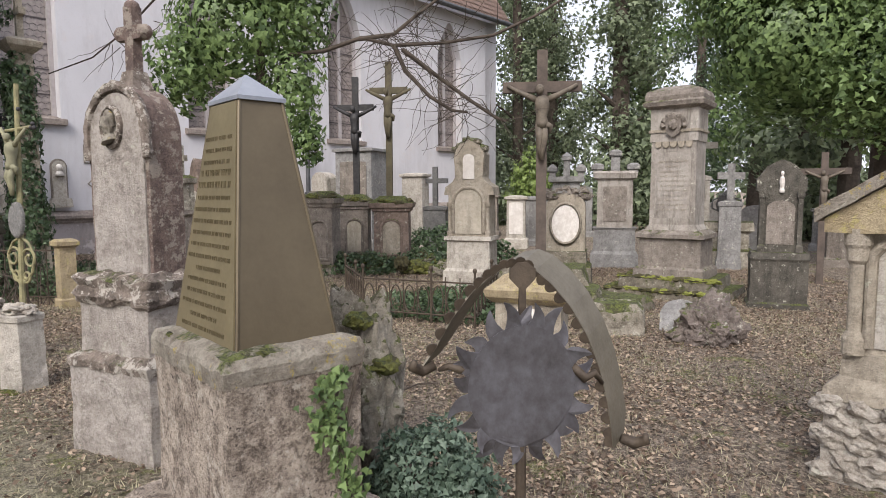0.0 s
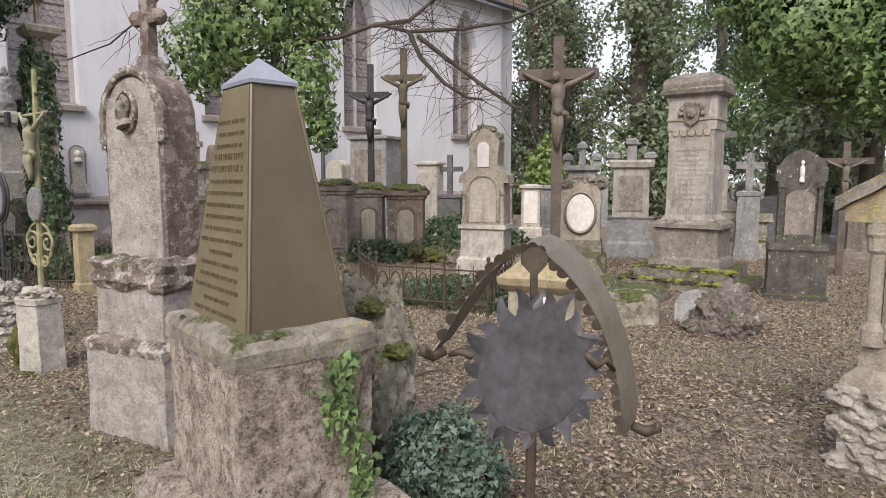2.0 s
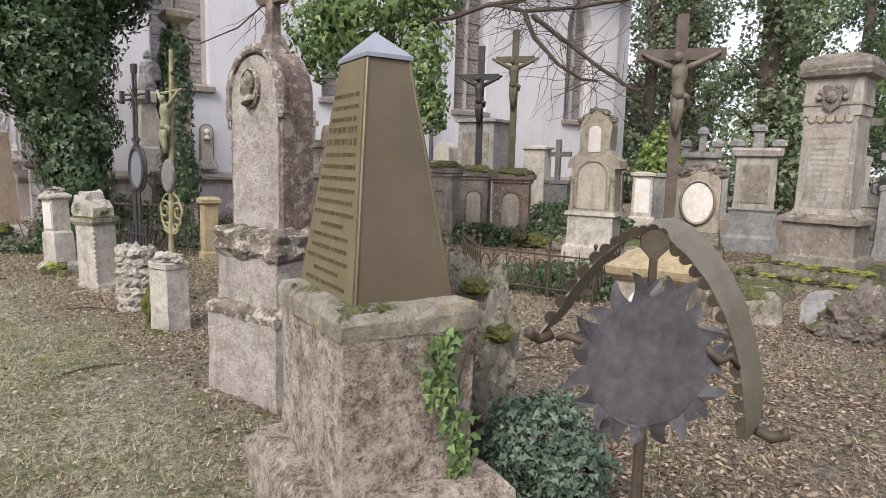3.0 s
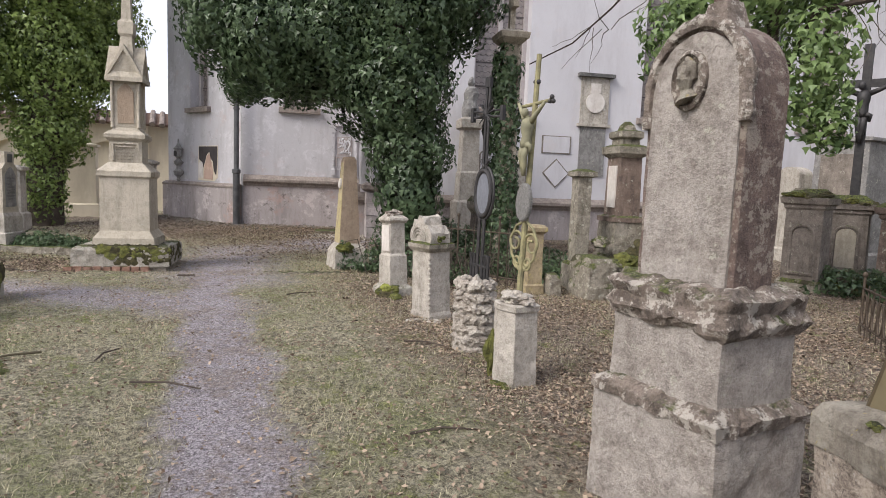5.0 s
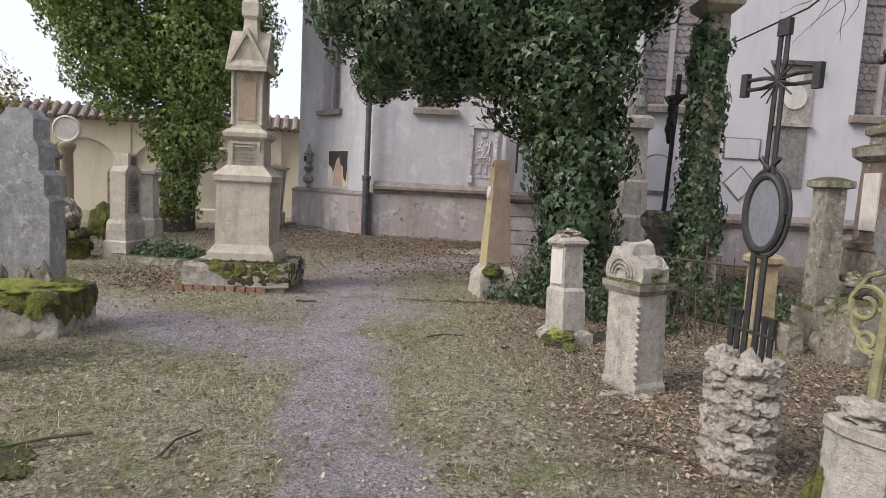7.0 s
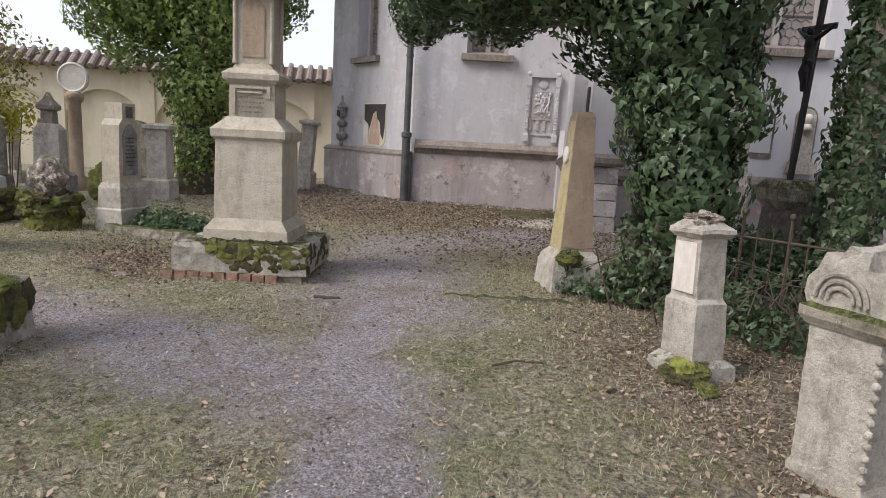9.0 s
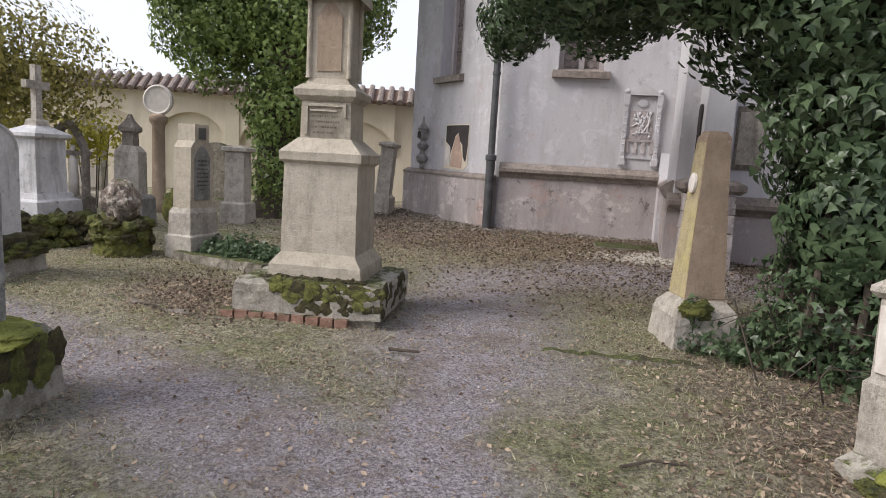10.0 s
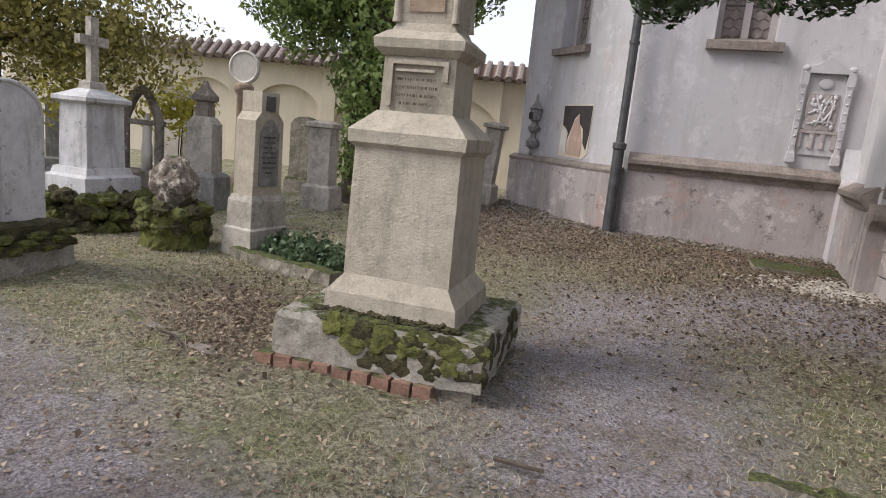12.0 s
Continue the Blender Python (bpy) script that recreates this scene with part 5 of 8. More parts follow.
def wooden_crucifix(label, x, y, z0, rz, h, arm_z, arm, beam, wood, figure, fig_h, lean=0.0, roof=False):
    o = thing("crucifix", label, "crucifix", pose(x, y, z0, 0, lean, rz))
    bm = bmesh.new()
    box(bm, -beam, beam, -beam * 0.7, beam * 0.7, -0.2, h)
    part("upright", worn(bm, 0.008, 0.3, 0.005), wood, o)
    bm = bmesh.new()
    box(bm, -arm, arm, -beam * 0.6, beam * 0.6, arm_z - beam, arm_z + beam)
    part("crossbar", worn(bm, 0.008, 0.3, 0.005), wood, o)
    if fig_h:
        bm = crucified(bmesh.new(), fig_h, -beam * 0.7, arm_z - fig_h * 0.93)
        part("figure", bm, figure, o, "weathered hanging figure", smooth=True)
    return o


wooden_crucifix("tall dark wooden crucifix with a brown weathered figure", 1.44, 9.2, 0.0, -8, 3.52, 3.0, 0.56, 0.075, M_OLDWOOD, M_FIGURE, 1.12)


def arched_pedestal(x, y, rz, w, h, mat, plate):
    o = thing("arched_pedestal", "mossy sandstone pedestal with an arched panel and moulded top", "pedestal", place(x, y, rz), "pedestals under the crosses")
    d = w * 0.8
    block("foot", [(-0.1, w * 1.05, d * 1.05), (0.14, w * 1.03, d * 1.03), (0.2, w * 0.9, d * 0.9)], M_MOSSY, o, "mossy foot", 0.015, 0.012)
    block("body", [(0.18, w * 0.86, d * 0.86), (h - 0.3, w * 0.84, d * 0.84)], mat, o, "", 0.01, 0.004)
    block("cornice", [(h - 0.31, w * 0.86, d * 0.86), (h - 0.28, w * 0.94, d * 0.94), (h - 0.24, w * 0.94, d * 0.94), (h - 0.22, w * 1.06, d * 1.06), (h - 0.13, w * 1.1, d * 1.1)], mat, o, "", 0.006, 0.004)
    block("top", [(h - 0.135, w * 1.08, d * 1.08), (h - 0.1, w * 0.98, d * 0.98), (h - 0.03, w * 0.66, d * 0.66), (h, w * 0.6, d * 0.6)], M_DARKMOSSY, o, "mossy sloping top", 0.012, 0.015)
    bm = bmesh.new()
    slab_of(bm, arch_outline(w * 0.42, h * 0.56, w * 0.36, 12, base=0.3), -d * 0.86 - 0.012, -d * 0.84)
    part("panel", worn(bm, 0.005, 0.2, 0.002), plate, o)
    bm = bmesh.new()
    r = w * 0.5
    arc = [(r * math.cos(math.pi * k / 12), -d * 0.87, h * 0.57 + w * 0.4 * math.sin(math.pi * k / 12)) for k in range(13)]
    tube(bm, [(r, -d * 0.87, 0.3), *arc, (-r, -d * 0.87, 0.3)], 0.026, 6)
    tube(bm, [(r + 0.03, -d * 0.87, 0.29), (-r - 0.03, -d * 0.87, 0.29)], 0.032, 6)
    part("panel_moulding", bm, mat, o)
    rg = random.Random(int(x * 50))
    for k in range(7):
        bm = rock((rg.uniform(0.06, 0.13), 0.06, rg.uniform(0.025, 0.05)), 0.5, k * 1.7 + x, 1, 3)
        part("moss_cushion", bm, M_MOSS if k % 2 else M_DARKMOSS, o, "", pose(rg.uniform(-w, w) * 0.95, -d * rg.uniform(0.75, 1.02), h - rg.uniform(0.08, 0.13)))


arched_pedestal(-1.0, 12.45, -2, 0.40, 1.44, M_REDDUSK, M_SAND)
arched_pedestal(-1.78, 12.8, -2, 0.33, 1.46, M_DUSK, M_BEIGE)
arched_pedestal(-2.22, 11.6, -12, 0.3, 1.54, M_DUSK, M_DUSK)
wooden_crucifix("moss-stained wooden crucifix with a greenish figure on a stone pedestal", -1.05, 12.45, 1.43, -6, 2.6, 2.05, 0.37, 0.06, M_MOSSWOOD, M_MOSSWOOD, 1.0)
wooden_crucifix("black wooden crucifix with a dark figure on a stone pedestal", -1.75, 12.8, 1.45, -6, 2.35, 1.75, 0.37, 0.06, M_IRON, M_IRON, 1.0)
rg = random.Random(91)
for x0, y0, n in ((-1.6, 11.9, 16), (0.05, 12.0, 10), (-0.3, 11.2, 8)):
    o = thing("mossy_rubble", "low heap of moss-grown stones before the pedestals", "rubble", pose(x0, y0, ground_z(x0, y0)), "moss heaps")
    for k in range(n):
        part("rubble_stone", rock((rg.uniform(0.09, 0.2), rg.uniform(0.08, 0.16), rg.uniform(0.07, 0.14)), 0.45, k * 2.3 + x0, 1, 3), (M_MOSSY, M_MOSS, M_DARKMOSS)[k % 3], o, "", pose(rg.uniform(-0.5, 0.5), rg.uniform(-0.25, 0.25), rg.uniform(0.02, 0.25)))


def simple_stele(name, label, x, y, rz, w, d, h, mat, head=0.0, base=0.2, panel=None, pointed=False, group="", lean=0.0):
    o = thing(name, label, "gravestone", place(x, y, rz, None, lean), group)
    block("base", [(-0.1, w + 0.07, d + 0.07), (base - 0.04, w + 0.06, d + 0.06), (base, w + 0.02, d + 0.02)], mat, o, "", 0.012, 0.008)
    bm = bmesh.new()
    if head:
        slab_of(bm, arch_outline(w, h - head, head, 14, pointed, base - 0.02), -d, d)
    else:
        stack(bm, [(base - 0.02, w, d), (h - 0.12, w * 0.97, d * 0.97), (h - 0.1, w + 0.05, d + 0.05), (h - 0.04, w + 0.05, d + 0.05), (h, w * 0.6, d * 0.6)])
    part("slab", worn(bm, 0.012, 0.09, 0.006), mat, o)
    if panel:
        bm = bmesh.new()
        slab_of(bm, arch_outline(w * 0.72, (h - head) * 0.86, min(head, 0.1) * 0.7 + 0.02, 10, base=base + 0.1), -d - 0.012, -d + 0.002)
        part("panel", bm, panel, o)
    return o


simple_stele("gravestone", "small pale gravestone with a white plate", 1.95, 16.6, -12, 0.25, 0.15, 1.42, M_PALE, 0, 0.3, M_WHITE)
simple_stele("gravestone", "wide grey gravestone with a flat moulded cap", 2.7, 17.5, -12, 0.4, 0.2, 1.4, M_GREY, 0, 0.2)
simple_stele("gravestone", "pale upright gravestone by the church wall", -0.75, 17.2, -30, 0.33, 0.18, 2.05, M_PALE, 0, 0.3)
simple_stele("gravestone", "pale round-headed gravestone by the church wall", -3.0, 15.9, -40, 0.3, 0.16, 2.0, M_PALE, 0.2, 0.3)
simple_stele("gravestone", "tall grey tomb with a scrolled frieze", -2.0, 15.6, -25, 0.52, 0.4, 2.62, M_GREY, 0, 0.4, M_DUSK)


def stone_cross(label, x, y, rz, w, ped, top, mat, d=0.5):
    o = thing("cross_gravestone", label, "gravestone", place(x, y, rz))
    block("pedestal", [(-0.1, w * 1.15, w * d * 1.2), (0.2, w * 1.1, w * d * 1.15), (0.26, w, w * d), (ped - 0.12, w * 0.95, w * d * 0.95), (ped - 0.1, w * 1.08, w * d * 1.1), (ped - 0.03, w * 1.08, w * d * 1.1), (ped, w * 0.5, w * d * 0.5)], mat, o)
    bm = bmesh.new()
    b = 0.065
    h = top - ped
    box(bm, -b, b, -b * 0.8, b * 0.8, ped - 0.02, top)
    box(bm, -h * 0.34, h * 0.34, -b * 0.79, b * 0.79, ped + h * 0.58, ped + h * 0.58 + 2 * b)
    part("cross", worn(bm, 0.012, 0.15, 0.005), mat, o)
    return o


stone_cross("dark granite cross on a dark grave block", -0.2, 17.0, -20, 0.36, 1.15, 2.2, M_DARK)
stone_cross("grey stone cross on a slim pale pedestal", 5.5, 12.0, -20, 0.2, 1.35, 2.05, M_GREY)
stone_cross("pale stone cross behind the tall monument", 5.4, 13.2, -20, 0.2, 1.85, 2.8, M_PALE)
wooden_crucifix("dark wooden grave cross with a small figure", 6.0, 9.9, 0.0, -25, 2.1, 1.8, 0.36, 0.05, M_OLDWOOD, M_FIGURE, 0.6)


def urn_tomb():
    o = thing("urn_tomb", "low stone tomb with a moulded top and a dark urn", "tomb", place(5.7, 12.6, -25))
    block("block", [(-0.1, 0.52, 0.35), (0.35, 0.5, 0.34), (0.4, 0.42, 0.28), (0.72, 0.42, 0.28), (0.76, 0.52, 0.36), (0.92, 0.5, 0.34)], M_MOSSY, o)
    bm = bmesh.new()
    lathe(bm, [(0.1, 0.9), (0.06, 0.98), (0.05, 1.02), (0.17, 1.14), (0.2, 1.28), (0.15, 1.42), (0.17, 1.45), (0.08, 1.5), (0.02, 1.56)], 18)
    part("urn", bm, M_DARK, o, "dark stone urn", smooth=True)
    for s in (-1, 1):
        bm = bmesh.new()
        tube(bm, [(s * 0.17, 0, 1.15), (s * 0.27, 0, 1.2), (s * 0.26, 0, 1.36), (s * 0.16, 0, 1.4)], 0.018, 8)
        part("handle", bm, M_DARK, o)


urn_tomb()
for i, (x, y, w, h, rz) in enumerate(((6.9, 13.8, 0.3, 1.2, -30), (7.8, 12.2, 0.28, 1.0, -20), (7.4, 16.5, 0.35, 1.3, -20), (9.5, 15.5, 0.3, 1.1, -30), (6.2, 17.5, 0.35, 1.5, -20), (3.4, 19, 0.35, 1.5, -15), (4.6, 21, 0.4, 1.7, -15), (1.5, 21, 0.35, 1.4, -15))):
    simple_stele("gravestone", "distant weathered grey gravestone among the trees", x, y, rz, w, 0.14, h, (M_GREY, M_DUSK, M_PALE)[i % 3], (0.15, 0.0)[i % 2], 0.2, None, False, "far gravestones")


# low tomb behind the iron sun, mossy slabs, rocks
def low_tomb():
    o = thing("low_tomb", "low pale sandstone tomb with a round white plate and moulded cap", "tomb", place(0.72, 5.0, -22))
    block("body", [(-0.1, 0.28, 0.18), (0.1, 0.27, 0.17), (0.66, 0.26, 0.16)], M_SAND, o)
    block("cap", [(0.64, 0.28, 0.18), (0.69, 0.33, 0.23), (0.75, 0.34, 0.24), (0.79, 0.28, 0.18), (0.86, 0.2, 0.12)], M_OCHRE, o, "yellow-lichened moulded cap")
    bm = bmesh.new()
    lathe(bm, [(0.17, 0), (0.17, 0.015), (0.14, 0.022), (0.001, 0.022)], 28)
    part("round_plate", bm, M_WHITE, o, "", pose(0, -0.162, 0.44, 90))


low_tomb()
for x, y, z, a, b, h, rz in ((1.5, 7.75, 0.0, 0.5, 0.4, 0.34, -20), (1.35, 8.35, 0.0, 0.62, 0.45, 0.55, -15), (2.2, 7.9, 0.0, 0.4, 0.3, 0.2, -40)):
    bm = worn(stack(bmesh.new(), [(-0.1, a, b), (h * 0.6, a * 0.97, b * 0.97), (h, a * 0.85, b * 0.85)]), 0.04, 0.08, 0.03, 5, x)
    solid("mossy_slab", bm, M_DARKMOSSY, "broken stone slab overgrown with green moss", "slab", place(x, y, rz), "mossy slabs round the crucifix")
solid("mossy_block", worn(stack(bmesh.new(), [(-0.1, 0.3, 0.22), (0.26, 0.29, 0.2), (0.34, 0.22, 0.15)]), 0.04, 0.06, 0.03, 6), M_MOSSY, "whitish stone block with a green moss cap", "block", place(1.85, 6.62, -20))
solid("rubble_rock", rock((0.32, 0.25, 0.3), 0.4, 7, 1, 5, 1.7), M_DARKROCK, "dark craggy lump of rubble rock", "rock", pose(2.62, 6.1, 0.14))
solid("grey_flat_stone", worn(slab_of(bmesh.new(), arch_outline(0.2, 0.2, 0.18, 10, base=-0.1), -0.05, 0.05), 0.02, 0.06, 0.015), M_GREY, "grey rounded stone leaning on a rubble lump", "stone", place(2.5, 6.5, -20, None, 0, -35))


# ---- low wrought-iron grave fence round an ivy bed ----
def iron_fence(label, pts, h, gap=0.16, scrolls=True):
    o = thing("iron_fence", label, "fence", pose(0, 0, 0))
    for (ax, ay), (bx, by) in zip(pts, pts[1:]):
        L = math.hypot(bx - ax, by - ay)
        n = max(2, int(L / gap))
        for z in (0.12, h * 0.78):
            bm = bmesh.new()
            tube(bm, [(ax, ay, z + ground_z(ax, ay)), (bx, by, z + ground_z(bx, by))], 0.011, 6)
            part("rail", bm, M_RUST, o)
        for k in range(n + 1):
            u = k / n
            x, y = ax + (bx - ax) * u, ay + (by - ay) * u
            g = ground_z(x, y)
            tall = k % 5 == 0
            bm = bmesh.new()
            tube(bm, [(x, y, g - 0.1), (x, y, g + (h if tall else h * 0.86))], 0.014 if tall else 0.007, 6)
            if tall:
                ball(bm, (x, y, g + h), 0.026, 1.2, 8)
            part("post" if tall else "bar", bm, M_RUST, o)
            if scrolls and k < n:
                d = Vector(((bx - ax) / L, (by - ay) / L, 0))
                c = Vector((x, y, g + h * 0.45)) + d * gap * 0.5
                bm = bmesh.new()
                tube(bm, [c + d * (gap * 0.42 * math.cos(t)) + Vector((0, 0, h * 0.24 * math.sin(t))) for t in [2 * math.pi * j / 12 for j in range(13)]], 0.009, 5)
                part("scroll", bm, M_RUST, o)
    return o


iron_fence("low rusty wrought-iron grave fence with scrollwork", [(-1.35, 8.6), (-0.95, 7.35), (0.35, 6.85), (0.75, 8.2)], 0.64)
ivy_over("ivy_bed", "low ivy covering a fenced grave", [(-0.5, 7.75, 0.05, 0.55, 0.5, 0.22), (0.2, 7.4, 0.05, 0.5, 0.45, 0.2), (0.1, 8.2, 0.05, 0.6, 0.5, 0.2)], 5000, (0.035, 0.07), 31, M_IVY, (0, 0, -0.3), 0.6, 0.3)
ivy_over("ivy_mound", "dark ivy and moss growing under the pedestals", [(-0.2, 12.0, 0.1, 0.9, 0.4, 0.3), (-1.6, 11.6, 0.1, 0.7, 0.4, 0.3), (0.8, 12.6, 0.15, 0.7, 0.4, 0.4), (-0.1, 15.2, 0.2, 0.9, 0.5, 0.5)], 7000, (0.05, 0.1), 32, M_IVY, (0, 0, -0.3), 0.6, 0.3)


# ---- the row beside the path ----
def broken_stone():
    o = thing("broken_gravestone", "short pale broken gravestone with a mossy side", "gravestone", place(-3.3, 4.8, -24))
    bm = bmesh.new()
    outline = [(-0.125, -0.1), (-0.02, -0.15), (0.14, -0.1), (0.14, 0.1), (-0.125, 0.1)]
    ring_loft(bm, [[(x * k, y * k, z) for x, y in outline] for z, k in ((-0.1, 1.05), (0.1, 1.02), (0.55, 0.96), (0.56, 1.04), (0.6, 1.05), (0.61, 0.92))])
    part("shaft", worn(bm, 0.012, 0.06, 0.012), M_PALE, o)
    bm = rock((0.13, 0.11, 0.055), 0.5, 5, 1, 4, 2)
    part("broken_top", bm, M_ROCK, o, "rough broken top", pose(0, 0, 0.63))
    bm = rock((0.045, 0.09, 0.2), 0.5, 8, 1, 4)
    part("moss_patch", bm, M_MOSS, o, "dark green moss patch", pose(-0.115, -0.07, 0.2))
    bm = rock((0.1, 0.06, 0.035), 0.5, 3, 1, 3)
    part("moss_cushion", bm, M_MOSS, o, "", pose(0.06, -0.16, 0.02))


broken_stone()


def rocky_pillar():
    o = thing("rock_pedestal", "short pedestal built of pale knobbly rubble stones", "pedestal", place(-3.98, 5.3, -20))
    rng = random.Random(12)
    bm = rock((0.15, 0.14, 0.36), 0.3, 3, 1, 4)
    part("core", bm, M_ROCK, o, "", pose(0, 0, 0.28))
    for row in range(7):
        for k in range(9):
            a = 2 * math.pi * (k + 0.5 * (row % 2)) / 9
            bm = rock((0.068, 0.05, 0.05), 0.5, rng.random() * 20, 1, 3)
            part("stone", bm, M_ROCK, o, "", pose(0.145 * math.cos(a), 0.125 * math.sin(a), 0.03 + row * 0.092, rng.uniform(-20, 20), rng.uniform(-20, 20), math.degrees(a) + 90))


rocky_pillar()


def iron_grave_cross():
    o = thing("iron_cross", "black wrought-iron grave cross with an oval plate and ray cluster", "grave cross", pose(-3.99, 5.36, 0.58, 0, 1, -24))
    for x in (-0.035, 0.035):
        bm = bmesh.new()
        tube(bm, [(x, 0, -0.15), (x, 0, 0.55)], 0.016, 6)
        part("stem", bm, M_IRON, o)
        bm = bmesh.new()
        tube(bm, [(x * 0.7, 0, 0.95), (x * 0.6, 0, 1.66)], 0.012, 6)
        part("upper_stem", bm, M_IRON, o)
    for x in (-0.13, -0.085, 0.085, 0.13):
        bm = bmesh.new()
        tube(bm, [(x, 0, -0.12), (x, 0, 0.18), (x, 0, 0.24)], [0.014, 0.014, 0.022], 6)
        part("picket", bm, M_IRON, o)
    bm = bmesh.new()
    tube(bm, [(-0.15, 0, 0.14), (0.15, 0, 0.14)], 0.012, 6)
    part("cross_rail", bm, M_IRON, o)
    bm = bmesh.new()
    ov = [(0.115 * math.cos(t), 0, 0.76 + 0.19 * math.sin(t)) for t in [2 * math.pi * k / 28 for k in range(29)]]
    tube(bm, ov, 0.02, 8)
    ring = part("oval_frame", bm, M_IRON, o)
    bm = bmesh.new()
    tube(bm, [(x * 1.25, 0.01, 0.76 + (z - 0.76) * 1.18) for x, y, z in ov], 0.012, 6)
    part("outer_ring", bm, M_IRON, o)
    bm = bmesh.new()
    lathe(bm, [(1, 0), (1, 0.012), (0.001, 0.02)], 28)
    part("plate", bm, M_SLATE, o, "blue-grey oval name plate", pose(0, 0.008, 0.76, 90) @ Matrix.Diagonal((0.105, 0.18, 1, 1)))
    bm = bmesh.new()
    tube(bm, [(-0.06, 0, 1.04), (0, 0, 0.98), (0.06, 0, 1.04)], 0.014, 6)
    part("collar", bm, M_IRON, o)
    for s in (-1, 1):
        for dz in (-0.025, 0.025):
            bm = bmesh.new()
            tube(bm, [(0, 0, 1.42 + dz * 0.6), (s * 0.1, 0, 1.42 + dz), (s * 0.22, 0, 1.42 + dz)], 0.01, 6)
            part("arm_bar", bm, M_IRON, o)
        bm = bmesh.new()
        box(bm, s * 0.22 - 0.02, s * 0.22 + 0.02, -0.015, 0.015, 1.36, 1.48)
        part("arm_end", worn(bm, 0.005, 0.2, 0), M_IRON, o)
    for k in range(14):
        a = 2 * math.pi * (k + 0.5) / 14
        bm = bmesh.new()
        tube(bm, [(0, -0.01, 1.42), (0.12 * math.cos(a), -0.015, 1.42 + 0.12 * math.sin(a))], [0.007, 0.004], 5)
        part("ray", bm, M_IRON, o)
    bm = bmesh.new()
    box(bm, -0.035, 0.035, -0.015, 0.015, 1.64, 1.72)
    part("top_end", worn(bm, 0.005, 0.2, 0), M_IRON, o)


iron_grave_cross()


def yellow_iron_cross():
    o = thing("iron_crucifix", "yellow-green lichened iron crucifix with scrollwork and oval plate", "grave cross", pose(-3.33, 4.9, 0.66, 0, 3, -24))
    bm = bmesh.new()
    tube(bm, [(0, 0, -0.1), (0, 0, 1.68)], [0.024, 0.018], 8)
    part("stem", bm, M_YELLOWIRON, o)
    bm = bmesh.new()
    tube(bm, [(-0.17, 0, 1.32), (0, 0, 1.34), (0.17, 0, 1.36)], 0.013, 8)
    part("crossbar", bm, M_YELLOWIRON, o)
    for x, z in ((-0.18, 1.318), (0.18, 1.362), (0.0, 1.5)):
        bm = bmesh.new()
        for a in (0, 120, 240):
            ball(bm, (x + 0.019 * math.cos(radians(a + 90)), 0, z + 0.019 * math.sin(radians(a + 90))), 0.017, 1, 8)
        part("trefoil", bm, M_IRON, o)
    bm = bmesh.new()
    crucified(bm, 0.5, -0.03, 0.83, 0.12, 0.68, 0.08)
    part("figure", bm, M_FIGUREG, o, "hanging figure stained yellow-green", smooth=True)
    bm = bmesh.new()
    lathe(bm, [(1, 0), (1, 0.02), (0.9, 0.03), (0.001, 0.03)], 24)
    part("oval_plate", bm, M_GREY, o, "blank oval plate", pose(0, -0.015, 0.64, 90) @ Matrix.Diagonal((0.085, 0.14, 1, 1)))
    for s in (-1, 1):
        for z0, r, dz in ((0.34, 0.09, 1), (0.2, 0.055, -1)):
            bm = bmesh.new()
            pts = []
            for k in range(26):
                t = k / 25 * 2.6 * math.pi
                rr = r * (1 - 0.028 * k)
                pts.append((s * (r + 0.005 - rr * math.cos(t)), 0, z0 + dz * rr * math.sin(t)))
            tube(bm, pts, 0.01, 6)
            part("scroll", bm, M_YELLOWIRON, o)
        bm = bmesh.new()
        tube(bm, [(s * 0.02, 0, 0.5), (s * 0.1, 0, 0.46), (s * 0.16, 0, 0.36), (s * 0.13, 0, 0.24), (s * 0.03, 0, 0.14)], 0.011, 6)
        part("side_bow", bm, M_YELLOWIRON, o)


yellow_iron_cross()


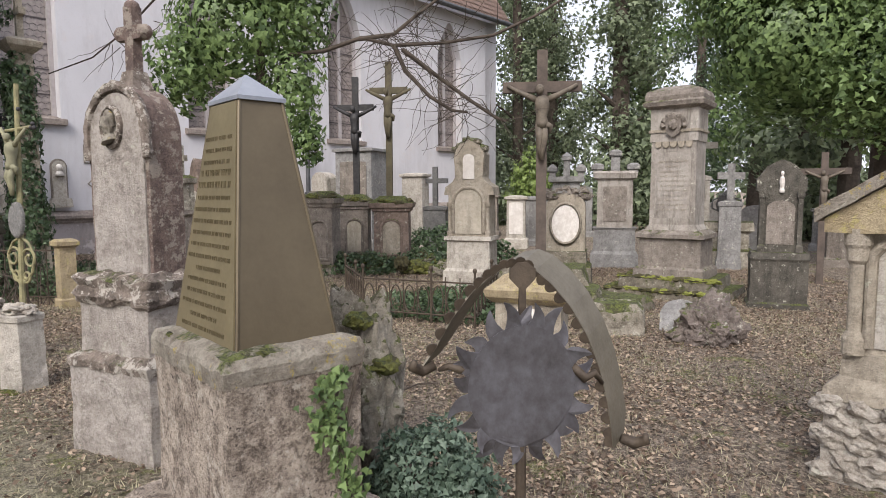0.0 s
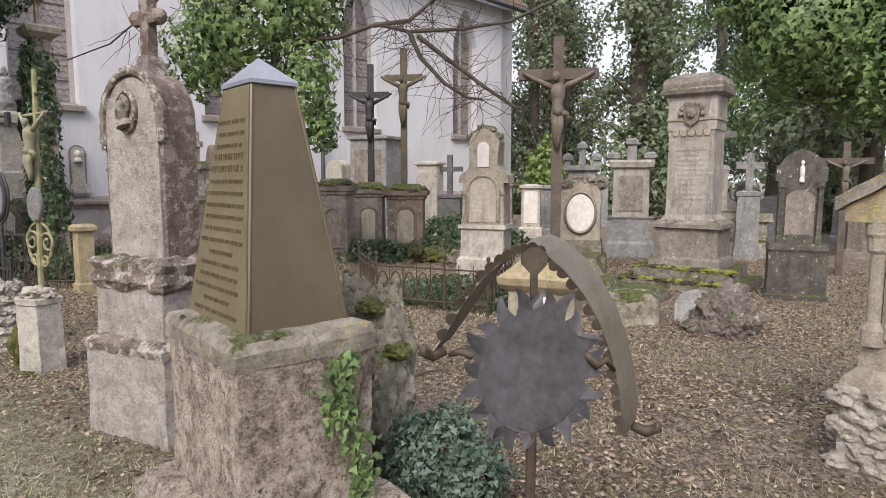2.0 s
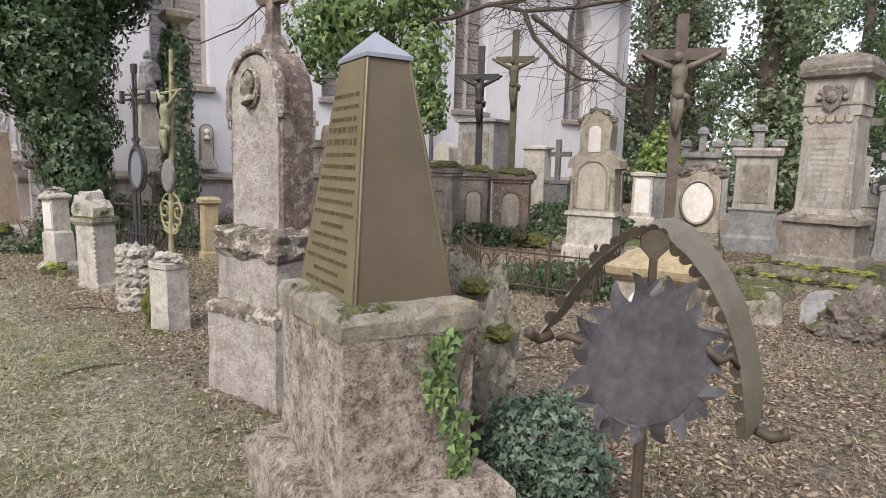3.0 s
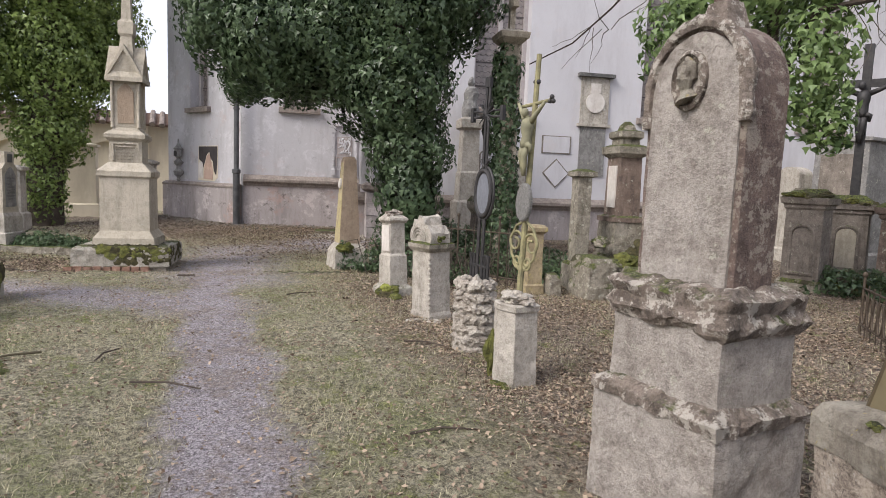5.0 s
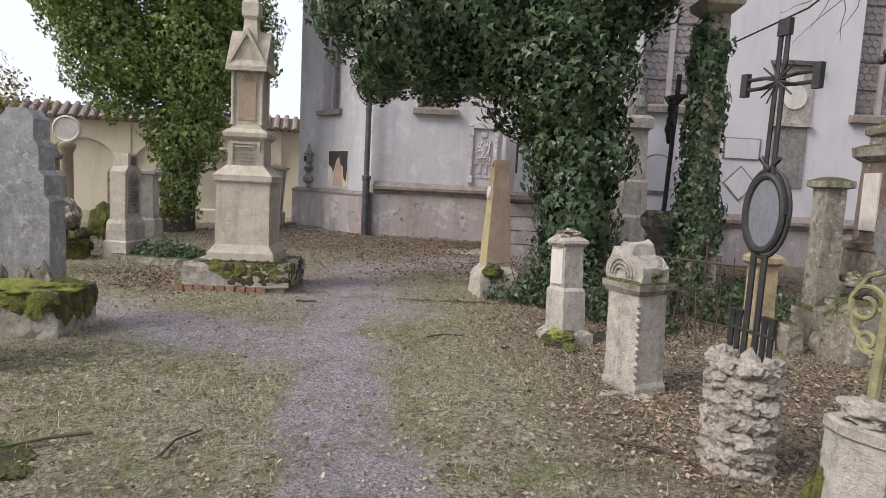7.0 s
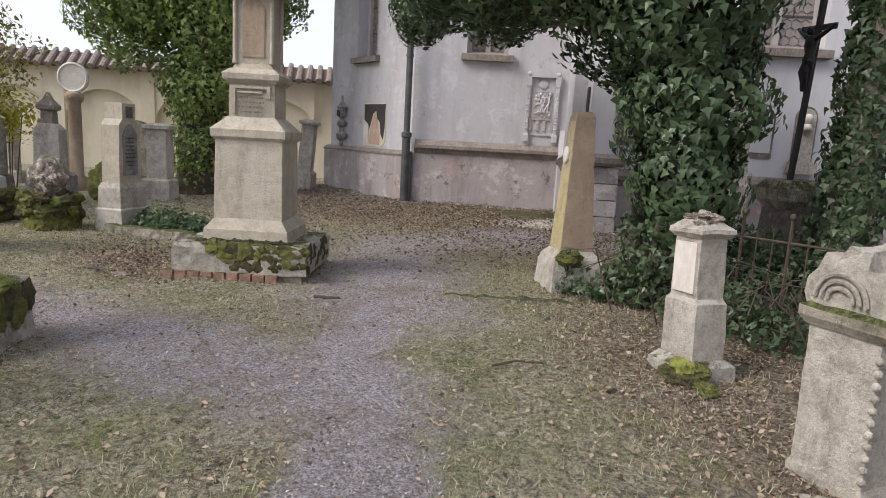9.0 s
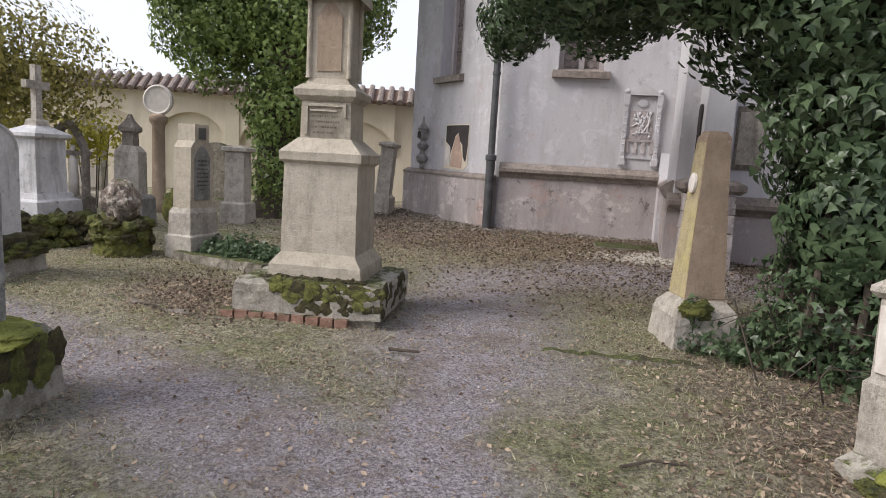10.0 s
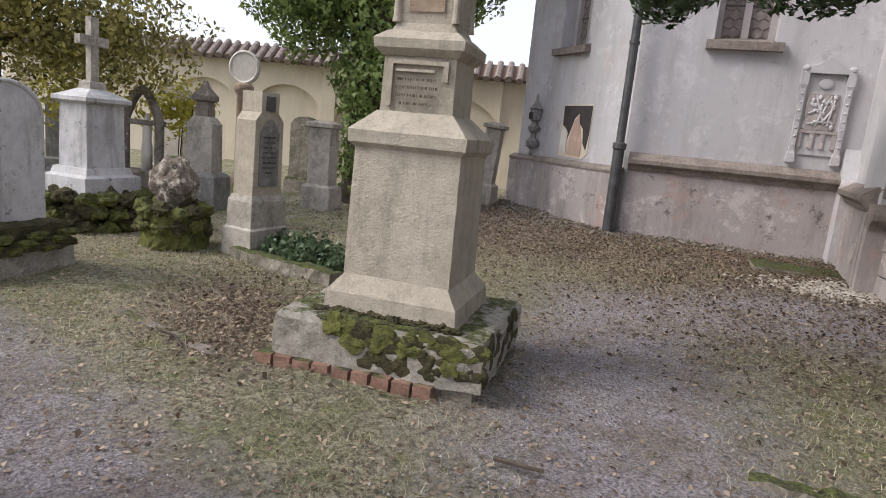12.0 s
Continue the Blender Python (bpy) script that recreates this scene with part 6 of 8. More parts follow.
def carved_stone():
    o = thing("carved_gravestone", "short carved gravestone with a scalloped mossy crown and beaded edge", "gravestone", place(-5.05, 6.1, -18, None, 0, 2))
    block("shaft", [(-0.1, 0.18, 0.14), (0.06, 0.18, 0.14), (0.1, 0.165, 0.13), (0.74, 0.16, 0.125)], M_PALE, o, "", 0.012, 0.005, 0.06)
    block("cap", [(0.73, 0.17, 0.135), (0.77, 0.2, 0.16), (0.81, 0.2, 0.16), (0.83, 0.17, 0.13)], M_MOSSY, o, "mossy moulded cap", 0.008, 0.005, 0.06)
    bm = bmesh.new()
    slab_of(bm, [(-0.19, 0.8), (0.18, 0.8), (0.19, 0.92), (0.13, 1.0), (0.06, 1.0), (0.03, 1.08), (-0.02, 1.1), (-0.06, 1.03), (-0.12, 1.05), (-0.15, 0.98), (-0.2, 0.93)], -0.13, 0.1)
    part("crown", worn(bm, 0.02, 0.05, 0.018, 14), M_PALE, o, "broken carved crown")
    bm = bmesh.new()
    for r in (0.055, 0.085, 0.115):
        tube(bm, [(-0.03 + r * math.cos(math.pi * k / 10), -0.14, 0.86 + r * math.sin(math.pi * k / 10)) for k in range(11)], 0.011, 6)
    part("arch_carving", bm, M_PALE, o)
    for k in range(11):
        bm = bmesh.new()
        ball(bm, (0.162, -0.128, 0.14 + 0.052 * k), 0.018, 1, 8)
        part("bead", bm, M_PALE, o)
    bm = rock((0.07, 0.08, 0.05), 0.4, 2, 1, 3)
    part("moss_cushion", bm, M_MOSS, o, "", pose(0.13, -0.02, 0.87))
    solid("flat_stone", worn(stack(bmesh.new(), [(-0.05, 0.2, 0.09), (0.03, 0.18, 0.07)]), 0.02, 0.07, 0.015), M_PALE, "broken pale kerbstone before a short gravestone", "stone", place(-4.95, 5.86, 30))


carved_stone()


def capped_stone():
    o = thing("capped_gravestone", "slim leaning pale gravestone with a white plate and rough cap", "gravestone", place(-6.18, 6.79, -22, None, -3, 0))
    block("kerb", [(-0.1, 0.19, 0.2), (0.1, 0.18, 0.19), (0.15, 0.15, 0.13)], M_SLAB, o, "mossy stone foot", 0.02, 0.012, 0.06)
    for x, y, z, r, mat in ((0.13, -0.15, 0.1, 0.085, M_BRIGHTMOSS), (0.17, -0.08, 0.09, 0.08, M_MOSS), (0.15, -0.2, 0.03, 0.08, M_DARKMOSS), (0.2, -0.14, 0.03, 0.085, M_DARKMOSS), (0.05, -0.2, 0.05, 0.07, M_MOSS), (0.3, -0.12, 0.0, 0.09, M_MOSS)):
        part("moss_cushion", rock((r, r * 0.8, r * 0.7), 0.4, x * 31, 1, 4), mat, o, "thick green moss", pose(x, y, z))
    block("lower", [(0.12, 0.155, 0.12), (0.5, 0.15, 0.115), (0.53, 0.125, 0.1)], M_PALE, o, "", 0.012, 0.006, 0.06)
    block("upper", [(0.52, 0.125, 0.1), (0.92, 0.12, 0.095)], M_PALE, o, "", 0.01, 0.004, 0.06)
    bm = bmesh.new()
    box(bm, -0.1, 0.1, -0.112, -0.095, 0.56, 0.88)
    part("plate", worn(bm, 0.004, 0.2, 0), M_WHITE, o, "white name plate")
    block("cap", [(0.91, 0.13, 0.105), (0.94, 0.16, 0.13), (0.965, 0.155, 0.128), (1.02, 0.08, 0.07)], M_PALE, o, "", 0.01, 0.008, 0.05)
    bm = rock((0.11, 0.09, 0.05), 0.6, 6, 1, 4)
    part("rough_top", bm, M_CRUST, o, "lichened broken top", pose(0, 0, 1.02))


capped_stone()


def tan_obelisk():
    o = thing("tan_obelisk", "slim tan sandstone obelisk with yellow lichen on a pale base", "monument", place(-8.24, 8.03, 60))
    block("base", [(-0.1, 0.28, 0.28), (0.26, 0.255, 0.255), (0.33, 0.235, 0.235), (0.41, 0.17, 0.17)], M_PALE, o, "", 0.015, 0.008)
    bm = bmesh.new()
    stack(bm, [(0.4, 0.165, 0.165), (1.72, 0.095, 0.095), (1.77, 0.07, 0.07)])
    shaft = part("shaft", worn(bm, 0.01, 0.1, 0.005), M_TAN, o)
    bm = bmesh.new()
    ring_loft(bm, [[(-0.158, -0.1665, 0.42), (0.158, -0.1665, 0.42), (0.09, -0.1005, 1.68), (-0.09, -0.1005, 1.68)], [(-0.158, -0.169, 0.42), (0.158, -0.169, 0.42), (0.09, -0.1035, 1.68), (-0.09, -0.1035, 1.68)]])
    part("yellow_face", bm, M_YELLOWFACE, o, "face coated with yellow lichen", pose(0, 0, 0, 0, 0, -90))
    bm = bmesh.new()
    lathe(bm, [(0.07, 0), (0.07, 0.02), (0.05, 0.03), (0.001, 0.035)], 18)
    part("medallion", bm, M_WHITE, o, "small white oval relief", pose(0, 0, 0, 0, 0, -90) @ pose(0, -0.125, 1.35, 87) @ Matrix.Diagonal((0.8, 1.2, 1, 1)))
    bm = rock((0.13, 0.05, 0.08), 0.5, 3, 1, 4)
    part("moss_cushion", bm, M_MOSS, o, "", pose(-0.1, -0.25, 0.35))


tan_obelisk()
ivy_over("ivy_sprig", "ivy trailing over an obelisk's base", [(-8.1, 7.82, 0.3, 0.07, 0.07, 0.16), (-7.95, 7.8, 0.08, 0.3, 0.16, 0.09)], 320, (0.035, 0.07), 41, M_IVY)


# ---- the tall gabled monument on a mossy slab ----
def gabled_monument():
    o = thing("gabled_monument", "tall beige sandstone monument with gabled shaft on a mossy slab", "monument", place(-10.27, 5.57, 50))
    block("slab", [(0.07, 0.63, 0.56), (0.3, 0.625, 0.555), (0.335, 0.6, 0.53)], M_SLAB, o, "broad stone slab with moss", 0.02, 0.015, 0.05)
    block("foundation", [(-0.1, 0.58, 0.53), (0.075, 0.58, 0.53)], M_MOSSY, o)
    for k in range(9):
        bm = worn(box(bmesh.new(), -0.052, 0.052, -0.06, 0.06, 0.0, 0.075), 0.006, 0.06, 0.005, 20, k)
        part("brick", bm, M_BRICK, o, "", pose(-0.66 + 0.122 * k, -0.55, 0.0, 0, 0, (k * 37 % 5) - 2))
    block("foot", [(0.33, 0.41, 0.39), (0.45, 0.4, 0.38), (0.56, 0.32, 0.3)], M_BEIGE, o, "", 0.01, 0.004)
    block("die", [(0.55, 0.33, 0.305), (1.3, 0.318, 0.29), (1.33, 0.35, 0.322), (1.4, 0.355, 0.327), (1.52, 0.228, 0.21)], M_BEIGE, o, "", 0.01, 0.004)
    block("text_block", [(1.51, 0.22, 0.2), (1.84, 0.215, 0.195)], M_BEIGE, o, "", 0.006, 0.002)
    bm = bmesh.new()
    for x0, x1, z0, z1 in ((-0.18, -0.15, 1.55, 1.81), (0.15, 0.18, 1.7, 1.81), (-0.18, 0.18, 1.785, 1.81), (-0.13, 0.1, 1.745, 1.76)):
        box(bm, x0, x1, -0.222, -0.2, z0, z1)
    part("raised_frame", worn(bm, 0.005, 0.1, 0.002), M_BEIGE, o)
    inscription(o, -0.13, 0.13, 1.55, 1.73, -0.2185, 4, M_DUSK, 20)
    block("cornice", [(1.83, 0.225, 0.205), (1.87, 0.265, 0.245), (1.92, 0.27, 0.25), (1.97, 0.21, 0.19)], M_BEIGE, o, "", 0.006, 0.003)
    block("shaft", [(1.96, 0.2, 0.18), (2.02, 0.17, 0.15), (2.75, 0.16, 0.14)], M_BEIGE, o, "", 0.006, 0.003)
    for sx in (-1, 1):
        for sy in (-1, 1):
            bm = bmesh.new()
            lathe(bm, [(0.028, 2.02), (0.022, 2.06), (0.022, 2.66), (0.034, 2.72)], 10, sx * 0.175, sy * 0.155)
            part("corner_shaft", bm, M_BEIGE, o)
    bm = bmesh.new()
    slab_of(bm, arch_outline(0.105, 2.52, 0.12, 10, True, 2.08), -0.158, -0.14)
    part("front_panel", worn(bm, 0.004, 0.1, 0.002), M_TAN, o)
    for rz, a, d in ((0, 0.2, 0.2), (90, 0.19, 0.21)):
        bm = bmesh.new()
        slab_of(bm, [(-a, 2.74), (a, 2.74), (0, 3.1)], -d, d)
        part("gable", worn(bm, 0.006, 0.1, 0.003), M_BEIGE, o, "", pose(0, 0, 0, 0, 0, rz))
        for s in (-1, 1):
            bm = bmesh.new()
            ring_loft(bm, [[(s * (a + 0.05), y, 2.66), (s * (a + 0.05), y, 2.72), (0, y, 3.17), (0, y, 3.09)] for y in (-d - 0.03, d + 0.03)])
            part("gable_coping", worn(bm, 0.006, 0.1, 0.003), M_BEIGE, o, "", pose(0, 0, 0, 0, 0, rz))
    block("spire", [(3.0, 0.1, 0.1), (3.3, 0.075, 0.075), (3.34, 0.1, 0.1), (3.5, 0.1, 0.1), (3.54, 0.065, 0.065), (4.0, 0.05, 0.05)], M_BEIGE, o, "", 0.006, 0.003)
    bm = bmesh.new()
    box(bm, -0.045, 0.045, -0.04, 0.04, 3.95, 4.6)
    box(bm, -0.2, 0.2, -0.039, 0.039, 4.25, 4.34)
    part("stone_cross", worn(bm, 0.01, 0.15, 0.004), M_BEIGE, o)
    rng = random.Random(4)
    for k in range(22):
        x = -0.42 + 0.84 * k / 21
        bm = rock((0.04, 0.035, rng.uniform(0.012, 0.03)), 0.6, k * 1.7, 1, 3, 2.5)
        part("dark_moss", bm, M_DARKMOSS, o, "", pose(x, -0.4 + rng.uniform(-0.015, 0.015), 0.342))
    for k in range(95):
        # moss hangs over the front's farther half and the side, thickest under the edge
        side = k % 3 == 0
        u = rng.random()
        drop = rng.random() ** 1.5
        r = rng.uniform(0.025, 0.055)
        at = pose(0.622, -0.5 + 0.95 * u, 0.31 - 0.2 * drop, 0, 0, 90) if side else pose(-0.2 + 0.82 * u ** 0.75, -0.55, 0.31 - 0.2 * drop)
        part("hanging_moss", rock((r * 1.3, 0.014, r), 0.55, k * 2.9, 1, 2, 2.5), (M_DARKMOSS, M_DARKMOSS, M_MOSS)[k % 3] if drop < 0.2 else M_DARKMOSS, o, "", at)
    for k in range(16):
        bm = rock((rng.uniform(0.05, 0.12), 0.06, 0.014), 0.6, k * 2.2, 1, 3)
        front = k % 3 != 0
        part("moss_cushion", bm, M_MOSS, o, "", pose(-0.35 + 0.07 * rng.randint(0, 8), rng.uniform(-0.5, -0.42), 0.335) if front else pose(rng.uniform(-0.3, 0.5), -0.555, rng.uniform(0.2, 0.31), 80))


gabled_monument()


# ---- stones left of the path ----
def big_grey_stone():
    o = thing("grey_gravestone", "large grey round-shouldered gravestone on a block base", "gravestone", place(-8.2, 2.12, 50))
    block("base", [(-0.1, 0.52, 0.17), (0.5, 0.5, 0.16), (0.56, 0.42, 0.13)], M_PALEGREY, o, "", 0.02, 0.01)
    bm = bmesh.new()
    slab_of(bm, [(-0.36, 0.54), (0.36, 0.54), (0.38, 1.5), (0.34, 1.6), (0.26, 1.64), (0.24, 1.76), (0.12, 1.86), (-0.12, 1.86), (-0.24, 1.76), (-0.26, 1.64), (-0.34, 1.6), (-0.38, 1.5)], -0.1, 0.1)
    part("slab", worn(bm, 0.02, 0.08, 0.008), M_PALEGREY, o)


big_grey_stone()


def stepped_stone():
    o = thing("stepped_gravestone", "grey speckled gravestone with stepped shoulders on a mossy block", "gravestone", place(-8.98, 2.98, 50))
    block("base", [(-0.1, 0.42, 0.33), (0.35, 0.41, 0.32), (0.44, 0.34, 0.27)], M_SLAB, o, "stone block capped with green moss", 0.04, 0.025, 0.06)
    bm = rock((0.435, 0.35, 0.1), 0.16, 3, 1, 5, 2)
    part("moss_cap", bm, M_BRIGHTMOSS, o, "thick bright moss", pose(0, 0, 0.41))
    for k in range(7):
        bm = rock((0.09, 0.022, 0.075 + 0.02 * (k % 3)), 0.3, k * 2.1, 1, 4, 2)
        part("hanging_moss", bm, M_BRIGHTMOSS if k % 2 else M_MOSS, o, "", pose(-0.34 + 0.115 * k, -0.325, 0.36 - 0.02 * (k % 3)))
        bm = rock((0.022, 0.085, 0.1 + 0.04 * (k % 2)), 0.3, k * 3.1, 1, 4, 2)
        part("hanging_moss", bm, M_MOSS if k % 2 else M_DARKMOSS, o, "", pose(0.41, -0.26 + 0.085 * k, 0.31 - 0.04 * (k % 2)))
    bm = bmesh.new()
    slab_of(bm, [(-0.25, 0.42), (0.25, 0.42), (0.25, 1.15), (0.21, 1.2), (0.21, 1.36), (0.17, 1.4), (0.17, 1.6), (0.13, 1.66), (0.13, 1.82), (0.07, 1.9), (-0.07, 1.9), (-0.13, 1.82), (-0.13, 1.66), (-0.17, 1.6), (-0.17, 1.4), (-0.21, 1.36), (-0.21, 1.2), (-0.25, 1.15)], -0.12, 0.12)
    part("slab", worn(bm, 0.012, 0.07, 0.006), M_PALEGREY, o)
    for x, r in ((-0.2, 0.09), (0.05, 0.06), (0.2, 0.08)):
        bm = rock((r, 0.03, r * 1.6), 0.5, x * 7, 1, 3)
        part("moss_patch", bm, M_MOSSY, o, "dark moss at the foot", pose(x, -0.12, 0.5))


stepped_stone()


def white_stone():
    o = thing("white_gravestone", "white-grey round-headed marble gravestone on a dark mossy base", "gravestone", place(-12.6, 2.9, 141))
    block("base", [(-0.1, 0.46, 0.3), (0.2, 0.45, 0.29)], M_SLAB, o, "blackened pale lower base", 0.03, 0.02, 0.06)
    block("layer", [(0.2, 0.48, 0.31), (0.26, 0.48, 0.31), (0.28, 0.42, 0.26)], M_DARKMOSS, o, "dark mossy layer", 0.02, 0.025, 0.05)
    block("upper_layer", [(0.27, 0.44, 0.25), (0.4, 0.43, 0.24), (0.43, 0.38, 0.18)], M_DARKMOSS, o, "dark mossy layer", 0.02, 0.025, 0.05)
    for k in range(9):
        bm = rock((0.09, 0.04, 0.035), 0.5, k * 2.3, 1, 3)
        part("moss_cushion", bm, M_MOSS, o, "", pose(-0.4 + 0.1 * k, -0.29, 0.22 + 0.05 * (k % 3)))
    bm = bmesh.new()
    slab_of(bm, arch_outline(0.33, 1.26, 0.28, 18, base=0.4), -0.125, 0.125)
    part("slab", worn(bm, 0.012, 0.08, 0.003), M_MARBLE, o)
    bm = bmesh.new()
    tube(bm, [(0.31 * math.cos(math.pi * k / 18), -0.125, 1.25 + 0.27 * math.sin(math.pi * k / 18)) for k in range(19)], 0.018, 6)
    part("edge_moulding", bm, M_MARBLE, o)


white_stone()


def cross_monument():
    o = thing("cross_monument", "white-grey marble pedestal with a stone cross on a mossy rubble mound", "monument", place(-14.8, 3.35, 138))
    rng = random.Random(3)
    bm = rock((0.62, 0.52, 0.46), 0.3, 5, 1, 5, 3)
    part("mound", bm, M_DARKMOSS, o, "mossy rubble mound", pose(0, 0, 0.08))
    for k in range(48):
        a = 2 * math.pi * k / 16 + 0.2 * (k // 16)
        bm = rock((0.12, 0.1, 0.085), 0.5, k, 1, 3)
        part("mound_stone", bm, (M_MOSS, M_DARKMOSS, M_MOSS)[k % 3], o, "", pose(0.56 * math.cos(a), 0.48 * math.sin(a), 0.06 + 0.16 * (k // 16) + rng.uniform(-0.04, 0.04)))
    block("step", [(0.42, 0.39, 0.32), (0.6, 0.38, 0.31), (0.63, 0.32, 0.26), (0.7, 0.3, 0.24)], M_MARBLE, o, "", 0.01, 0.003)
    block("body", [(0.69, 0.26, 0.2), (1.4, 0.25, 0.19)], M_MARBLE, o, "", 0.008, 0.002)
    block("top", [(1.39, 0.26, 0.2), (1.42, 0.31, 0.25), (1.46, 0.31, 0.25), (1.56, 0.1, 0.08)], M_MARBLE, o, "", 0.006, 0.002)
    block("cross_foot", [(1.5, 0.12, 0.1), (1.62, 0.1, 0.08), (1.64, 0.07, 0.06)], M_PALE, o)
    bm = bmesh.new()
    box(bm, -0.05, 0.05, -0.04, 0.04, 1.6, 2.32)
    box(bm, -0.19, 0.19, -0.039, 0.039, 2.02, 2.12)
    part("cross", worn(bm, 0.012, 0.1, 0.004), M_PALE, o)


cross_monument()


def boulder_stone():
    o = thing("boulder_gravestone", "pink-grey lichened boulder on a mossy block", "gravestone", place(-13.6, 4.2, 40))
    bm = bmesh.new()
    lathe(bm, [(0.33, -0.1), (0.33, 0.1), (0.31, 0.34), (0.27, 0.42), (0.001, 0.44)], 20)
    part("block", worn(bm, 0.02, 0.05, 0.035), M_MOSS, o, "round moss-covered stone block")
    bm = rock((0.23, 0.21, 0.27), 0.22, 9, 1, 4)
    part("boulder", bm, M_CRUST, o, "", pose(0, 0, 0.66))
    for k in range(22):
        a = 2 * math.pi * k / 11
        bm = rock((0.1, 0.085, 0.075), 0.4, k, 1, 3)
        part("moss_clump", bm, M_MOSS if k % 3 else M_DARKMOSS, o, "", pose(0.29 * math.cos(a), 0.29 * math.sin(a), (0.4 if k < 11 else 0.24) + 0.03 * math.sin(k * 3)))


boulder_stone()


def slim_pillar():
    o = thing("slim_gravestone", "slim grey gravestone with a dark inset tablet and stepped base", "gravestone", place(-13.3, 4.98, 128))
    block("base", [(-0.1, 0.27, 0.2), (0.3, 0.27, 0.2), (0.32, 0.24, 0.17), (0.58, 0.235, 0.165), (0.64, 0.21, 0.14)], M_PALE, o, "", 0.012, 0.004)
    bm = bmesh.new()
    slab_of(bm, [(-0.2, 0.63), (0.2, 0.63), (0.19, 1.38), (0.12, 1.46), (0.12, 1.66), (-0.12, 1.66), (-0.12, 1.46), (-0.19, 1.38)], -0.13, 0.13)
    part("shaft", worn(bm, 0.012, 0.1, 0.004), M_BEIGE, o)
    bm = bmesh.new()
    slab_of(bm, arch_outline(0.13, 1.26, 0.14, 12, True, 0.74), -0.142, -0.12)
    part("tablet", bm, M_GREY, o, "grey inset tablet")
    inscription(o, -0.1, 0.1, 0.85, 1.25, -0.144, 8, M_DARK, 33)
    bm = bmesh.new()
    box(bm, -0.06, 0.06, -0.14, -0.12, 1.48, 1.62)
    part("small_panel", bm, M_DARK, o)


slim_pillar()
ivy_over("ivy_bed", "ivy on a kerbed grave beside the tall monument", [(-13.0, 5.2, 0.08, 0.28, 0.24, 0.2), (-12.7, 5.42, 0.1, 0.32, 0.26, 0.24), (-12.4, 5.65, 0.08, 0.32, 0.26, 0.19), (-12.0, 5.9, 0.08, 0.3, 0.24, 0.17)], 3600, (0.035, 0.07), 44, M_IVY, (0, 0, -0.3), 0.7, 0.5)
for x0, y0, x1, y1, w in ((-13.1, 4.78, -12.0, 5.52, 0.08), (-11.4, 3.85, -10.35, 4.45, 0.035), (-8.5, 6.62, -7.75, 7.5, 0.05)):
    m, L = wall_frame(Vector((x0, y0, 0)), Vector((x1, y1, 0)))
    bm = worn(box(bmesh.new(), 0, L, -w, w, -0.1, 0.028 if w < 0.07 else 0.1), 0.015, 0.06, 0.025)
    solid("grave_kerb", bm, M_MOSSY if w > 0.04 else M_DUSK, "low mossy stone edging of a grave", "kerb", Matrix.Translation((0, 0, ground_z(x0, y0))) @ m, "grave kerbs")


# ---- far stones before the yard wall ----
def disc_column():
    o = thing("disc_column", "slim tan column carrying a round white plaque", "column", place(-18.9, 5.35, 55))
    bm = bmesh.new()
    lathe(bm, [(0.22, -0.1), (0.22, 0.25), (0.13, 0.32), (0.12, 1.75), (0.17, 1.82), (0.18, 1.92), (0.1, 1.98)], 18)
    part("column", bm, M_TAN, o, smooth=True)
    bm = bmesh.new()
    lathe(bm, [(0.27, -0.05), (0.3, -0.03), (0.3, 0.03), (0.27, 0.05), (0.24, 0.03), (0.001, 0.03)], 28)
    part("plaque", bm, M_WHITE, o, "", pose(0, 0, 2.25, 90))


disc_column()


def arch_frame_stone():
    o = thing("arched_gravestone", "dark pointed-arch gravestone frame with a small white statue", "gravestone", place(-17.4, 3.75, 60))
    block("base", [(-0.1, 0.36, 0.22), (0.4, 0.34, 0.2), (0.45, 0.28, 0.15)], M_DUSK, o)
    bm = bmesh.new()
    pts = [(0.28, 0, 0.44), (0.28, 0, 1.2)] + [(0.28 * u, 0, 1.2 + 0.45 * (1 - abs(u) ** 1.7)) for u in [1 - k / 6 for k in range(1, 12)]] + [(-0.28, 0, 1.2), (-0.28, 0, 0.44)]
    tube(bm, pts, 0.07, 8)
    part("arch", bm, M_DUSK, o)
    bm = bmesh.new()
    box(bm, -0.36, 0.36, -0.05, 0.05, 1.12, 1.2)
    part("crossbar", bm, M_DUSK, o)
    bm = bmesh.new()
    lathe(bm, [(0.08, 0.44), (0.08, 0.8), (0.06, 0.9), (0.075, 1.0), (0.05, 1.12), (0.02, 1.18), (0.045, 1.24), (0.02, 1.3)], 12, 0.08, 0)
    part("statue", bm, M_WHITE, o, "small white statue", smooth=True)


arch_frame_stone()


def pinnacle_stone():
    o = thing("pinnacle_gravestone", "grey gravestone with a small carved pinnacle", "gravestone", place(-16.5, 4.6, 55))
    block("base", [(-0.1, 0.32, 0.24), (0.5, 0.3, 0.22), (0.56, 0.25, 0.17)], M_GREY, o)
    block("shaft", [(0.55, 0.21, 0.14), (1.25, 0.2, 0.13), (1.35, 0.12, 0.1)], M_PALE, o)
    block("pinnacle", [(1.33, 0.1, 0.09), (1.55, 0.09, 0.08), (1.58, 0.14, 0.12), (1.64, 0.14, 0.12), (1.75, 0.06, 0.05), (1.85, 0.02, 0.02)], M_DUSK, o)


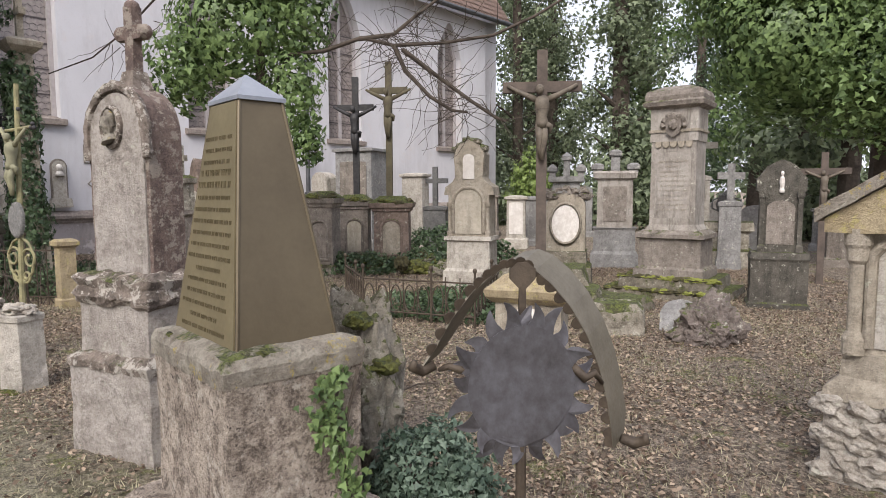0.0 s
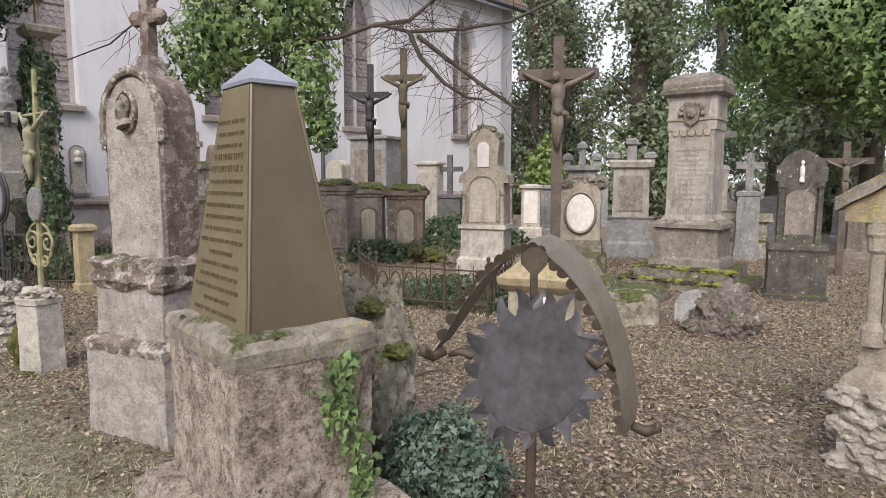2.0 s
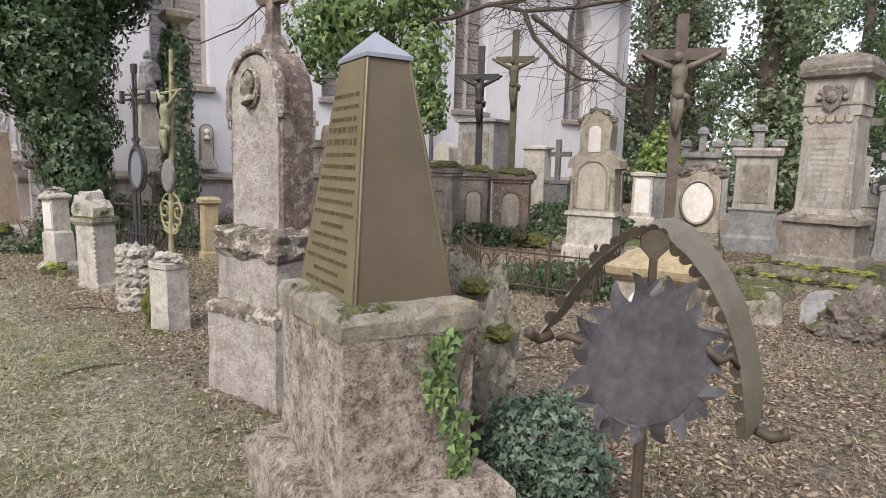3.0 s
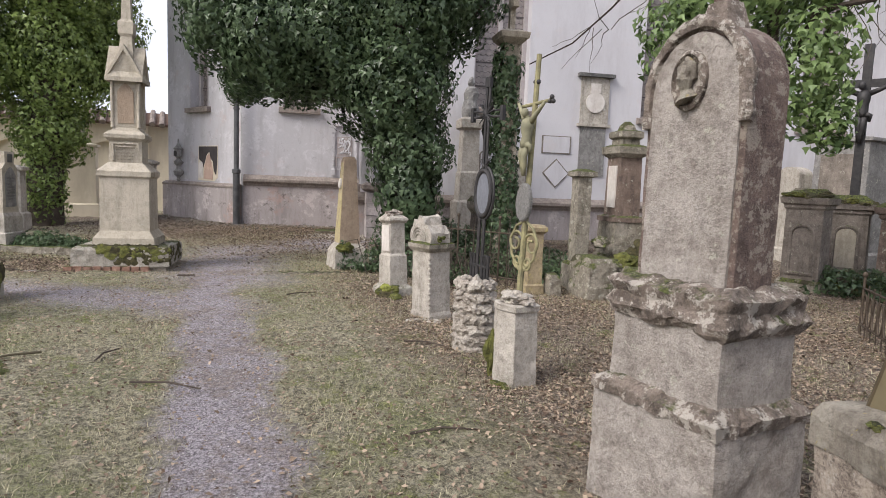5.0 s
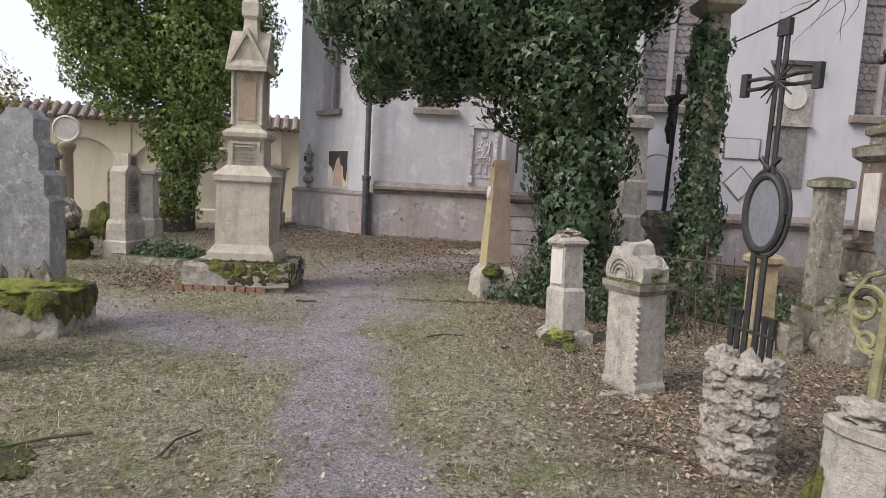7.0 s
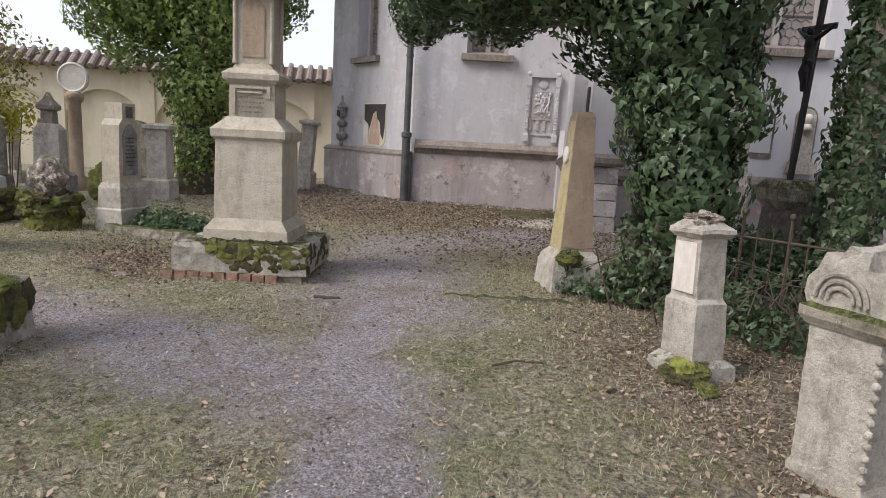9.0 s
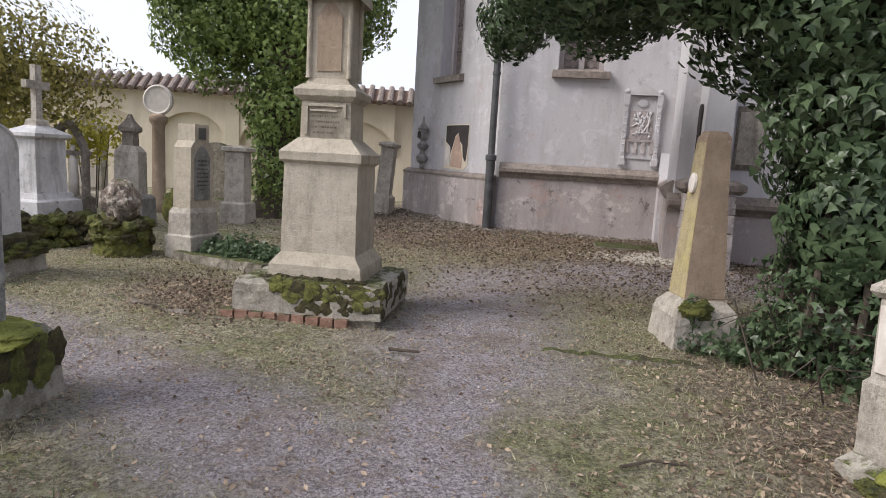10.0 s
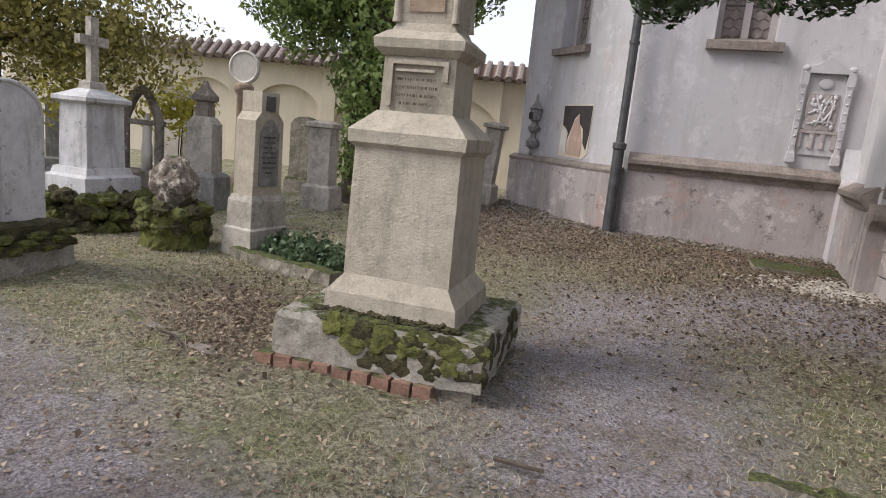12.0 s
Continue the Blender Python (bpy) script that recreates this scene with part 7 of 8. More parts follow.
pinnacle_stone()
simple_stele("gravestone", "tan pillar gravestone with a broken mossy foot", -17.0, 6.45, 50, 0.19, 0.16, 1.45, M_PALE, 0, 0.42)
simple_stele("gravestone", "slim leaning white gravestone by the wall", -17.7, 9.8, 40, 0.16, 0.1, 1.62, M_PALE, 0, 0.45, None, False, "", 5)
simple_stele("gravestone", "greenish gravestone with a small arch by the wall", -19.4, 6.6, 55, 0.26, 0.14, 1.5, M_MOSSY, 0.2, 0.3)
simple_stele("gravestone", "tan gravestone with a moulded cap by the yard wall", -20.0, 9.2, 55, 0.4, 0.2, 2.1, M_WALLTAN, 0, 0.4)
simple_stele("gravestone", "grey marble gravestone with a peaked head", -18.4, 1.6, 60, 0.3, 0.15, 1.7, M_MARBLE, 0.3, 0.3, None, True)
simple_stele("gravestone", "dark cast gravestone in the shade", -20.3, 2.4, 60, 0.35, 0.15, 1.5, M_DARK, 0.2, 0.3)
simple_stele("gravestone", "pale gravestone with a white plate", -20.8, 4.2, 60, 0.35, 0.15, 1.9, M_PALE, 0.3, 0.3, M_WHITE)
solid("clipped_bush", rock((0.25, 0.25, 0.34), 0.25, 3, 1, 4), M_MOSS, "small round clipped yellow-green bush", "bush", pose(-15.1, 5.15, 0.45))
solid("bush_stump", worn(stack(bmesh.new(), [(-0.1, 0.16, 0.16), (0.3, 0.12, 0.12)]), 0.02, 0.1, 0.02), M_MOSSY, "mossy stump under a clipped bush", "stump", place(-15.1, 5.15, 10))


# ---- mossy monuments between the row and the church ----
def mossy_tower():
    o = thing("mossy_tower_gravestone", "tall mossy sandstone gravestone with tiered turret top", "gravestone", place(-4.42, 9.8, -42) @ Matrix.Diagonal((1, 1, 0.92, 1)))
    block("base", [(-0.1, 0.34, 0.28), (0.5, 0.32, 0.27), (0.56, 0.28, 0.23), (1.1, 0.27, 0.22)], M_MOSSY, o, "", 0.02, 0.015)
    block("body", [(1.08, 0.29, 0.24), (1.15, 0.29, 0.24), (1.18, 0.22, 0.17), (2.1, 0.21, 0.16)], M_REDDUSK, o)
    bm = bmesh.new()
    box(bm, -0.12, 0.12, -0.185, -0.165, 1.3, 1.95)
    part("plate", bm, M_WHITE, o, "pale name plate")
    block("ledge", [(2.08, 0.22, 0.17), (2.14, 0.28, 0.23), (2.24, 0.29, 0.24), (2.28, 0.2, 0.16)], M_MOSSY, o)
    block("turret", [(2.26, 0.17, 0.14), (2.36, 0.16, 0.13), (2.39, 0.2, 0.17), (2.48, 0.2, 0.17), (2.51, 0.11, 0.09), (2.58, 0.09, 0.07), (2.64, 0.03, 0.03)], M_MOSSY, o)


mossy_tower()
simple_stele("gravestone", "reddish gravestone with a pointed mossy head", -3.72, 9.75, -42, 0.17, 0.14, 2.05, M_REDDUSK, 0.35, 0.4, M_PALE, True)
simple_stele("gravestone", "narrow mossy gravestone with a cross-shaped head", -4.75, 9.1, -42, 0.12, 0.1, 1.7, M_MOSSY, 0, 0.4)


def cross_post():
    o = thing("cross_post", "mossy stone post with a small stone cross and white plate", "gravestone", place(-3.03, 7.3, -30) @ Matrix.Diagonal((0.8, 0.8, 0.9, 1)))
    block("base", [(-0.1, 0.19, 0.15), (0.6, 0.18, 0.14), (0.64, 0.16, 0.13)], M_DUSK, o)
    block("shaft", [(0.62, 0.17, 0.13), (1.36, 0.165, 0.125), (1.4, 0.22, 0.17), (1.46, 0.22, 0.17)], M_DUSK, o)
    bm = bmesh.new()
    box(bm, -0.13, 0.13, -0.145, -0.128, 0.75, 1.3)
    part("plate", bm, M_PALE, o, "pale name plate")
    block("head", [(1.45, 0.15, 0.12), (1.78, 0.13, 0.1), (1.8, 0.17, 0.14), (1.86, 0.17, 0.14), (1.9, 0.08, 0.07)], M_MOSSY, o)
    bm = bmesh.new()
    box(bm, -0.035, 0.035, -0.03, 0.03, 1.88, 2.28)
    box(bm, -0.11, 0.11, -0.029, 0.029, 2.08, 2.15)
    part("cross", worn(bm, 0.01, 0.1, 0.005), M_MOSSY, o)


cross_post()
for x, y, a, h in ((-4.3, 8.6, 0.3, 0.55), (-3.7, 8.7, 0.25, 0.45), (-4.75, 8.35, 0.12, 0.3), (-3.3, 8.2, 0.2, 0.35)):
    solid("mossy_stump", worn(stack(bmesh.new(), [(-0.1, a, a * 0.7), (h * 0.8, a * 0.95, a * 0.65), (h, a * 0.8, a * 0.5)]), 0.03, 0.06, 0.03, 6, x), M_MOSSY, "low broken gravestone base overgrown with moss", "stone", place(x, y, -40), "broken bases before the church")
o = thing("stone_post", "small ochre sandstone post with a moulded cap", "post", place(-5.0, 8.24, -40))
block("shaft", [(-0.1, 0.13, 0.13), (0.12, 0.12, 0.12), (0.14, 0.1, 0.1), (0.82, 0.095, 0.095)], M_OCHRE, o)
block("cap", [(0.81, 0.1, 0.1), (0.84, 0.135, 0.135), (0.89, 0.135, 0.135), (0.92, 0.1, 0.1)], M_OCHRE, o)
iron_fence("black iron grave fence half buried in ivy", [(-7.4, 8.5), (-6.3, 8.35), (-5.15, 8.3)], 0.95, 0.13, False)


def ivy_pillar():
    o = thing("cross_pillar", "tall tan stone pillar with moulded head, wrapped in ivy", "pillar", place(-6.3, 9.58, -42))
    block("shaft", [(-0.1, 0.24, 0.21), (0.8, 0.2, 0.18), (0.85, 0.15, 0.13), (3.62, 0.13, 0.12)], M_SAND, o)
    block("head", [(3.6, 0.15, 0.14), (3.68, 0.25, 0.22), (3.76, 0.27, 0.24), (3.82, 0.14, 0.12)], M_SAND, o)
    bm = bmesh.new()
    box(bm, -0.05, 0.05, -0.045, 0.045, 3.8, 4.5)
    box(bm, -0.2, 0.2, -0.044, 0.044, 4.15, 4.25)
    part("cross", worn(bm, 0.01, 0.15, 0.004), M_SAND, o)


ivy_pillar()
ivy_over("ivy_column", "dark ivy climbing a tall stone pillar", [(-6.33, 9.55, 0.9, 0.32, 0.28, 1.1), (-6.33, 9.55, 2.3, 0.24, 0.22, 1.0), (-6.34, 9.53, 3.1, 0.24, 0.22, 0.55)], 5200, (0.05, 0.1), 52, M_IVY, (0, 0, -1), 0.4, 0.3)
o = thing("mossy_pedestal", "mossy square pedestal with a moulded top", "pedestal", place(-7.2, 10.4, -42))
block("shaft", [(-0.1, 0.24, 0.2), (0.9, 0.2, 0.17)], M_DARKROCK, o)
block("top", [(0.88, 0.2, 0.17), (0.98, 0.27, 0.23), (1.1, 0.28, 0.24), (1.2, 0.22, 0.18)], M_MOSSY, o)
wooden_crucifix("black leaning crucifix with a dark figure on a mossy pedestal", -7.2, 10.4, 1.19, -35, 1.9, 1.6, 0.27, 0.03, M_IRON, M_IRON, 0.7, 4)
ivy_over("undergrowth", "dark ivy and brambles filling a fenced grave", [(-6.6, 9.2, 0.15, 0.7, 0.6, 0.45), (-5.7, 9.2, 0.1, 0.6, 0.5, 0.3), (-7.2, 9.3, 0.3, 0.6, 0.5, 0.5), (-6.0, 10.3, 0.1, 0.8, 0.5, 0.3), (-7.6, 8.2, 0.1, 0.5, 0.4, 0.25), (-7.3, 8.35, 0.4, 0.55, 0.5, 0.6), (-6.7, 8.1, 0.1, 0.5, 0.4, 0.3), (-6.1, 8.0, 0.05, 0.45, 0.35, 0.2)], 13000, (0.04, 0.08), 53, M_IVY, (0, 0, -0.5), 0.7, 0.5)
rg = random.Random(23)
o = thing("mossy_rubble_base", "heap of moss-grown rubble under old gravestones", "rubble", pose(-4.15, 9.0, 0))
for k in range(26):
    part("rubble_stone", rock((rg.uniform(0.1, 0.22), rg.uniform(0.1, 0.18), rg.uniform(0.08, 0.15)), 0.45, k * 1.9, 1, 3), (M_DARKMOSS, M_MOSSY, M_MOSS)[k % 3], o, "", pose(rg.uniform(-0.75, 0.75), rg.uniform(-0.1, 0.5), rg.uniform(0.02, 0.8) * (1 if k % 2 else 0.5)))
# bramble stems
o = thing("bramble_stems", "bare thin bramble stems sprawling over ivy", "brambles", pose(0, 0, 0), kind="stuff")
rng = random.Random(17)
bm = bmesh.new()
for k in range(130):
    x, y = rng.uniform(-7.6, -5.2), rng.uniform(7.6, 9.8)
    a, L = rng.uniform(0, 6.28), rng.uniform(0.3, 0.8)
    tube(bm, [(x, y, 0.0), (x + 0.4 * L * math.cos(a), y + 0.4 * L * math.sin(a), L * 0.7), (x + L * math.cos(a), y + L * math.sin(a), L * rng.uniform(0.2, 0.9))], [0.007, 0.006, 0.003], 4)
part("stems", bm, M_BARK, o)


# ---- trees ----
def limb(bm, pts, r0, r1, seg=7):
    n = len(pts)
    tube(bm, pts, [r0 + (r1 - r0) * i / (n - 1) for i in range(n)], seg)


def tree(label, x, y, trunk, limbs, blobs, count, size, material, seed, r=0.3, shell=0.6, tip=(0, 0, -1), wild=0.5, shape="ivy"):
    """A tapered trunk with limbs, and a crown of leaves in uneven masses; places are in the yard."""
    o = thing("tree", label, "tree", pose(x, y, 0))
    bm = bmesh.new()
    pts = [(px - x, py - y, pz) for px, py, pz in trunk]
    limb(bm, pts, r, r * 0.55, 12)
    part("trunk", worn(bm, 0, 0.2, 0.04, 3), M_BARK, o)
    for l in limbs:
        bm = bmesh.new()
        limb(bm, [(px - x, py - y, pz) for px, py, pz in l], r * 0.32, 0.016, 8)
        part("limb", bm, M_BARK, o)
    P, N = blob_points(blobs, count, seed, shell)
    rg = np.random.default_rng(seed)
    keep = P[:, 2] > 0.05
    P, N = P[keep] - np.array((x, y, 0)), N[keep]
    crown = new("crown", leaves_mesh("crown", P, N, rg.uniform(*size, len(P)), material, shape, tip, wild, seed))
    crown.parent = o
    return o


IVY_BLOBS = [(-7.3, 8.4, 1.15, 0.5, 0.48, 0.75), (-7.35, 8.4, 1.9, 0.66, 0.58, 0.8), (-7.6, 8.25, 2.8, 0.95, 0.85, 0.85), (-7.8, 8.3, 4.0, 1.25, 1.15, 1.3), (-8.4, 7.7, 3.5, 0.95, 0.95, 0.95),
             (-9.0, 7.05, 3.5, 0.8, 0.8, 0.95), (-9.6, 6.6, 3.9, 0.6, 0.6, 0.9), (-7.0, 8.95, 4.3, 0.75, 0.7, 0.9), (-8.2, 8.3, 5.3, 1.8, 1.7, 1.2),
             (-9.3, 8.8, 3.75, 1.1, 0.9, 0.8), (-10.5, 9.1, 3.35, 0.85, 0.7, 0.6), (-11.6, 9.2, 3.75, 0.8, 0.65, 0.55), (-12.5, 9.2, 3.4, 0.5, 0.5, 0.5)]
tree("large old tree smothered in dark ivy leaning over the path", -7.3, 8.5, [(-7.3, 8.5, -0.2), (-7.35, 8.48, 1.2), (-7.5, 8.4, 2.6), (-7.7, 8.3, 4.5)],
     [[(-7.5, 8.4, 2.4), (-8.3, 7.8, 3.3), (-9.3, 6.9, 3.7)], [(-7.5, 8.4, 2.8), (-7.0, 9.1, 3.8), (-6.5, 9.7, 4.6)], [(-7.6, 8.35, 3.4), (-8.2, 8.6, 4.6), (-8.8, 8.9, 5.8)], [(-7.6, 8.4, 3.2), (-9.3, 8.8, 3.9), (-11.0, 9.1, 3.8), (-12.5, 9.2, 3.6)]], IVY_BLOBS, 74000, (0.055, 0.11), M_IVY, 61, 0.3, 0.32, (0, 0, -1), 0.4)
# bare stems hanging from the ivy and a few dead shoots by the trunk
o = thing("climbing_ivy", "bare twisted ivy stems rising beside a trunk", "ivy", pose(-7.3, 8.5, 0))
for k in range(7):
    bm = bmesh.new()
    a = k * 0.9
    limb(bm, [(0.42 * math.cos(a), 0.4 * math.sin(a) - 0.1, -0.05), (0.36 * math.cos(a + 0.2), 0.36 * math.sin(a + 0.2) - 0.1, 0.6), (0.3 * math.cos(a), 0.3 * math.sin(a), 1.4)], 0.035, 0.02, 6)
    part("stem", bm, M_BARK, o)

D2 = 8.25


def at_depth(px, py, d=D2):
    """A point on the upright sheet d metres ahead of the start, from offsets right and up in thousandths."""
    return (px * d / 1000, d, 1.5 + py * d / 1000)


TREE2_BLOBS = [(-2.75, 8.25, 3.6, 0.75, 0.5, 0.85), (-1.95, 8.3, 2.75, 0.4, 0.35, 0.75), (-3.3, 8.2, 3.1, 0.45, 0.4, 0.55), (-2.3, 8.35, 4.6, 1.2, 0.9, 0.8), (-1.75, 8.3, 2.15, 0.22, 0.2, 0.3), (-1.9, 8.4, 3.7, 0.5, 0.4, 0.5)]
LIMBS2 = [
    [(-2.4, 8.5, 2.4), at_depth(-240, 215), at_depth(-185, 220), at_depth(-125, 240), at_depth(-75, 228), at_depth(5, 232), at_depth(80, 243), at_depth(145, 272), at_depth(200, 305)],
    [at_depth(-130, 238), at_depth(-75, 245), at_depth(-38, 275), at_depth(10, 310)],
    [at_depth(-75, 228), at_depth(-58, 190), at_depth(-20, 150), at_depth(15, 128), at_depth(40, 125)],
    [at_depth(-62, 222), at_depth(-20, 190), at_depth(40, 146), at_depth(82, 118), at_depth(100, 110)],
]
tree("ivy-grown tree with long bare crooked limbs before the church", -2.4, 8.5, [(-2.4, 8.5, -0.2), (-2.42, 8.5, 1.5), (-2.4, 8.45, 3.0), (-2.3, 8.4, 4.8)], LIMBS2, TREE2_BLOBS, 10500, (0.05, 0.11), M_IVYPALE, 62, 0.1, 0.55, (0, 0, -1), 0.5)


def twigs(label, starts, count, seed, x, y, spread=0.9, r=0.008):
    o = thing("bare_twigs", label, "branches", pose(x, y, 0), kind="stuff")
    rng = random.Random(seed)
    bm = bmesh.new()
    for _ in range(count):
        a = rng.choice(starts)
        i = rng.randrange(len(a) - 1)
        p = Vector(a[i]).lerp(Vector(a[i + 1]), rng.random())
        d = Vector((rng.uniform(-1, 1), rng.uniform(-0.6, 0.6), rng.uniform(-0.8, 0.9))).normalized()
        pts, rad = [p], [r]
        for k in range(5):
            d = (d + 0.45 * Vector((rng.uniform(-1, 1), rng.uniform(-1, 1), rng.uniform(-0.9, 0.7)))).normalized()
            pts.append(pts[-1] + d * spread * rng.uniform(0.1, 0.25))
            rad.append(r * (1 - 0.16 * k))
        tube(bm, [q - Vector((x, y, 0)) for q in pts], rad, 4)
    part("twigs", bm, M_BARK, o)


twigs("fine bare twigs on crooked limbs", LIMBS2, 150, 5, -2.4, 8.5, 0.9, 0.0055)
twigs("bare twigs reaching across before the church wall", [[(-5.4, 10.1, 3.9), (-4.6, 9.4, 3.6), (-3.8, 8.8, 4.0), (-3.4, 8.5, 4.4)]], 16, 7, -4.6, 9.4, 0.8, 0.006)
bm = bmesh.new()
limb(bm, [(-6.4, 10.4, 3.45), (-5.4, 9.9, 3.6), (-4.6, 9.4, 3.9), (-3.8, 8.8, 4.25), (-2.6, 8.5, 4.4)], 0.01, 0.018)
solid("bare_branch", bm, M_BARK, "long thin bare branch crossing before the church wall", "branch")

tree("tall broad tree wrapped in ivy near the yard wall", -17.9, 7.4, [(-17.9, 7.4, -0.2), (-17.95, 7.5, 2.0), (-18.2, 7.8, 5.0), (-18.3, 8.0, 8.0)],
     [[(-17.95, 7.5, 2.5), (-18.7, 7.0, 3.8), (-19.0, 6.4, 5.0)], [(-18.0, 7.6, 2.8), (-18.0, 8.5, 4.0), (-18.1, 9.3, 5.2)]],
     [(-17.9, 7.4, 0.9, 0.55, 0.52, 1.2), (-18.0, 7.6, 2.2, 0.85, 0.85, 0.9), (-18.3, 9.0, 4.7, 1.1, 1.1, 1.3), (-18.4, 7.9, 3.9, 1.5, 1.4, 1.5), (-18.4, 7.9, 6.4, 1.9, 1.9, 1.9), (-19.0, 6.5, 4.0, 1.2, 1.3, 1.4), (-19.2, 5.7, 5.6, 1.3, 1.2, 1.4), (-18.4, 7.8, 8.6, 1.7, 1.8, 1.8), (-19.6, 6.2, 7.2, 1.6, 1.7, 1.5)],
     88000, (0.065, 0.13), M_LIME, 63, 0.42, 0.6, (0, 0, -1), 0.5)
tree("spreading brownish-green conifer over old graves", -18.0, 1.6, [(-18.0, 1.6, -0.2), (-18.0, 1.7, 2.5), (-17.9, 1.8, 6.0)],
     [[(-18.0, 1.7, 2.0), (-17.6, 2.8, 2.6), (-17.3, 3.8, 2.5)], [(-18.0, 1.7, 2.4), (-17.0, 1.4, 3.0), (-16.0, 1.2, 2.9)]],
     [(-17.6, 2.2, 2.8, 1.7, 1.8, 1.2), (-17.3, 3.4, 2.4, 1.1, 1.2, 0.9), (-17.5, 2.8, 2.1, 1.2, 1.4, 0.7), (-17.0, 1.2, 2.5, 1.2, 1.3, 0.9), (-17.9, 0.4, 3.2, 1.7, 1.7, 1.5), (-17.8, 1.8, 5.0, 1.8, 1.9, 1.4), (-17.9, 1.7, 6.6, 1.3, 1.3, 1.3), (-16.7, 1.0, 3.4, 1.3, 1.3, 1.2), (-18.3, -1.6, 3.5, 1.7, 1.7, 1.6)],
     46000, (0.05, 0.12), M_CONIFER, 64, 0.22, 0.95, (0.2, 0, -0.6), 0.9, "oval")
ivy_over("yellow_shrub", "yellow-leaved shrub against the yard wall", [(-19.4, 4.2, 1.4, 0.5, 0.8, 0.6), (-19.6, 2.6, 1.5, 0.6, 0.9, 0.7)], 1600, (0.06, 0.12), 65, M_YELLOWLEAF, (0, 0, -0.5), 0.8, 0.9, "shrub")

tree("leafy evergreen tree hung with broad green leaves", 8.4, 12.0, [(8.4, 12.0, -0.2), (8.4, 12.0, 2.5), (8.2, 11.8, 6.5)],
     [[(8.4, 12.0, 2.5), (7.2, 11.6, 3.6), (6.0, 11.3, 4.2)], [(8.4, 12.0, 3.0), (9.2, 11.0, 4.0), (9.8, 10.2, 4.2)]],
     [(6.2, 11.4, 4.1, 1.45, 1.1, 1.35), (7.6, 10.9, 3.5, 1.5, 1.2, 1.2), (8.8, 10.2, 3.6, 1.6, 1.3, 1.3), (7.2, 11.6, 5.6, 2.3, 1.8, 1.6), (5.6, 11.8, 5.4, 1.3, 1.1, 1.2), (9.5, 11.0, 5.4, 2.0, 1.8, 1.7)],
     46000, (0.07, 0.15), M_IVYPALE, 66, 0.3, 0.45, (0, 0, -1), 0.7)
WOODS = [(3.6, 31, 0.35), (7.5, 27, 0.5), (10.5, 33, 0.4), (14.5, 29, 0.5), (5.5, 40, 0.4), (18, 24, 0.4), (12, 21, 0.35), (21, 34, 0.5), (10.8, 16.8, 0.3), (15.5, 17.5, 0.35), (1.5, 38, 0.4), (17, 42, 0.5), (5.8, 34, 0.4)]
for i, (x, y, r) in enumerate(WOODS):
    rg = random.Random(100 + i)
    blobs = [(x + rg.uniform(-1.4, 1.4), y + rg.uniform(-1, 1), z, rg.uniform(1.3, 2.2), rg.uniform(1.2, 1.8), rg.uniform(1.0, 1.5)) for z in (2.6, 4.0, 5.4, 6.8, 8.2, 9.6, 11.0, 12.4)]
    tree("tall dark evergreen tree in the wood behind the graves", x, y, [(x, y, -0.2), (x + 0.1, y, 4), (x, y, 12)], [[(x, y, 3 + k), (x + (1.2 if k % 2 else -1.2), y - 0.5, 3.8 + k)] for k in range(4)],
         blobs, 8200, (0.12, 0.26), (M_WOODS, M_WOODS, M_IVYPALE, M_IVY)[i % 4], 200 + i, r, 0.8, (0, 0, -1), 0.6)
ivy_over("wood_undergrowth", "dense shrubs along the edge of the wood", [(x, y, 0.9, 1.6, 1.2, 1.3) for x, y in ((2.6, 27.5), (5.5, 25), (8.5, 23.5), (11.5, 19.0), (14, 22), (17, 19), (20, 16), (9.5, 29), (13.5, 15.0), (17, 12.5))], 16000, (0.14, 0.28), 67, M_WOODS, (0, 0, -0.6), 0.7, 0.7, "shrubs")
ivy_over("sunlit_shrub", "sunlit yellow-green shrub at the church corner", [(3.4, 25.0, 1.6, 0.8, 0.7, 1.5), (4.4, 26.0, 1.0, 1.0, 0.8, 1.1)], 4200, (0.1, 0.2), 68, M_LIME, (0, 0, -0.6), 0.7, 0.7, "shrub")
# far wood closing the yard to the north and east
P, N = blob_points([(20 * math.cos(a) * 3 + 10, 20 * math.sin(a) * 3 + 12, 4, 9, 9, 7) for a in [radians(d) for d in range(-60, 121, 12)]], 16000, 69, 0.5)
rg = np.random.default_rng(69)
keep = P[:, 2] > 0
me = leaves_mesh("far_wood", P[keep], N[keep], rg.uniform(0.6, 1.2, keep.sum()), M_WOODS, "oval", (0, 0, -1), 0.6, 69)
tagged(new("far_wood", me), "distant dark wood beyond the graves", "wood", kind="stuff")


# ---- monuments fixed to the church ----
def on_wall(m, s, z=0.0):
    return m @ pose(s, 0, z)


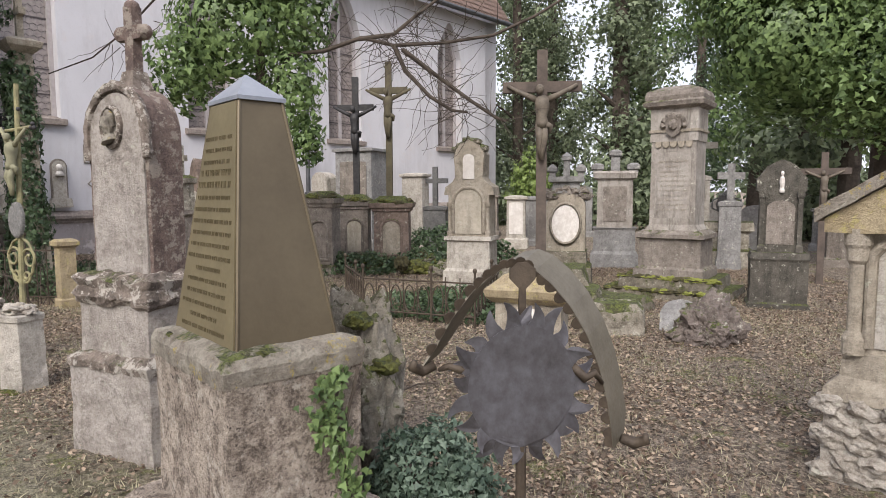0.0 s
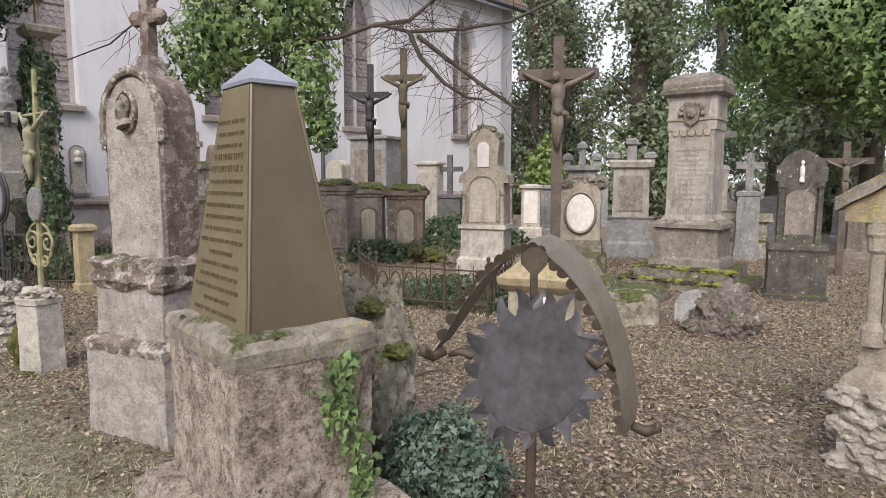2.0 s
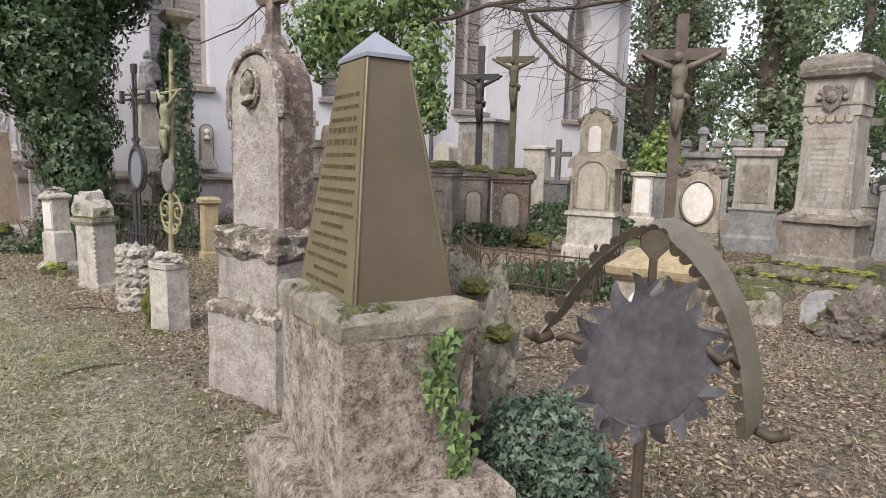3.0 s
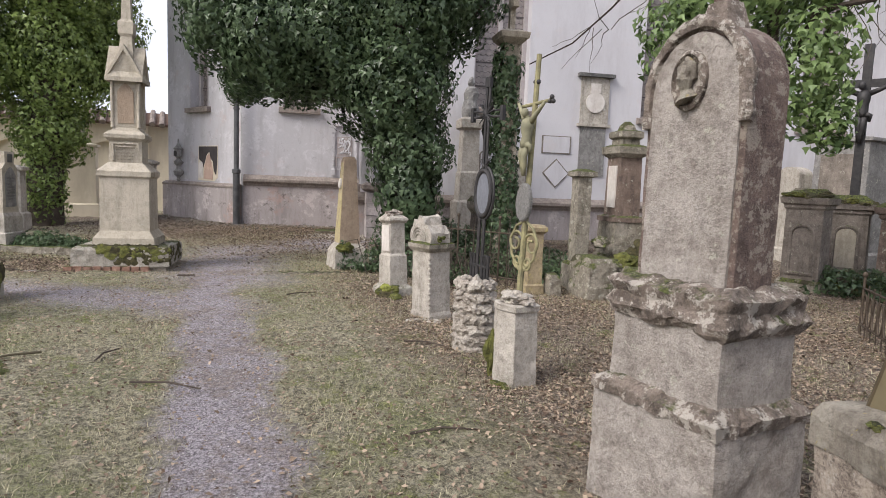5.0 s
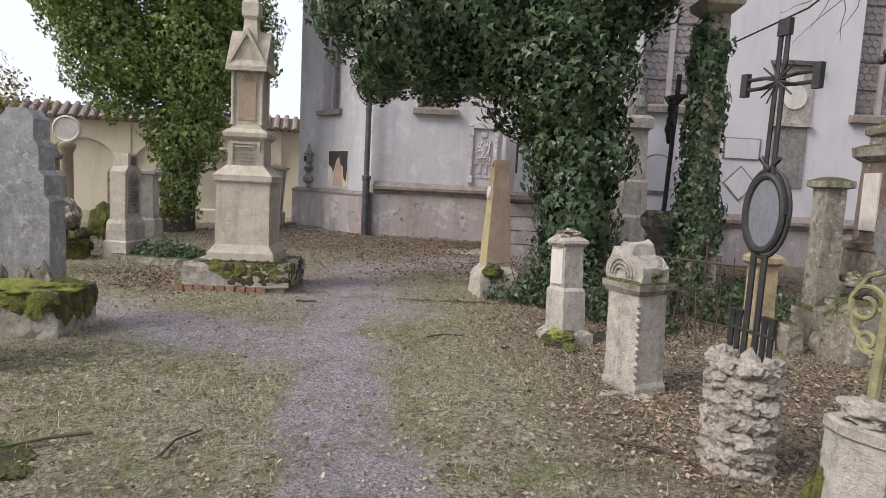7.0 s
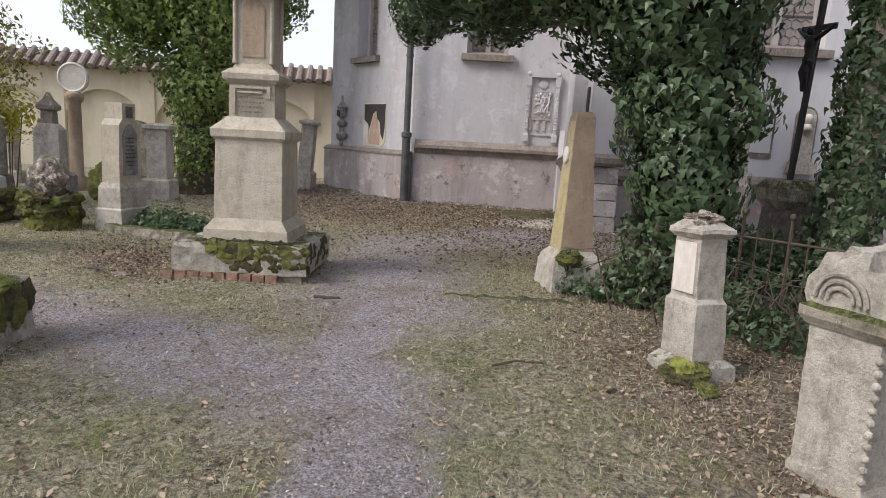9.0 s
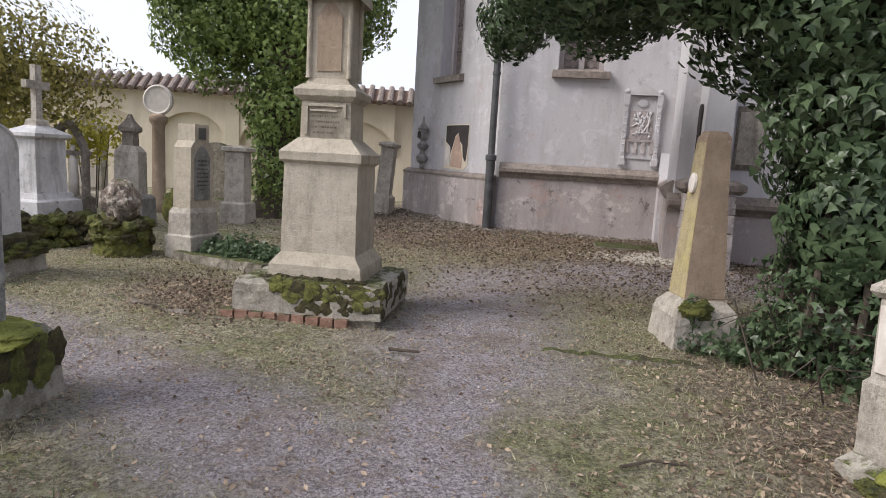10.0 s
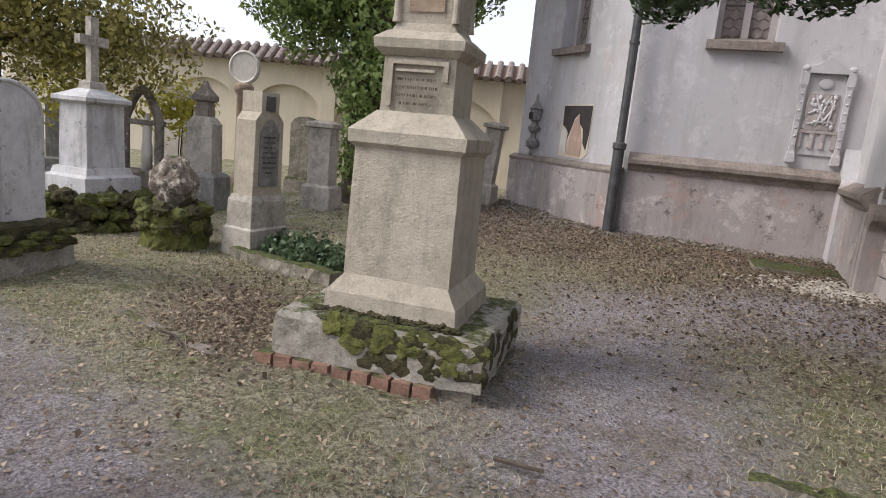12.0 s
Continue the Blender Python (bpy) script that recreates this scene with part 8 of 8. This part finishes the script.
def wall_niche():
    o = thing("wall_niche", "shallow arched wall niche with a small pale statue and plate", "wall memorial", on_wall(mN, 3.74))
    bm = bmesh.new()
    slab_of(bm, arch_outline(0.17, 2.1, 0.18, 12, base=1.25), -0.03, -0.002)
    part("back_plate", bm, M_DUSK, o)
    bm = bmesh.new()
    slab_of(bm, arch_outline(0.135, 2.1, 0.14, 12, base=1.27), -0.06, -0.031)
    part("stele", worn(bm, 0.006, 0.2, 0), M_PALE, o, "pale arched stele")
    bm = bmesh.new()
    ball(bm, (0, -0.07, 2.08), 0.07, 1.2)
    tube(bm, [(0, -0.06, 2.0), (0, -0.06, 1.9)], [0.06, 0.1], 10)
    part("bust", bm, M_WHITE, o, "small worn bust", smooth=True)
    bm = bmesh.new()
    stack(bm, [(1.2, 0.22, 0.08), (1.4, 0.2, 0.07)], 0, -0.08)
    part("shelf", worn(bm, 0.008, 0.2, 0), M_PALE, o)


wall_niche()


def framed_plate(name, label, m, s, outline, mat, border=M_DUSK, d=0.02):
    o = thing(name, label, "wall memorial", on_wall(m, s))
    cx = sum(p[0] for p in outline) / len(outline)
    cz = sum(p[1] for p in outline) / len(outline)
    bm = bmesh.new()
    slab_of(bm, outline, -d, -0.002)
    part("border", bm, border, o)
    bm = bmesh.new()
    w = max(abs(p[0] - cx) for p in outline)
    slab_of(bm, [(cx + (x - cx) * (1 - 0.035 / w), cz + (z - cz) * (1 - 0.035 / w)) for x, z in outline], -d - 0.006, -d)
    part("plate", bm, mat, o)


framed_plate("wall_plate", "rectangular pale wall plate with a dark edge", mN, 4.64, [(-0.37, 2.2), (0.37, 2.2), (0.37, 2.62), (-0.37, 2.62)], M_PLASTER)
framed_plate("diamond_plate", "diamond-shaped pale wall plate with a dark edge", mN, 4.66, [(0, 1.38), (0.34, 1.73), (0, 2.08), (-0.34, 1.73)], M_PLASTER)
framed_plate("arched_wall_plate", "pale arched plate with a thin dark border on the church wall", mN, 3.0, arch_outline(0.26, 2.08, 0.14, 10, base=1.42), M_PLASTER)
framed_plate("low_wall_plate", "pale upright plate on the church wall", mN, 0.95, [(-0.2, 1.5), (0.2, 1.5), (0.2, 2.4), (-0.2, 2.4)], M_PALE)


def epitaph():
    o = thing("wall_epitaph", "tall two-part plaster epitaph with a rosette under a dark ledge", "wall memorial", on_wall(mN, 5.55))
    bm = bmesh.new()
    box(bm, -0.36, 0.36, -0.05, -0.002, 2.95, 4.05)
    part("upper_panel", worn(bm, 0.008, 0.3, 0), M_PALE, o)
    bm = bmesh.new()
    box(bm, -0.46, 0.46, -0.14, -0.002, 4.05, 4.13)
    part("ledge", worn(bm, 0.01, 0.3, 0), M_DARK, o)
    bm = bmesh.new()
    slab_of(bm, [(0.24 * math.cos(a), 3.45 + 0.24 * math.sin(a)) for a in [2 * math.pi * k / 24 for k in range(24)]], -0.075, -0.051)
    slab_of(bm, [(-0.13, 3.68), (0.13, 3.68), (0.13, 3.9), (-0.13, 3.9)], -0.073, -0.051)
    part("rosette", bm, M_WHITE, o)
    bm = bmesh.new()
    box(bm, -0.42, 0.42, -0.09, -0.002, 2.88, 2.95)
    part("middle_ledge", worn(bm, 0.008, 0.3, 0), M_PALE, o)
    bm = bmesh.new()
    box(bm, -0.33, 0.33, -0.035, -0.002, 1.7, 2.88)
    part("lower_panel", worn(bm, 0.006, 0.3, 0), M_GREY, o)


epitaph()


def relief_epitaph():
    o = thing("relief_epitaph", "weathered carved relief epitaph with pilasters and small gable", "wall memorial", on_wall(mB, 2.6))
    bm = bmesh.new()
    box(bm, -0.27, 0.27, -0.025, -0.002, 1.62, 2.74)
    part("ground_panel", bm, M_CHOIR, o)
    for s in (-1, 1):
        bm = bmesh.new()
        stack(bm, [(1.5, 0.055, 0.045), (1.62, 0.05, 0.04), (1.66, 0.035, 0.03), (2.55, 0.035, 0.03), (2.6, 0.05, 0.045), (2.78, 0.05, 0.045)], s * 0.29, -0.045)
        for k in range(7):
            ball(bm, (s * 0.29, -0.07, 1.75 + 0.12 * k), 0.02)
        ball(bm, (s * 0.29, -0.06, 2.82), 0.05)
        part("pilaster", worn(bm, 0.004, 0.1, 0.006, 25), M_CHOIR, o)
    bm = bmesh.new()
    slab_of(bm, [(-0.33, 2.76), (0.33, 2.76), (0.0, 2.98)], -0.09, -0.002)
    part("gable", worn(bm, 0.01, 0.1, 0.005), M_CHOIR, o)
    bm = bmesh.new()
    box(bm, -0.2, 0.2, -0.04, -0.026, 1.98, 2.48)
    part("relief_field", worn(bm, 0.006, 0.05, 0.008, 25), M_PLINTH, o)
    bm = bmesh.new()
    for k in range(26):
        rg = random.Random(k)
        ball(bm, (rg.uniform(-0.17, 0.17), -0.038, rg.uniform(2.02, 2.46)), rg.uniform(0.014, 0.03), 1.3, 8)
    for x0, z0, x1, z1 in ((-0.05, 2.04, 0.1, 2.46), (-0.1, 2.46, 0.05, 2.06), (-0.16, 2.2, 0.0, 2.28), (0.05, 2.12, 0.16, 2.3), (-0.15, 2.06, 0.15, 2.1), (0.1, 2.05, 0.15, 2.45)):
        tube(bm, [(x0, -0.04, z0), ((x0 + x1) / 2, -0.048, (z0 + z1) / 2 + 0.01), (x1, -0.04, z1)], 0.014, 6)
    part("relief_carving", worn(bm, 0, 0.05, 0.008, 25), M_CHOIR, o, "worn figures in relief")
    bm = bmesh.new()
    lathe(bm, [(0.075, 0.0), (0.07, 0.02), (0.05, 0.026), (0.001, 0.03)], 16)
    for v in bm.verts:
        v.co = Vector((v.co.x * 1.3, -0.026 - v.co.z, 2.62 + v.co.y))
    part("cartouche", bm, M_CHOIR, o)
    bm = bmesh.new()
    for x in (-0.22, -0.07, 0.07, 0.22):
        box(bm, x - 0.03, x + 0.03, -0.05, -0.026, 1.72, 1.95)
    box(bm, -0.25, 0.25, -0.055, -0.026, 1.93, 1.97)
    part("base_carving", worn(bm, 0.005, 0.08, 0.006), M_PLINTH, o)


relief_epitaph()


def wall_urn():
    o = thing("wall_lantern", "tiered grey stone lantern fixed to the church corner", "wall memorial", on_wall(mA, 0.72))
    bm = bmesh.new()
    lathe(bm, [(0.02, 1.15), (0.05, 1.2), (0.04, 1.27), (0.12, 1.34), (0.13, 1.44), (0.06, 1.5), (0.05, 1.58), (0.11, 1.64), (0.12, 1.7), (0.06, 1.76), (0.05, 1.8), (0.1, 1.84), (0.1, 2.02), (0.13, 2.05), (0.07, 2.12), (0.03, 2.2), (0.02, 2.32)], 12, 0, -0.13)
    part("body", bm, M_GREY, o)
    bm = bmesh.new()
    box(bm, -0.05, 0.05, -0.14, -0.001, 1.36, 1.42)
    box(bm, -0.05, 0.05, -0.14, -0.001, 1.66, 1.7)
    part("bracket", bm, M_GREY, o)
    # openings are dark slabs on the body, their inner shade painted as colour
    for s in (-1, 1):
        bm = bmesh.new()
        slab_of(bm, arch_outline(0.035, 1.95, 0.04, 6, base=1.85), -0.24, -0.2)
        part("opening", bm, M_HOLLOWSHADE, o, "small dark sheet painted as an opening's shade", pose(s * 0.02, 0.0, 0))


wall_urn()


def broken_niche():
    o = thing("broken_niche", "rectangular wall niche with broken plaster showing red patches", "wall memorial", on_wall(mA, 1.9))
    bm = bmesh.new()
    slab_of(bm, [(-0.42, 1.22), (0.3, 1.2), (0.46, 1.3), (0.47, 2.14), (-0.4, 2.14)], -0.012, -0.002)
    part("bare_patch", worn(bm, 0, 0.1, 0.004), M_WALLTAN, o, "pinkish bare plaster")
    # the hollow's shade is painted as a flat dark sheet on the wall
    bm = bmesh.new()
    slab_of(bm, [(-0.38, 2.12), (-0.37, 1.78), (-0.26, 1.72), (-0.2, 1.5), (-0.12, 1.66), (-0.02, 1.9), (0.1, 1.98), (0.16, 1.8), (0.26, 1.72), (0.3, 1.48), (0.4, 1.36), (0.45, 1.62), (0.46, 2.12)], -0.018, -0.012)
    part("recess", bm, M_HOLLOWSHADE, o, "flat dark sheet painted as a hollow's shade")
    bm = bmesh.new()
    slab_of(bm, [(-0.16, 1.26), (0.26, 1.24), (0.28, 1.46), (0.2, 1.7), (0.1, 1.95), (0.0, 1.86), (-0.1, 1.6)], -0.026, -0.019)
    part("red_stone", worn(bm, 0, 0.1, 0.006), M_PINK, o, "faded pink plaster")
    bm = bmesh.new()
    slab_of(bm, arch_outline(0.1, 1.6, 0.12, 8, base=1.28), -0.03, -0.019)
    part("pale_fragment", bm, M_WHITE, o, "", pose(-0.28, 0, 0))


broken_niche()


def wall_statue():
    q = P3 + 2.35 * ALONG + 0.55 * OUT
    o = thing("wall_statue", "weathered grey standing statue on a tall pale pedestal by the church", "statue", place(q.x, q.y, -42))
    block("pedestal", [(-0.1, 0.36, 0.32), (0.9, 0.34, 0.3), (0.95, 0.28, 0.24), (1.55, 0.26, 0.22), (1.6, 0.22, 0.2), (2.5, 0.2, 0.18), (2.55, 0.28, 0.25), (2.72, 0.28, 0.25), (2.78, 0.2, 0.18)], M_PALE, o)
    bm = bmesh.new()
    lathe(bm, [(0.18, 2.76), (0.2, 2.95), (0.15, 3.15), (0.17, 3.3), (0.14, 3.42), (0.05, 3.47), (0.08, 3.54), (0.07, 3.62), (0.02, 3.68)], 14)
    part("figure", worn(bm, 0, 0.06, 0.03, 9), M_GREY, o, "draped stone figure")


wall_statue()


def layered_tomb():
    q = P3 + 0.25 * OUT + 0.4 * ALONG
    o = thing("layered_tomb", "heavy layered pale stone pedestal against the church corner", "tomb", place(q.x, q.y, -42))
    for k in range(4):
        block("course", [(-0.1 if k == 0 else 0.26 * k + 0.005, 0.4 - 0.02 * k, 0.32), (0.26 * k + 0.25, 0.4 - 0.02 * k, 0.31)], M_PLINTH, o, "", 0.012, 0.01, 0.09, None, k)
    block("cap", [(1.05, 0.4, 0.34), (1.1, 0.46, 0.4), (1.18, 0.46, 0.4), (1.24, 0.36, 0.3)], M_SILL, o)
    block("upper", [(1.22, 0.26, 0.2), (2.6, 0.24, 0.18)], M_PLASTER, o, "", 0.015, 0.006)
    # dark sheet on the front face paints the niche's shade
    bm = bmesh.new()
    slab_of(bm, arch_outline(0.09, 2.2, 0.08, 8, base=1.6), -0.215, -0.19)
    part("niche", bm, M_HOLLOWSHADE, o, "dark arched sheet painted as a niche's shade")


layered_tomb()

# rubble and white pebbles at the church's foot
def stones(name, label, centre, spread, count, size, mat, seed):
    rg = np.random.default_rng(seed)
    bm = bmesh.new()
    for _ in range(count):
        u, v = rg.normal(size=2)
        x, y = centre[0] + spread[0] * u * spread[2] - spread[1] * v * spread[3], centre[1] + spread[0] * u * spread[3] + spread[1] * v * spread[2]
        r = rg.uniform(*size)
        g = ground_z(x, y)
        k = bmesh.ops.create_icosphere(bm, subdivisions=1, radius=r, matrix=Matrix.Translation((x, y, g + r * 0.25)) @ Matrix.Diagonal((1, rg.uniform(0.6, 1), 0.6, 1)))
        for vert in k["verts"]:
            vert.co += Vector(rg.normal(size=3)) * r * 0.15
    return solid(name, bm, mat, label, "stones", kind="stuff")


stones("white_pebbles", "heap of small white pebbles by the church corner", (-11.0, 11.1), (0.42, 0.24, 0.67, 0.74), 1500, (0.014, 0.036), M_PALE, 1)
stones("wall_rubble", "grey rubble and leaves along the church foot", (-13.6, 11.55), (1.1, 0.13, 0.67, 0.74), 260, (0.015, 0.05), M_DUSK, 2)
stones("wall_rubble", "grey rubble along the choir's foot", (-16.6, 10.35), (1.2, 0.18, 1, 0), 320, (0.015, 0.06), M_DUSK, 3)
bm = bmesh.new()
box(bm, -0.7, 0.7, -0.35, 0.35, -0.1, 0.06)
solid("stone_slab", worn(bm, 0.02, 0.1, 0.01), M_MOSSY, "flat mossy stone slab in the ground by the church", "slab", place(-12.05, 11.75, 48))
bm = bmesh.new()
limb(bm, [(-8.9, 5.5, 0.035), (-8.82, 5.58, 0.035), (-8.74, 5.66, 0.04)], 0.014, 0.009, 6)
solid("stick", bm, M_BARK, "short dark stick lying on the gravel", "stick")
for i, (x, y, a, L) in enumerate(((-5.1, 2.9, 0.5, 0.5), (-5.8, 3.0, 2.2, 0.35), (-4.5, 5.0, 0.3, 0.4), (-6.9, 5.7, 1.2, 0.35), (-3.2, 3.5, 0.9, 0.4), (-10.9, 4.1, 0.4, 0.4), (1.2, 4.4, 1.9, 0.4), (-0.3, 4.6, 0.6, 0.3))):
    bm = bmesh.new()
    limb(bm, [(0, 0, 0.02), (L * 0.5, 0.03, 0.03), (L, -0.01, 0.02)], 0.009, 0.005, 5)
    solid("twig", bm, M_BARK, "thin brown twig on the ground", "twig", pose(x, y, ground_z(x, y), 0, 0, math.degrees(a)), "fallen twigs")

# moss cushions and a fallen stick in the grass
for x, y, r in ((-6.22, 2.27, 0.24), (-6.12, 2.33, 0.2)):
    bm = rock((r * 1.3, r, 0.045), 0.35, x, 1, 4, 3)
    solid("moss_cushion", bm, M_MOSS, "flat bright green moss cushion in the grass", "moss", pose(x, y, ground_z(x, y) - 0.012), "moss in the grass")
bm = bmesh.new()
limb(bm, [(-6.29, 2.4, 0.035), (-6.26, 2.62, 0.045), (-6.23, 2.81, 0.035)], 0.006, 0.011, 7)
solid("fallen_branch", bm, M_MOSSWOOD, "straight yellowish fallen branch in the grass", "branch")
